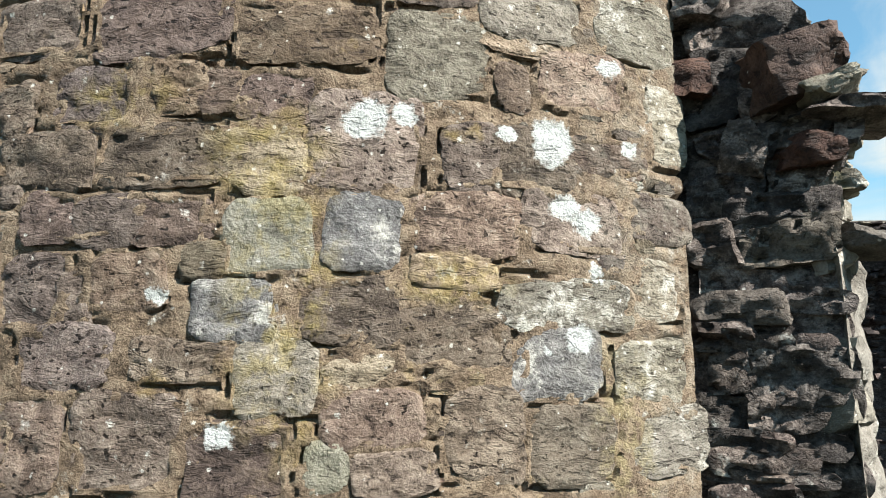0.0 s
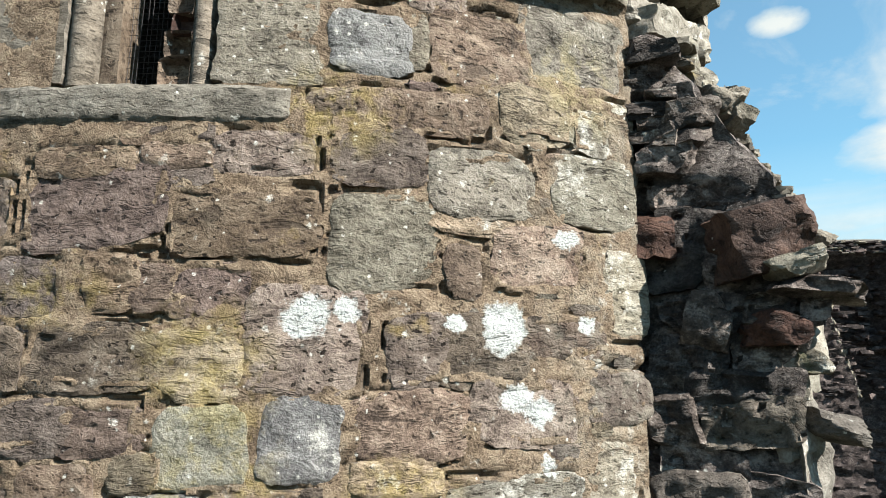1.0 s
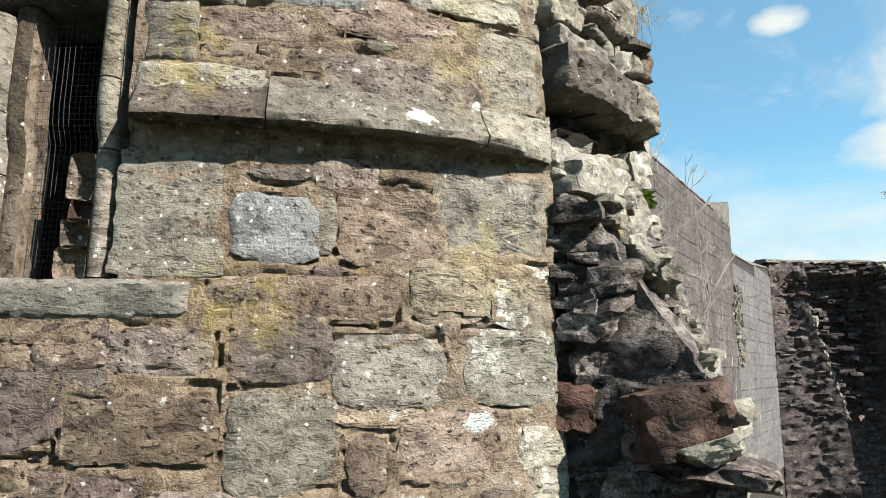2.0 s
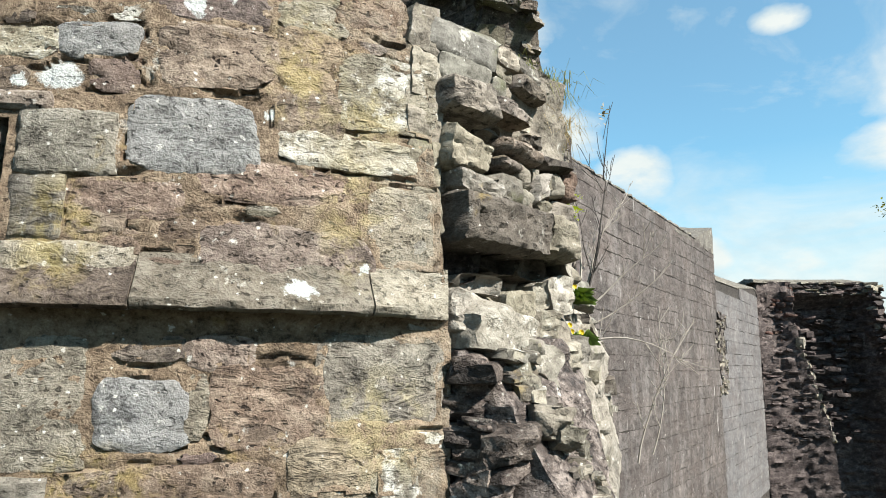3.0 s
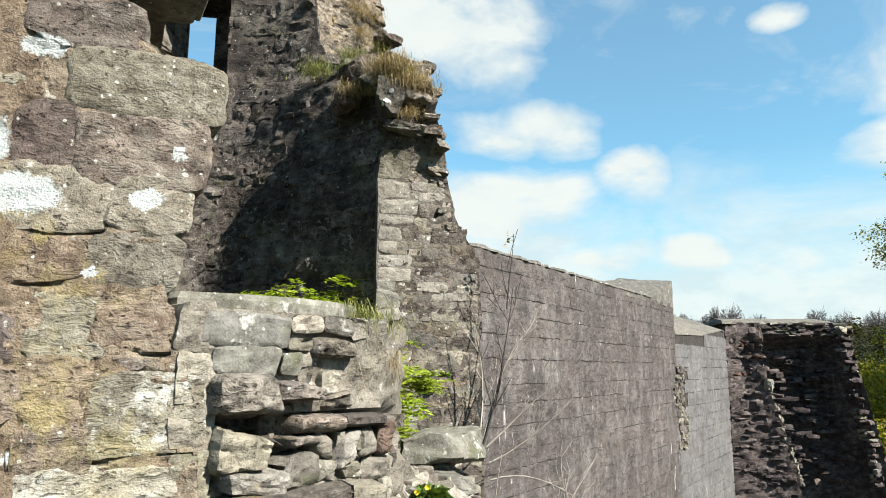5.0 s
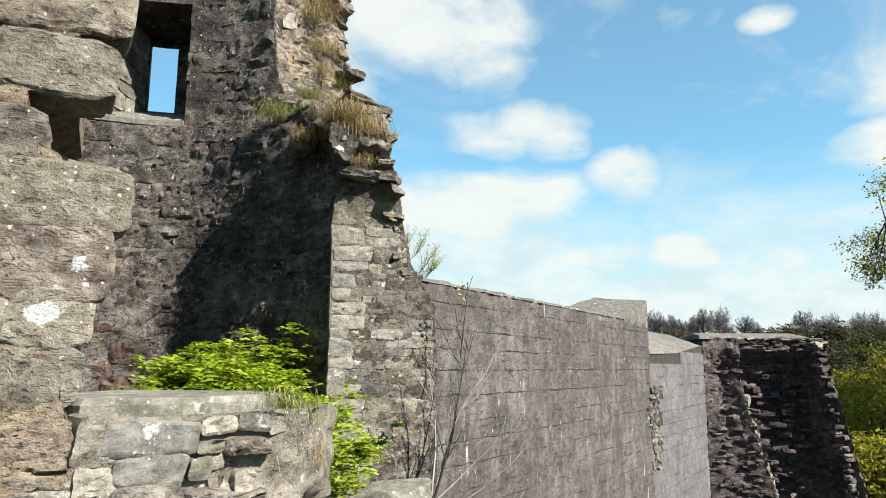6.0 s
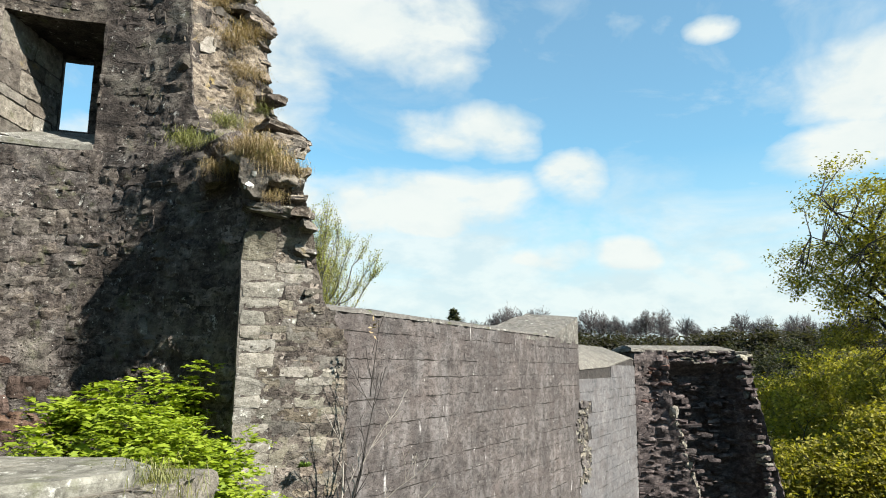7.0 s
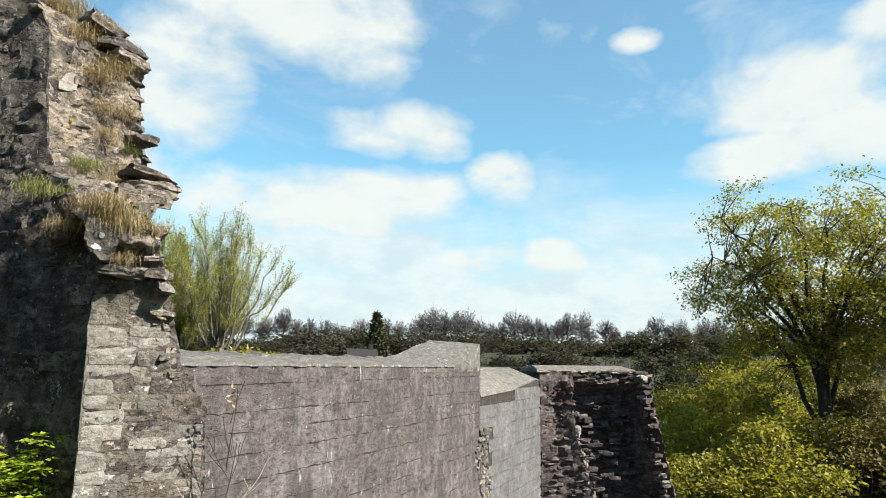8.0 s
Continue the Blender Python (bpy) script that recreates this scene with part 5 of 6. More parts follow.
            for out, up in ((0.8, 0.006), (1.0, -0.03)):
                vs.append(Vector(c) + (a * math.cos(q) + b * math.sin(q)) * w * out + n * up)
        fs = []
        for k in range(28):
            i, j = 1 + 2 * k, 1 + 2 * ((k + 1) % 28)
            fs += [(0, i, j), (i, i + 1, j + 1, j)]
        obj("lichen", vs, fs, WHITE_CRUST, wall, "round white crust of lichen")


build_jamb(wall_rear)


def build_rear_window():
    win = new("window_2")
    tagged(win, "deep splayed window opening in the tower's rear wall", "window", kind="structure")
    # sill rising to the slot, rounded by wear
    rows = []
    for k in range(13):
        az = 177.0 + (209.4 - 177.0) * k / 12
        w = 0.03 * noise.noise(Vector((az * 0.3, 2, 0)))
        r = inner_r(az, 11.1)
        rows.append([polar(az, r + w, 10.90), polar(az, r - 0.01 + w, 10.98 + 2 * w), polar(az, r + 0.12, 11.06 + 2 * w), polar(az, 3.84, 11.60), polar(az, 3.84, 10.95)])
    obj("window_sill", *prism(rows), CAPPING, win, "pale worn sloping sill", smooth=60)
    a, b = polar(209.5, 2.46, 0), polar(195.4, 3.86, 0)
    long, nrm = (b - a).length, Vector((-(b - a).y, (b - a).x, 0)).normalized()
    nrm = nrm if nrm.x > 0 else -nrm
    splay = lambda u, v, d: a + (b - a) * (u / long) + nrm * d + Vector((0, 0, v))
    flank = lambda u, v, d: polar(177.0 + math.degrees(d / 3.2), 2.47 + u, v)
    for surf, reach, mats in ((splay, long, (JAMB, CORE_GREY, JAMB)), (flank, 1.36, (INNER, INNER))):
        rng, z = random.Random(int(reach * 100)), 11.05
        while z < 12.95:
            h, u = rng.uniform(0.18, 0.48), 0.0
            while u < reach - 0.1:
                w = min(rng.uniform(0.4, 1.0), reach - u)
                obj("reveal_stone", *stone_geo((u + 0.005, z + 0.005, u + w - 0.005, min(z + h, 12.99) - 0.005), rng.uniform(0.0, 0.015), surf, int(z * 100 + u * 10), res=0.06, rough=0.025, back=-0.06, jitter=0.03), rng.choice(mats), win, smooth=40)
                u += w
            z += h
    net = Heap()
    door = new("door_1")
    tagged(door, "dark netted doorway in the tower's rear wall", "doorway", kind="structure")
    for i in range(15):
        u = -1.52 + 0.019 * i
        pts = [inner(u, 6.2 + 0.2 * k, -0.02) for k in range(9)]
        tube(net, pts, [0.004] * 9, 3)
    for k in range(64):
        pts = [inner(-1.52 + 0.045 * i, 6.2 + 0.024 * k, -0.02) for i in range(7)]
        tube(net, pts, [0.004] * 7, 3)
    obj("netting", net.v, net.f, NET, door, "black netting")


build_rear_window()

# ---- curtain wall ----
def curtain(s, z, d):
    return P0 + s * D + d * NRM + Vector((0, 0, z))


FAR_TOP = [(12.9, 7.62), (13.6, 7.64), (16.5, 7.72), (20.0, 8.06), (20.7, 8.0)]


def build_curtain():
    h = Heap()
    ss = [-1.6 + 0.3 * i for i in range(49)]
    ring = []
    for s in ss:
        w = 0.02 * noise.noise(Vector((s * 2, 0, 0)))
        ring.append([curtain(s, -4, -0.01), curtain(s, 8.53 + w, -0.01), curtain(s, 8.56 + w, -0.05), curtain(s, 8.72 + 2 * w, -1.35), curtain(s, 8.6, -1.6), curtain(s, -4, -1.6)])
    h.add(*prism(ring))
    ss = [12.8 + 0.3 * i for i in range(27)]
    h.add(*prism([[curtain(s, -4, -0.02), curtain(s, lerp_table(FAR_TOP, s), -0.02), curtain(s, 8.42 + 0.02 * noise.noise(Vector((s, 1, 1))), -1.5), curtain(s, -4, -1.6)] for s in ss]))
    wall = obj("wall_curtain", h.v, h.f, JOINT)
    tagged(wall, "long weathered grey curtain wall of coursed ashlar", "wall", kind="structure")
    # capping
    cap = Heap()
    ss = [-0.9 + 0.07 * i for i in range(165)]
    rows = []
    for s in ss:
        w = 0.045 * fb(Vector((s * 2.2, 0, 4)), 1, 2, 4)
        o = 0.05 * fb(Vector((s * 4, 5, 0)), 1, 2, 3)
        rows.append([curtain(s, 8.555 + w * 0.3, 0.02 + o), curtain(s, 8.60 + w, 0.015 + o), curtain(s, 8.69 + w, -0.6), curtain(s, 8.81 + 1.5 * w, -1.4), curtain(s, 8.7, -1.62), curtain(s, 8.555, -1.0)])
    cap.add(*prism(rows))
    obj("capping", cap.v, cap.f, HEAD, wall, "weathered mortar wall head", smooth=50)
    cap = Heap()
    ss = [12.95 + 0.2 * i for i in range(39)]
    rows = []
    for s in ss:
        w = 0.03 * fb(Vector((s * 2, 0, 9)), 1, 2, 3)
        z = lerp_table(FAR_TOP, s)
        rows.append([curtain(s, z - 0.02, 0.01), curtain(s, z + 0.03 + w, 0.0), curtain(s, 8.55 + w, -1.3), curtain(s, 8.5, -1.62), curtain(s, z, -0.8)])
    cap.add(*prism(rows))
    obj("capping", cap.v, cap.f, HEAD, wall, smooth=50)
    # wedge-shaped stump of a merlon
    low = [(7.9, 8.50), (10.3, 8.53), (12.9, 9.30)]
    high = [(7.9, 8.70), (9.7, 8.89), (11.1, 9.20), (12.2, 9.40), (12.9, 9.43)]
    ss = [7.9 + 0.225 * i for i in range(23)]
    m = prism([[curtain(k, 8.42, 0.008), curtain(k, lerp_table(low, k), 0.004), curtain(k, 0.45 * lerp_table(low, k) + 0.55 * lerp_table(high, k), -0.75), curtain(k, lerp_table(high, k), -1.5), curtain(k, 8.42, -1.5)] for k in ss])
    bm = bmesh.new()
    vs = [bm.verts.new(v) for v in m[0]]
    for f in m[1]:
        bm.faces.new([vs[i] for i in f])
    bmesh.ops.subdivide_edges(bm, edges=bm.edges[:], cuts=2, use_grid_fill=True)
    for v in bm.verts:
        v.co += 0.03 * noise.noise_vector(v.co * 2.3) + 0.015 * noise.noise_vector(v.co * 7)
    part("merlon_stump", bm, HEAD, wall, "sloping mortared stump of a merlon")
    rubble_on(wall, lambda f, z: (curtain(12.75 + 0.95 * f + 0.2 * math.sin(3 * z), z, -0.02), NRM), 4.10, 6.55, 170, lambda r, p: r.choice((CORE_GREY, JAMB, CURTAIN)), 71, (0.16, 0.4), (0.08, 0.22), (0.0, 0.06))
    return wall


wall_curtain = build_curtain()


def curtain_keep(u0, v0, u1, v1):
    if u0 < 12.85:
        return v1 < 8.60
    hole = 12.86 < 0.5 * (u0 + u1) < 13.6 and 4.4 < v1 and v0 < 6.4
    return v1 < lerp_table(FAR_TOP, u0) + 0.02 and not hole


def build_far_wall():
    """Torn cross wall at the far end of the curtain."""
    lv = [(-4.5, [(14.25, 28.15), (15.6, 28.0), (17.2, 27.5), (17.4, 29.6), (19.4, 29.4), (20.9, 27.8), (21.4, 29.2), (20.5, 31.5), (14.6, 31.5)]),
          (2.7, [(14.25, 28.15), (15.4, 28.0), (16.5, 27.6), (16.7, 29.6), (19.0, 29.4), (20.2, 27.8), (20.9, 29.2), (20.5, 31.5), (14.6, 31.5)]),
          (5.2, [(14.25, 28.15), (15.0, 28.1), (15.85, 27.7), (16.1, 29.6), (18.6, 29.4), (19.7, 27.9), (20.3, 29.2), (20.0, 31.5), (14.6, 31.5)]),
          (5.8, [(14.25, 28.2), (15.0, 28.3), (15.75, 27.9), (16.0, 29.6), (18.6, 29.4), (19.6, 27.9), (20.2, 29.2), (20.0, 31.5), (14.6, 31.5)]),
          (7.4, [(14.25, 28.2), (15.1, 28.5), (15.65, 28.1), (15.9, 29.2), (18.4, 29.0), (19.3, 28.0), (19.8, 29.2), (19.6, 31.5), (14.6, 31.5)]),
          (7.95, [(14.25, 28.2), (15.1, 28.2), (15.6, 28.1), (15.9, 28.4), (18.4, 28.3), (19.25, 28.0), (19.6, 29.2), (19.4, 31.5), (14.6, 31.5)]),
          (8.42, [(14.25, 28.2), (15.1, 28.3), (15.6, 28.3), (15.9, 28.5), (18.4, 28.4), (19.0, 28.1), (19.4, 29.2), (19.2, 31.5), (14.6, 31.5)])]
    v, f = mass(lv, 0.13, 0.09, 6.0, 0.09, 0.16)
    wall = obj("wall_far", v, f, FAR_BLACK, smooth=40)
    tagged(wall, "torn dark rubble end of a far castle wall", "broken wall", kind="structure")
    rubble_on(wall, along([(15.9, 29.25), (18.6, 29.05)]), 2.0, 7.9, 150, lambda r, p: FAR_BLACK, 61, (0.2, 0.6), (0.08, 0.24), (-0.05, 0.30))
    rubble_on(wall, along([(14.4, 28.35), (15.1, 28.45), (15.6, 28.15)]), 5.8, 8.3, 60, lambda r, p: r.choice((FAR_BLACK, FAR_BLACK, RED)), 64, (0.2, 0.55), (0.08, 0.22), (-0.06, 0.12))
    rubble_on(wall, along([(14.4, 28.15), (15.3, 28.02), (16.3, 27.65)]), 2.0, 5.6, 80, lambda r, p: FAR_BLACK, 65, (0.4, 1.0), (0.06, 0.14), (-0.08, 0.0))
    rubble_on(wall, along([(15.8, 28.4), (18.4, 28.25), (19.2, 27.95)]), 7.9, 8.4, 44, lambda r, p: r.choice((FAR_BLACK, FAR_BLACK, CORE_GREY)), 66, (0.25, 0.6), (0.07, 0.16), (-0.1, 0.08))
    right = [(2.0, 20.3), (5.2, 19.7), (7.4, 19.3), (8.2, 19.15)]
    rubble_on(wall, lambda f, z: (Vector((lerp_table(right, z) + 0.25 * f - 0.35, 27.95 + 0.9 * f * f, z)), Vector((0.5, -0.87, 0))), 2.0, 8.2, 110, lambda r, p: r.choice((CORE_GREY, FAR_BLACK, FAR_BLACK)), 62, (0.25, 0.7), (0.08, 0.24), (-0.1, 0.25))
    ridge = [(2.0, 16.75), (2.7, 16.5), (5.2, 15.85), (5.8, 15.75)]
    rubble_on(wall, lambda f, z: (Vector((lerp_table(ridge, z) + 0.12 * f, 27.75 + 0.1 * f, z)), Vector((0.6, -0.8, 0))), 2.0, 6.1, 46, lambda r, p: CORE_GREY, 63, (0.12, 0.3), (0.12, 0.36), (-0.06, 0.04))
    cap = mass([(8.36, [(14.1, 28.05), (15.3, 28.35), (17, 28.5), (18.9, 28.2), (19.3, 29.2), (19.1, 31.4), (14.4, 31.4)]),
                (8.50, [(14.1, 28.1), (15.3, 28.45), (17, 28.6), (18.7, 28.4), (19.1, 29.2), (18.9, 31.4), (14.4, 31.4)]),
                (8.66, [(14.3, 29.4), (15.3, 29.4), (17, 29.4), (18.4, 29.2), (18.5, 29.6), (18.4, 31.0), (14.6, 31.0)])], 0.05, 0.06, 2.0, 0.0, 0.2)
    obj("capping", *cap, HEAD, wall, "pale mortar wall head")


build_far_wall()

# ---- plants ----
def leaf_quad(h, p, size, rng, aspect=0.55, fold=0.25):
    """One pointed leaf of two bent halves."""
    d = Vector((rng.gauss(0, 1), rng.gauss(0, 1), rng.gauss(0, 0.6) - 0.1)).normalized()
    n = Vector((rng.gauss(0, 0.6), rng.gauss(0, 0.6), 1 if rng.random() < 0.8 else -1)).normalized()
    s = d.cross(n).normalized() * size * aspect * 0.5
    n = s.cross(d).normalized()
    a, c = p, p + d * size
    m = p + d * size * 0.45
    b1, b2 = m + s + n * size * fold * 0.3, m - s + n * size * fold * 0.3
    h.add([a, b1, c, b2], [(0, 1, 2), (0, 2, 3)])


def spray(h, p, d, length, rng, leaf):
    """A leafy twig end: leaflets in two ranks along a drooping axis."""
    side = d.cross(Vector((0, 0, 1)))
    side = side.normalized() if side.length > 0.05 else Vector((1, 0, 0))
    n = max(3, int(length / (leaf * 0.55)))
    for i in range(n):
        f = (i + 0.5) / n
        q = p + d * length * f + Vector((0, 0, -0.45 * length * f * f))
        for sg in (-1, 1):
            w = (side * sg + d * 0.5 + Vector((0, 0, rng.uniform(-0.35, 0.15)))).normalized()
            sz = leaf * (1.1 - 0.5 * f) * rng.uniform(0.8, 1.25)
            flat_way = w.cross(Vector((rng.uniform(-0.8, 0.8), rng.uniform(-0.8, 0.8), 1))).normalized() * sz * 0.26
            m = q + w * sz * 0.45
            h.add([q, m + flat_way, q + w * sz + Vector((0, 0, -0.12 * sz)), m - flat_way], [(0, 1, 2), (0, 2, 3)])


def grow(h, p, d, length, radius, depth, rng, tips, bend=0.25, fork=(2, 3), shrink=0.72, lift=0.12, sides=5, segs=4):
    """A tapered limb that forks; the ends of the last twigs are gathered in tips."""
    pts, rad = [p], [radius]
    for i in range(segs):
        d = (d + Vector((rng.gauss(0, bend), rng.gauss(0, bend), rng.gauss(0, bend) + lift)) * 0.4).normalized()
        pts.append(pts[-1] + d * length / segs)
        rad.append(radius * (1 - 0.45 * (i + 1) / segs))
    tube(h, pts, rad, sides)
    if depth == 0:
        tips.append((pts[-1], d))
        return
    if depth <= 2:
        tips.append((pts[2], d))
    for k in range(rng.randint(*fork)):
        ax = Vector((rng.gauss(0, 1), rng.gauss(0, 1), rng.gauss(0, 0.5))).normalized()
        nd_way = (d + ax * rng.uniform(0.45, 0.95)).normalized()
        start = pts[-1] if k < 2 else pts[rng.randint(2, segs)]
        grow(h, start, nd_way, length * shrink * rng.uniform(0.8, 1.15), rad[-1] * 0.75, depth - 1, rng, tips, bend, fork, shrink, lift, max(3, sides - 1), max(2, segs - 1))


def tree(name, place, height, depth, leaf_mat, leaf, per_tip, seed, bark_mat, label, category, trunk_r=0.3, first=0.28, stems=1, spread=0.35, cloud_r=0.7, shrink=0.74, fork=(2, 3), group="", lift=0.12):
    rng = random.Random(seed)
    thing = new(name)
    thing.location = place
    wood, leaves, tips = Heap(), Heap(), []
    for s in range(stems):
        a = 2 * math.pi * s / stems + rng.random()
        d = Vector((math.cos(a) * spread * (stems > 1), math.sin(a) * spread * (stems > 1), 1)).normalized()
        grow(wood, Vector((0.15 * math.cos(a) * (stems > 1), 0.15 * math.sin(a) * (stems > 1), -0.2)), d, height * first, trunk_r, depth, rng, tips, 0.22, fork, shrink, lift, 7, 5)
    obj("trunk", wood.v, wood.f, bark_mat, thing, smooth=60)
    if leaf_mat:
        for p, d in tips:
            for _ in range(per_tip):
                q = p + Vector((rng.gauss(0, 1), rng.gauss(0, 1), rng.gauss(0, 0.8))) * cloud_r * 0.6
                leaf_quad(leaves, q, leaf * rng.uniform(0.6, 1.3), rng)
        obj("crown", leaves.v, leaves.f, leaf_mat, thing)
    tagged(thing, label, category, group)
    return thing


def willow(place, fork, count, per, seed):
    """Stems that fan out and turn upright, set with thin steep shoots; small new leaves along the shoots."""
    rng = random.Random(seed)
    thing = new("willow")
    thing.location = place
    wood, leaves = Heap(), Heap()
    base = Vector((0, 0, fork))
    for k in range(4):
        a = 1.57 * k + rng.random()
        tube(wood, [Vector((0.5 * math.cos(a), 0.5 * math.sin(a), -0.3)), Vector((0.35 * math.cos(a), 0.35 * math.sin(a), fork * 0.5)), base + Vector((0.1 * math.cos(a), 0.1 * math.sin(a), 0.3))], [0.2, 0.15, 0.11], 6)
    for k in range(count):
        a = 2 * math.pi * k / count * 5 + rng.uniform(-0.3, 0.3)
        tilt = rng.uniform(0.02, 1.0) ** 0.75
        reach, rise = 4.1 * tilt, 7.1 * (1 - 0.55 * tilt ** 2) * rng.uniform(0.85, 1.05)
        out = Vector((math.cos(a), math.sin(a), 0))
        pts = [base + Vector((0, 0, -rng.uniform(0, 2.5) * (1 - i / 8))) + out * reach * (i / 8) ** 0.85 + Vector((0, 0, rise * (i / 8) ** 1.1)) + 0.25 * (i / 8) * noise.noise_vector(Vector((seed, k, i * 0.6))) for i in range(9)]
        tube(wood, pts, [0.075 - 0.0078 * i for i in range(9)], 5)
        for _ in range(26):
            f = rng.uniform(1.6, 8)
            i = min(7, int(f))
            q = pts[i].lerp(pts[i + 1], f - i)
            b = rng.random() * 6.28
            w = ((pts[i + 1] - pts[i]).normalized() * 0.7 + Vector((math.cos(b), math.sin(b), 0)) * 0.6 + Vector((0, 0, 0.75))).normalized()
            ln = rng.uniform(0.8, 1.9) * (1.1 - 0.05 * f)
            end = q + w * ln + Vector((0, 0, 0.12 * ln))
            tube(wood, [q, q + w * ln * 0.5, end], [0.016, 0.012, 0.008], 3)
            for _ in range(3 * per):
                g = rng.uniform(0.15, 1.0)
                leaf_quad(leaves, q.lerp(end, g) + Vector((rng.gauss(0, 0.12), rng.gauss(0, 0.12), rng.gauss(0, 0.1))), rng.uniform(0.07, 0.13), rng, 0.45)
    obj("trunk", wood.v, wood.f, PALE_BARK, thing, smooth=60)
    obj("crown", leaves.v, leaves.f, WILLOW_LEAF, thing)
    tagged(thing, "many-stemmed willow with thin upright branches in early leaf", "tree", "willows behind the wall")
    return thing


def clumped(name, place, trunk_h, centre, radii, limbs, clumps, per, leaf, clump_r, leaf_mat, seed, label, category, trunk_r=0.4, group="", bark_mat=None):
    """A broadleaf tree: limbs out of the trunk, and leaf clumps on twigs spread through an uneven dome, with gaps between."""
    rng = random.Random(seed)
    thing = new(name)
    thing.location = place
    wood, leaves, joints = Heap(), Heap(), []
    c = Vector(centre)
    top = Vector((rng.gauss(0, 0.05), 0, 1)).normalized() * trunk_h
    tube(wood, [Vector((0, 0, -0.5)), top * 0.5 + Vector((0.1, 0, 0)), top], [trunk_r * 1.25, trunk_r, trunk_r * 0.8], 8)
    for k in range(limbs):
        a = 2 * math.pi * k / limbs + rng.uniform(-0.4, 0.4)
        up = rng.uniform(-0.15, 0.85)
        end = c + Vector((math.cos(a) * radii[0] * 0.72, math.sin(a) * radii[1] * 0.72, up * radii[2] * 0.75))
        start = top * rng.uniform(0.62, 1.0)
        pts = []
        for i in range(8):
            f = i / 7
            q = start.lerp(end, f) + Vector((0, 0, 0.16 * (end - start).length * math.sin(math.pi * f)))
            q += 0.05 * (end - start).length * noise.noise_vector(Vector((seed, k, f * 3))) * (f > 0)
            pts.append(q)
        tube(wood, pts, [trunk_r * (0.42 - 0.36 * i / 7) for i in range(8)], 6)
        joints += pts[2:]
    for k in range(clumps):
        d = Vector((rng.gauss(0, 1), rng.gauss(0, 1), rng.gauss(0.15, 0.9))).normalized()
        lump = 0.80 + 0.45 * noise.noise(Vector((seed * 3.1, 0, 0)) + d * 1.9)
        f = lump * (rng.random() ** 0.33)
        p = c + Vector((d.x * radii[0], d.y * radii[1], d.z * radii[2])) * f
        j = min(joints, key=lambda q: (q - p).length)
        m = j.lerp(p, 0.5) + Vector((rng.gauss(0, 0.15), rng.gauss(0, 0.15), 0.12 * (p - j).length))
        tube(wood, [j, m, p], [trunk_r * 0.10, trunk_r * 0.06, trunk_r * 0.025], 4)
        for _ in range(per):
            q = p + Vector((rng.gauss(0, 1), rng.gauss(0, 1), rng.gauss(0, 0.6))) * clump_r * 0.55
            leaf_quad(leaves, q, leaf * rng.uniform(0.6, 1.3), rng)
    obj("trunk", wood.v, wood.f, bark_mat or BARK, thing, smooth=60)
    obj("crown", leaves.v, leaves.f, leaf_mat, thing)
    tagged(thing, label, category, group)
    return thing


def bare_tree(seed):
    """A leafless tree: a trunk, limbs that fan out to a rounded crown, and two orders of twigs."""
    rng = random.Random(seed)
    thing = new("ridge_tree")
    wood, twigs = Heap(), Heap()
    tube(wood, [Vector((0, 0, -0.6)), Vector((rng.gauss(0, 0.1), 0, 3.5)), Vector((rng.gauss(0, 0.3), rng.gauss(0, 0.3), 8.5))], [0.36, 0.28, 0.14], 6)
    wide = rng.uniform(4.6, 6.2)

    def limb(h, p, d, length, r0, r1):
        m = p + d * length * 0.5 + noise.noise_vector(p * 0.9) * 0.12 * length
        e = p + d * length + Vector((0, 0, 0.10 * length))
        tube(h, [p, m, e], [r0, 0.5 * (r0 + r1), r1], 3)
        return [p.lerp(m, 0.7), m, m.lerp(e, 0.5), e]

    def room(p, d, length):
        """A twig keeps inside the rounded outline of the crown."""
        for _ in range(5):
            e = p + d * length - Vector((0, 0, 6.2))
            if (math.hypot(e.x, e.y) / (wide + 0.5)) ** 2 + (e.z / 6.9) ** 2 < 0.9 + 0.25 * noise.noise(e.normalized() * 2.2 + Vector((seed, 0, 0))):
                break
            length *= 0.6
        return max(0.15, length)

    for _ in range(72):
        d = Vector((rng.gauss(0, 1), rng.gauss(0, 1), abs(rng.gauss(0.3, 0.9)) - 0.15)).normalized()
        p = Vector((0, 0, rng.uniform(3.6, 8.0)))
        lump = 0.85 + 0.4 * noise.noise(d * 1.7 + Vector((seed, 0, 0)))
        ends = limb(wood, p, d, lump / math.sqrt((math.hypot(d.x, d.y) / wide) ** 2 + (d.z / 6.0) ** 2), 0.11, 0.05)
        for _ in range(6):
            w = (d + 0.75 * Vector((rng.gauss(0, 1), rng.gauss(0, 1), rng.gauss(0.2, 0.8)))).normalized()
            p1 = rng.choice(ends)
            for q in rng.sample(limb(twigs, p1, w, room(p1, w, rng.uniform(1.1, 2.3)), 0.05, 0.035), 3):
                w2 = (w + 0.7 * Vector((rng.gauss(0, 1), rng.gauss(0, 1), rng.gauss(0.2, 0.8)))).normalized()
                limb(twigs, q, w2, room(q, w2, rng.uniform(0.6, 1.3)), 0.04, 0.03)
    obj("trunk", wood.v, wood.f, FAR_BARK, thing)
    obj("crown", twigs.v, twigs.f, FAR_TWIG, thing, "bare fine twigs")
    tagged(thing, "bare grey-brown tree on the distant ridge", "tree", "bare trees on the ridge")
    return thing


def eye_to(az, dist, base=(4.32, -0.48)):
    return base[0] + dist * math.sin(radians(az)), base[1] + dist * math.cos(radians(az))


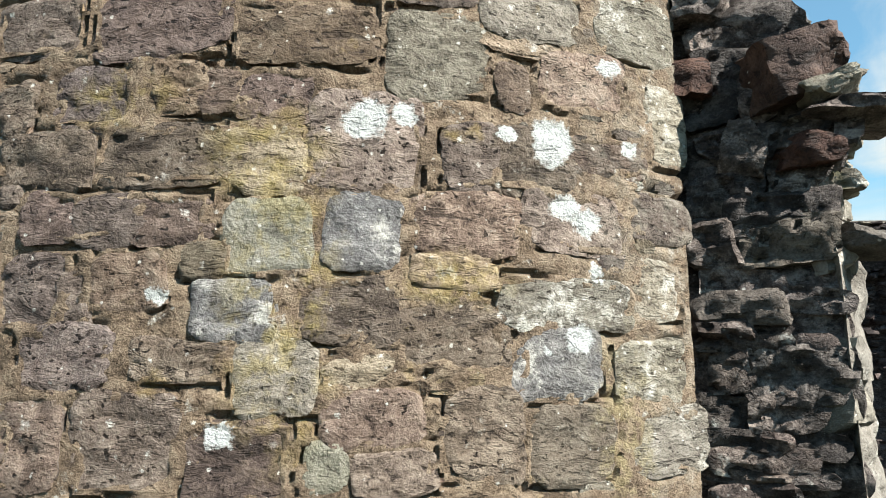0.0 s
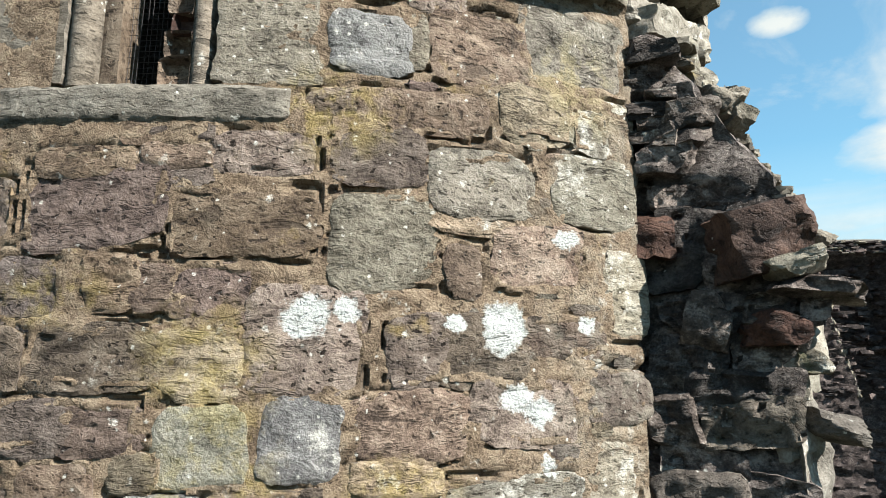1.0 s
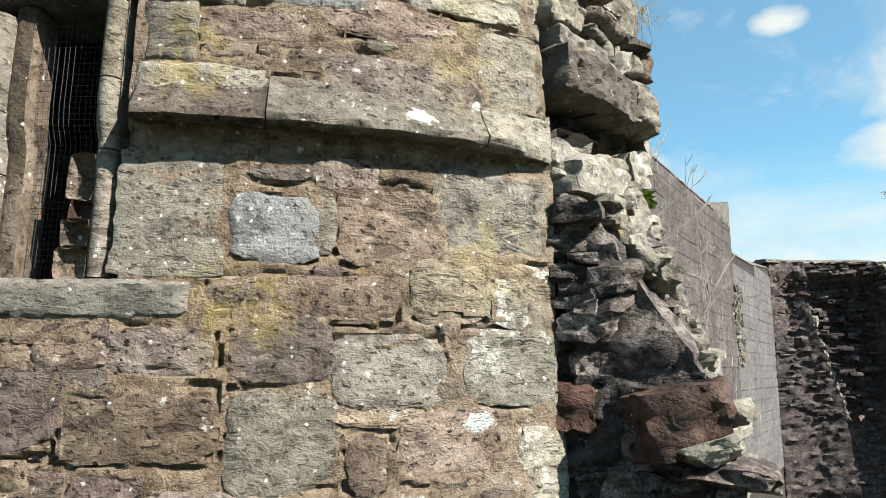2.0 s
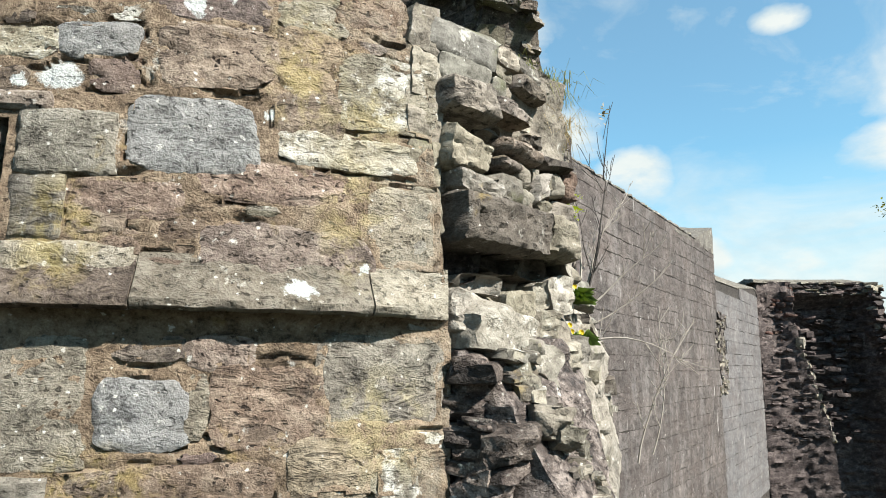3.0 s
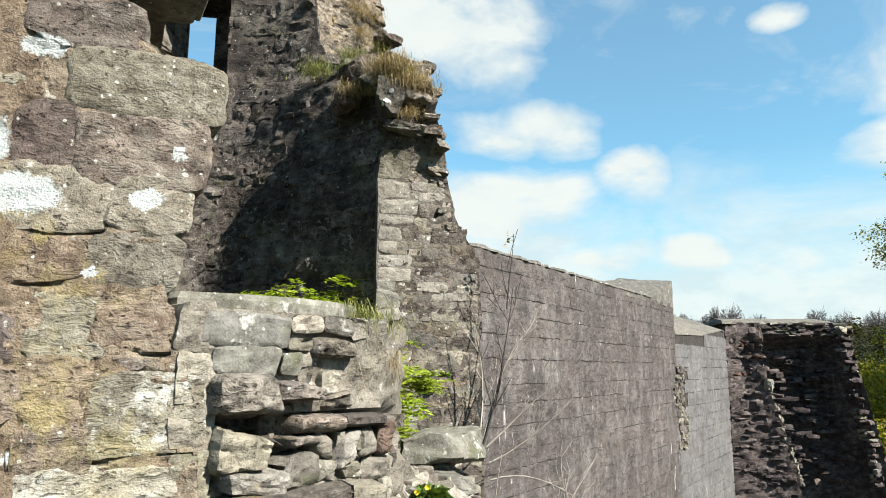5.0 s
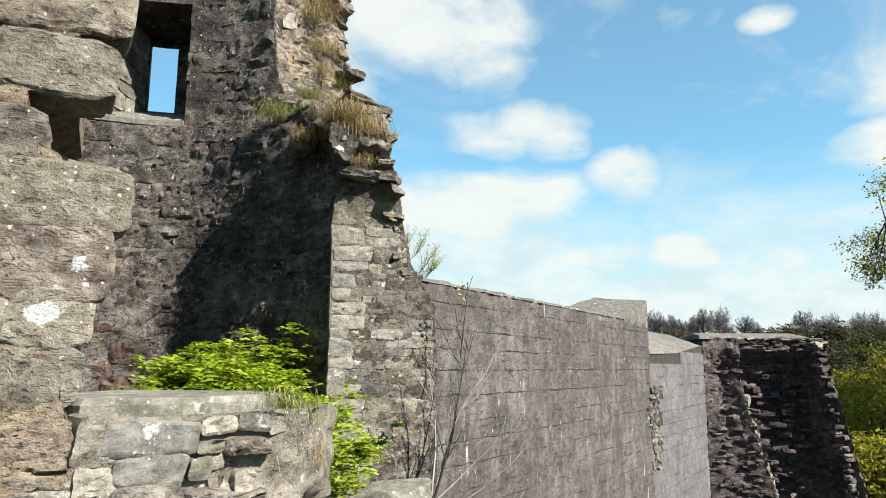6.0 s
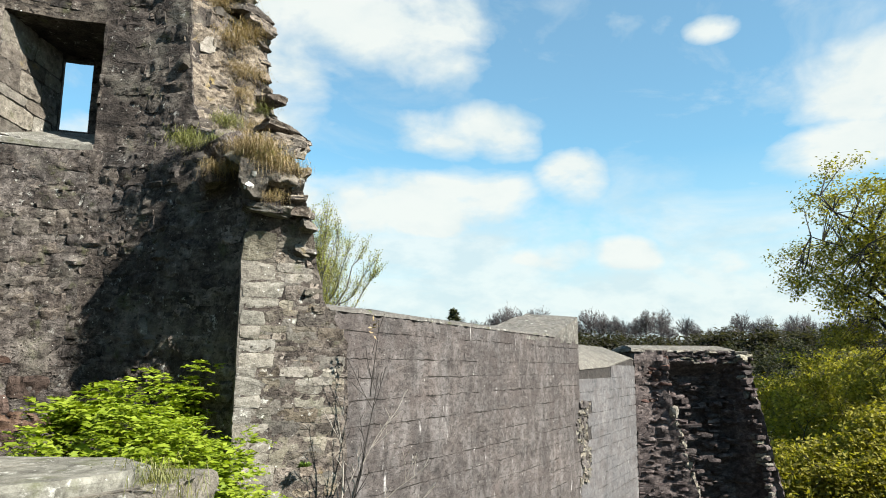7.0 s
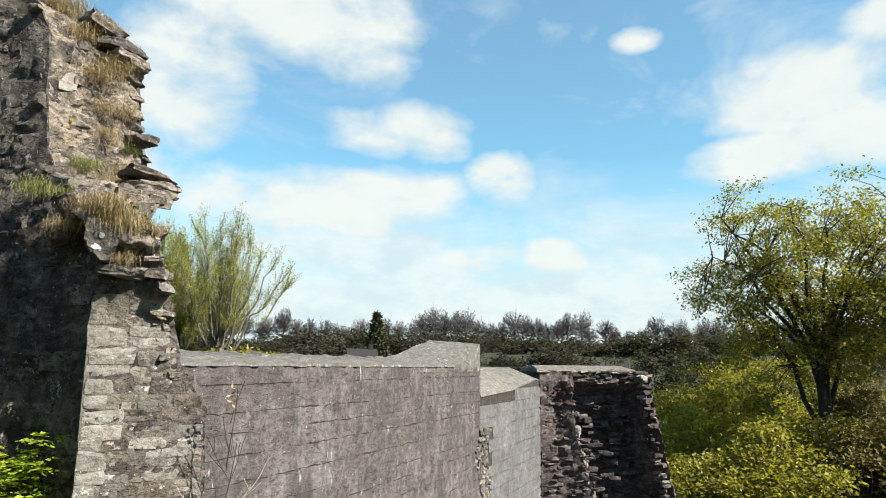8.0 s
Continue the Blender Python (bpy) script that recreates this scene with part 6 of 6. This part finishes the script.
def on_ground(az, dist):
    x, y = eye_to(az, dist)
    return (x, y, ground_height(x, y) - 0.1)


def build_trees():
    clumped("tree", on_ground(39.6, 46), 13.5, (-0.4, 0, 17.2), (8.0, 7.4, 7.6), 19, 500, 95, 0.20, 0.74, OAK_LEAF, 3, "large spreading broadleaf tree coming into yellow-green leaf", "tree", 0.40)
    clumped("tree", on_ground(47.8, 45), 12.0, (0, 0, 15.6), (6.8, 6.5, 6.8), 12, 330, 88, 0.19, 0.72, OAK_LEAF, 14, "broadleaf tree in young leaf beside a larger one", "tree", 0.36)
    thicket = [(30.2, 43, 11.0), (33.2, 40, 9.6), (35.6, 44, 12.4), (37.4, 39, 10.8), (39.6, 41, 12.0), (42.0, 39, 11.2), (44.5, 40, 12.0), (48.0, 40, 13.0), (32.0, 50, 14.0), (41.5, 49, 14.0), (51, 43, 12), (29.5, 52, 12.5), (31.3, 37, 9.0), (33.6, 36, 8.6), (36.3, 37, 9.4), (38.2, 36, 8.8), (34.6, 58, 13.5), (36.6, 60, 13.0), (32.4, 60, 13.0), (35.5, 34, 6.2), (41, 33, 5.6), (46, 34, 7.0), (34.5, 70, 14.5), (37.0, 72, 15.0), (39.5, 68, 14.5), (42.0, 70, 15.0)]
    for k, (az, dist, ht) in enumerate(thicket):
        clumped("thicket_tree", on_ground(az, dist), ht * 0.35, (0, 0, ht * 0.56), (2.9, 2.9, ht * 0.44), 7, 80, 100, 0.25, 0.80, HEDGE_LEAF if az < 41.2 else BROWN_LEAF, 30 + k, "bushy young tree with dense yellow-green leaves" if az < 41.2 else "bushy young tree with dull brown-green leaves", "tree", 0.16, "thicket beside the castle wall")
    # willow clump behind the curtain wall, and hedgerow shrubs
    for k, (az, dist, fork, n, per) in enumerate(((-6.5, 44, 14.2, 30, 16), (-9.8, 44.5, 13.2, 26, 30), (-12.6, 45, 13.4, 22, 34), (-15.4, 44, 13.0, 20, 30))):
        willow(on_ground(az, dist), fork, n, per, 50 + k)
    for k, (az, dist, ht) in enumerate(((-8.0, 40, 14.0), (-5.2, 41, 14.2), (-3.0, 46, 14.0), (0.2, 52, 12.8), (3.0, 58, 12.4), (-1.2, 50, 13.4), (6, 62, 12.4), (9, 64, 12.6), (22.5, 84, 12.0), (25.0, 80, 12.6), (27.3, 86, 13.4), (29.4, 82, 13.0), (31.5, 90, 14.0), (33.5, 84, 13.6))):
        clumped("hedge_shrub", on_ground(az, dist), ht * 0.35, (0, 0, ht * 0.56), (2.6, 2.4, ht * 0.43), 7, 70, 80, 0.3, 0.75, HEDGE_LEAF if k < 3 else DARK_LEAF, 70 + k, "tall hedgerow shrub in fresh leaf" if k < 3 else "dark evergreen hedgerow shrub", "shrub", 0.14, "hedgerow behind the wall")
    # bare winter trees on the ridge: four kinds, repeated
    kinds = [bare_tree(90 + k) for k in range(4)]
    rng, first = random.Random(8), set()
    az = -16.0
    while az < 62:
        dist = rng.uniform(350, 420)
        x, y, z = on_ground(az, dist)
        s = 1.38 * rng.uniform(0.7, 1.15) * (0.8 if 2 < az < 5 or az > 23 else 1.0)
        k = rng.randrange(4)
        m = Matrix.Translation((x, y, z)) @ Matrix.Rotation(rng.uniform(0, 6.28), 4, "Z") @ Matrix.Diagonal((s * 0.9, s * 0.9, s * 1.22, 1))
        if k not in first:
            first.add(k)
            kinds[k].matrix_basis = m
        else:
            o = copy_thing(kinds[k], Matrix())
            o.matrix_basis = m
        az += rng.uniform(0.6, 1.25)
    # dark undergrowth below them
    rng = random.Random(17)
    under = tree("ridge_shrub", (0, 0, 0), 7, 2, FAR_SHRUB, 0.8, 40, 120, FAR_BARK, "dark undergrowth shrub on the distant ridge", "shrub", 0.12, 0.36, 4, 0.7, 2.0, 0.75, (3, 3), "undergrowth on the ridge")
    az, started = -16.0, False
    while az < 62:
        dist = rng.choice((rng.uniform(140, 200), rng.uniform(200, 340)))
        x, y, z = on_ground(az, dist)
        s = rng.uniform(0.5, 1.15) * (0.55 + dist / 330)
        m = Matrix.Translation((x, y, z - 2.4)) @ Matrix.Rotation(rng.uniform(0, 6.28), 4, "Z") @ Matrix.Diagonal((s * 1.3, s * 1.3, s, 1))
        if not started:
            started, under.matrix_basis = True, m
        else:
            copy_thing(under, Matrix()).matrix_basis = m
        az += rng.uniform(0.3, 0.8)
    # a conifer
    rng = random.Random(4)
    con = new("conifer")
    con.location = on_ground(5.8, 150)
    wood, leaves = Heap(), Heap()
    tube(wood, [Vector((0, 0, -0.3)), Vector((0, 0, 6)), Vector((0, 0, 11.5))], [0.3, 0.2, 0.03], 6)
    for i in range(1500):
        f = rng.random()
        r = 3.2 * (1 - f) ** 0.7 * math.sqrt(rng.random()) + 0.1
        a = rng.random() * 6.28
        leaf_quad(leaves, Vector((r * math.cos(a), r * math.sin(a), 2 + 9.5 * f - 0.2 * r)), 0.9, rng)
    obj("trunk", wood.v, wood.f, FAR_BARK, con)
    obj("crown", leaves.v, leaves.f, DARK_LEAF, con)
    tagged(con, "dark conifer on the distant ridge", "tree")


def build_houses():
    for k, (az, dist, w, h) in enumerate(((4.6, 128, 5.0, 3.3), (25.2, 122, 3.2, 2.2))):
        x, y, z = on_ground(az, dist)
        house = new("house")
        house.matrix_basis = Matrix.Translation((x, y, z + 1.4)) @ Matrix.Rotation(radians(-az + 8), 4, "Z")
        obj("wall", *prism([[(-w / 2, -2.5, a), (w / 2, -2.5, a), (w / 2, 2.5, a), (-w / 2, 2.5, a)] for a in (-2.5, h)]), RENDERED, house)
        roof = obj("roof", [(-w / 2 - .3, -2.8, h + .02), (w / 2 + .3, -2.8, h + .02), (w / 2 + .3, 2.8, h + .02), (-w / 2 - .3, 2.8, h + .02), (-w / 2 - .3, 0, h + 2.2), (w / 2 + .3, 0, h + 2.2)],
                   [(0, 1, 5, 4), (2, 3, 4, 5), (0, 4, 3), (1, 2, 5), (3, 2, 1, 0)], SLATES, house, "dark slate roof")
        obj("chimney", *prism([[(a - .35, -.3, b), (a + .35, -.3, b), (a + .35, .3, b), (a - .35, .3, b)] for a, b in ((w / 2 - .8, h + 1.0), (w / 2 - .8, h + 3.0))]), SLATES, roof)
        for i in range(3):
            cx = -w / 2 + w * (i + 0.5) / 3
            obj("window", *prism([[(cx - .45, -2.54, b), (cx + .45, -2.54, b), (cx + .45, -2.49, b), (cx - .45, -2.49, b)] for b in (1.3, 2.6)]), PANE, house)
        tagged(house, "pale rendered house with a dark slate roof among trees", "house", "houses on the slope")


build_trees()
build_houses()


def build_shrub():
    """Bright spring-green shrub rooted in the tower's fill."""
    rng = random.Random(21)
    thing = new("shrub")
    thing.location = (0.75, 8.2, 5.3)
    wood, leaves, tips = Heap(), Heap(), []
    for s in range(16):
        a = 2 * math.pi * s / 16 + rng.uniform(-0.2, 0.2)
        d = Vector((math.cos(a) * rng.uniform(0.2, 0.75), math.sin(a) * rng.uniform(0.15, 0.45), 1)).normalized()
        foot = Vector((0.32, -0.15, -0.15)) if s % 5 == 0 else Vector((-0.06, 0, -0.1))
        grow(wood, foot + Vector((0.1 * math.cos(a), 0.1 * math.sin(a), 0)), d, rng.uniform(0.6, 0.72) if s % 5 == 0 else rng.uniform(0.86, 1.14), 0.018, 3, rng, tips, 0.3, (2, 3), 0.62, 0.1, 4, 4)
    for p, d in tips:
        if p.z < 0.5:
            continue
        for _ in range(5):
            w = (d * 0.5 + Vector((rng.gauss(0, 0.8), rng.gauss(0, 0.8), rng.uniform(-0.15, 0.3)))).normalized()
            q = p + Vector((rng.gauss(0, 0.06), rng.gauss(0, 0.06), rng.gauss(0, 0.05)))
            spray(leaves, q, w, rng.uniform(0.16, 0.34), rng, 0.115)
    obj("branch", wood.v, wood.f, BARK, thing)
    obj("foliage", leaves.v, leaves.f, SHRUB_LEAF, thing)
    tagged(thing, "bright spring-green leafy shrub growing inside the ruined tower", "shrub")


def small_plant(name, place, kind_of, n, size, mat, seed, label, category, flowers=0, group="", droop=0.0):
    rng = random.Random(seed)
    thing = new(name)
    thing.location = place
    leaves = Heap()
    for i in range(4 * n if kind_of == "grass" else n):
        a = rng.random() * 6.28
        out = Vector((math.cos(a), math.sin(a), 0))
        if kind_of == "grass":
            ln = size * rng.uniform(0.2, 1.0) ** 1.4
            b = Vector((rng.gauss(0, 0.40), rng.gauss(0, 0.34), rng.gauss(0, 0.17))) * size
            s = Vector((-out.y, out.x, 0)) * size * rng.uniform(0.004, 0.009)
            t1 = b + out * ln * (0.25 + 0.15 * droop) + Vector((0, 0, ln * (0.6 - 0.4 * droop)))
            t2 = b + out * ln * rng.uniform(0.5, 0.9) + Vector((0, 0, ln * (rng.uniform(-0.3, 0.75) - 0.8 * droop)))
            leaves.add([b - s, b + s, t1 + s, t1 - s, t2], [(0, 1, 2, 3), (3, 2, 4)])
        elif kind_of == "fern":
            w = (out + Vector((0, 0, rng.uniform(0.2, 1.0)))).normalized()
            spray(leaves, Vector((rng.gauss(0, 0.2), rng.gauss(0, 0.2), rng.gauss(0, 0.15))) * size, w, size * rng.uniform(0.5, 1.0), rng, size * 0.2)
        else:
            ln = size * rng.uniform(0.5, 1.0)
            s = Vector((-out.y, out.x, 0)) * ln * 0.16
            m = out * ln * 0.5 + Vector((0, 0, ln * rng.uniform(0.2, 0.7)))
            leaves.add([Vector((0, 0, 0)), m + s, out * ln + Vector((0, 0, ln * rng.uniform(-0.1, 0.6))), m - s], [(0, 1, 2), (0, 2, 3)])
    obj("foliage", leaves.v, leaves.f, mat, thing)
    for i in range(flowers):
        fl = Heap()
        c = Vector((rng.uniform(-0.5, 0.5) * size, rng.uniform(-0.8, -0.2) * size, rng.uniform(0.3, 0.8) * size))
        for k in range(14):
            a = 2 * math.pi * k / 14
            o = Vector((math.cos(a), -0.5, math.sin(a))).normalized()
            s = Vector((-math.sin(a), 0, math.cos(a))) * 0.006
            fl.add([c, c + o * 0.022 + s, c + o * 0.028, c + o * 0.022 - s], [(0, 1, 2), (0, 2, 3)])
        obj("flower", fl.v, fl.f, PETAL, thing, "yellow flower head")
    tagged(thing, label, category, group)
    return thing


def build_wall_plants():
    build_shrub()
    small_plant("fern", (2.36, 6.62, 6.36), "fern", 64, 0.36, FERN_LEAF, 1, "yellow-green fern on the low broken wall", "fern", group="ferns on the low wall")
    small_plant("fern", (1.95, 8.15, 5.75), "fern", 46, 0.5, FERN_LEAF, 2, "yellow-green fern at the foot of the torn wall", "fern", group="ferns on the low wall")
    small_plant("fern", (2.05, 5.35, 6.55), "fern", 10, 0.18, FERN_LEAF, 3, "small fern beside the mortared ledge", "fern", group="ferns on the low wall")
    small_plant("dandelion", (2.47, 6.08, 5.38), "weed", 150, 0.23, WEED_LEAF, 4, "dandelion clump with yellow flowers on the broken wall", "dandelion", 3, "dandelions on the broken wall")
    small_plant("dandelion", (2.49, 6.05, 5.02), "weed", 130, 0.21, WEED_LEAF, 5, "dandelion clump with yellow flowers on the broken wall", "dandelion", 3, "dandelions on the broken wall")
    small_plant("wall_weed", (2.62, 8.78, 6.42), "weed", 30, 0.12, WEED_LEAF, 6, "small green weed in the quoin joints", "weed")
    small_plant("grass_tuft", (1.96, 4.82, 6.79), "grass", 170, 0.34, MOSS_GRASS, 7, "green grass tuft at the end of the ledge", "grass", group="grass tufts on the ruin")
    small_plant("grass_tuft", (2.04, 4.86, 6.56), "grass", 120, 0.30, DRY_GRASS, 8, "dry straw-coloured grass hanging from the broken wall", "grass", group="grass tufts on the ruin", droop=0.9)
    tufts = [((1.92, 8.32, 10.44), 260, 0.34, DRY_GRASS, 0.5), ((2.10, 8.34, 10.26), 260, 0.36, DRY_GRASS, 0.9), ((1.72, 8.42, 10.46), 170, 0.30, DRY_GRASS, 0.6), ((2.0, 8.36, 10.36), 110, 0.28, MOSS_GRASS, 0.5), ((2.28, 8.50, 10.22), 150, 0.28, DRY_GRASS, 0.8),
             ((1.33, 8.70, 10.28), 130, 0.27, DRY_GRASS, 1.0), ((0.70, 9.45, 10.86), 170, 0.32, MOSS_GRASS, 0.4), ((1.35, 8.9, 10.66), 120, 0.28, MOSS_GRASS, 0.4), ((1.10, 10.0, 11.36), 130, 0.30, MOSS_GRASS, 0.5), ((2.12, 8.40, 9.84), 90, 0.22, DRY_GRASS, 0.9)]
    for z, r, n, sz, mt, dr in ((14.2, 3.5, 140, 0.40, DRY_GRASS, 0.4), (13.95, 3.0, 180, 0.42, DRY_GRASS, 0.5), (13.85, 3.7, 110, 0.36, MOSS_GRASS, 0.4), (13.6, 4.0, 150, 0.36, DRY_GRASS, 0.5), (13.55, 3.2, 150, 0.36, DRY_GRASS, 0.8), (13.2, 3.7, 180, 0.38, DRY_GRASS, 0.8), (12.95, 3.4, 180, 0.38, DRY_GRASS, 0.9),
                                (12.5, 3.9, 120, 0.32, DRY_GRASS, 0.8), (12.45, 3.5, 130, 0.32, DRY_GRASS, 0.9), (12.05, 3.6, 110, 0.30, DRY_GRASS, 0.9), (11.9, 4.0, 80, 0.26, MOSS_GRASS, 0.6), (11.5, 3.8, 120, 0.30, DRY_GRASS, 0.7), (11.2, 3.5, 120, 0.32, DRY_GRASS, 0.7)):
        tufts.append((tuple(polar(rim(z) - 1.2, r, z)), n, sz, mt, dr))
    for k, (p, n, sz, mt, dr) in enumerate(tufts):
        small_plant("grass_tuft", p, "grass", n, sz, mt, 40 + k, "dry orange-brown grass tuft hanging from the torn wall" if mt is DRY_GRASS else "green grass tuft rooted on the torn wall", "grass", group="grass tufts on the ruin", droop=dr)
    small_plant("wall_weed", curtain(0.9, 8.58, -0.1), "weed", 26, 0.12, FERN_LEAF, 9, "small yellow-green weed on the curtain wall head", "weed")
    # bare sapling against the curtain wall
    rng = random.Random(31)
    thing = new("sapling")
    thing.location = (3.10, 8.75, 5.55)

    def shoot(h, start, heading, length, radius, curl, twigs):
        """A long thin shoot that bends by curl, with finer side shoots."""
        pts, rad, d, n = [Vector(start)], [radius], Vector(heading).normalized(), 9
        for q in range(n):
            d = (d + Vector(curl) / n + Vector((rng.gauss(0, 0.045), rng.gauss(0, 0.045), rng.gauss(0, 0.03)))).normalized()
            pts.append(pts[-1] + d * length / n)
            rad.append(max(0.0042, radius * (1 - 0.85 * (q + 1) / n)))
        tube(h, pts, rad, 5)
        for _ in range(twigs):
            q = rng.randint(2, n - 1)
            e = (pts[q + 1] - pts[q]).normalized()
            side = (e + Vector((rng.choice((-1, 1)) * rng.uniform(0.3, 0.9), rng.gauss(0, 0.35), rng.uniform(0.0, 0.5)))).normalized()
            shoot(h, pts[q], side, length * rng.uniform(0.16, 0.4), rad[q] * 0.7, (rng.gauss(0, 0.2), 0, 0.35), max(0, twigs // 3))

    for start, heading, length, radius, curl, twigs, mt in (
            ((0.0, 0.0, 0.0), (0.34, 0.05, 1), 2.1, 0.019, (-0.42, 0, 0.3), 7, BARK),
            ((-0.04, 0.03, 0.0), (0.0, 0.1, 1), 1.5, 0.020, (-0.25, 0, 0.2), 5, TWIG_BARK),
            ((0.02, 0.02, 0.15), (0.25, 0.1, 1), 1.5, 0.017, (0.45, 0, 0.0), 6, TWIG_BARK),
            ((0.05, 0.0, 0.0), (0.8, 0.1, 0.75), 1.3, 0.014, (0.2, 0, 0.1), 5, TWIG_BARK),
            ((0.08, 0.05, -0.2), (1, 0.1, 0.45), 1.1, 0.012, (0.0, 0, 0.4), 5, TWIG_BARK),
            ((0.1, 0.0, -0.4), (1, 0.0, 0.4), 1.35, 0.014, (0.1, 0, -1.1), 4, TWIG_BARK),
            ((0.65, 0.05, -1.9), (0.15, 0.05, 1), 1.9, 0.015, (0.25, 0, 0.1), 8, TWIG_BARK),
            ((0.85, 0.1, -1.8), (0.35, 0.05, 1), 1.6, 0.012, (-0.1, 0, 0.1), 7, TWIG_BARK),
            ((-0.02, 0.0, -1.9), (0.03, 0.0, 1), 1.95, 0.020, (0, 0, 0.3), 2, TWIG_BARK)):
        w = Heap()
        shoot(w, start, heading, length, radius, curl, twigs)
        obj("stem", w.v, w.f, mt, thing)
    w = Heap()
    shoot(w, (0.33, 0.03, 1.75), (0.02, 0.0, 1), 1.0, 0.010, (-0.05, 0, 0.2), 0)
    shoot(w, (0.34, 0.03, 2.3), (0.25, 0.0, 1), 0.55, 0.005, (0.1, 0, 0.2), 0)
    obj("stem", w.v, w.f, BARK, thing)
    leaves = Heap()
    for i in range(14):
        leaf_quad(leaves, Vector((0.34 + rng.gauss(0, 0.03), 0.03 + rng.gauss(0, 0.03), 2.68 + rng.gauss(0, 0.05))), 0.07, rng)
    obj("bud_cluster", leaves.v, leaves.f, DRY_GRASS, thing)
    tagged(thing, "thin bare sapling with pale twigs against the curtain wall", "sapling")


build_wall_plants()

# ---- stones of the walls ----
build_front_stones(wall_front)
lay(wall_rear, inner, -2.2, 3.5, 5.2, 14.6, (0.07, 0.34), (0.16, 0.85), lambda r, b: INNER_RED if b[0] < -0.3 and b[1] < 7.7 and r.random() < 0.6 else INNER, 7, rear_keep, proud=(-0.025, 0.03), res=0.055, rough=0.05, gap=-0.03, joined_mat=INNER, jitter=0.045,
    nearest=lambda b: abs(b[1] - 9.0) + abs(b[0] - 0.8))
lay(wall_curtain, lambda u, v, d: curtain(u, v, d), -1.2, 12.86, 0.2, 8.565, (0.30, 0.46), (1.3, 3.2), lambda r, b: CURTAIN, 9, curtain_keep,
    proud=(0.0, 0.004), res=0.10, rough=0.011, gap=0.010, perp=-0.10, jitter=0.006, steady=True, nearest=lambda b: b[0] + 0.7 * (8.5 - b[1]), limit=210)
lay(wall_curtain, lambda u, v, d: curtain(u, v, d - 0.002), 12.87, 20.7, 0.2, 8.6, (0.30, 0.46), (1.2, 2.8), lambda r, b: CURTAIN_GREY, 10, curtain_keep,
    proud=(0.0, 0.004), res=0.12, rough=0.011, gap=0.010, perp=-0.10, jitter=0.006, steady=True, nearest=lambda b: b[0] + 0.7 * (8.5 - b[1]), limit=80)
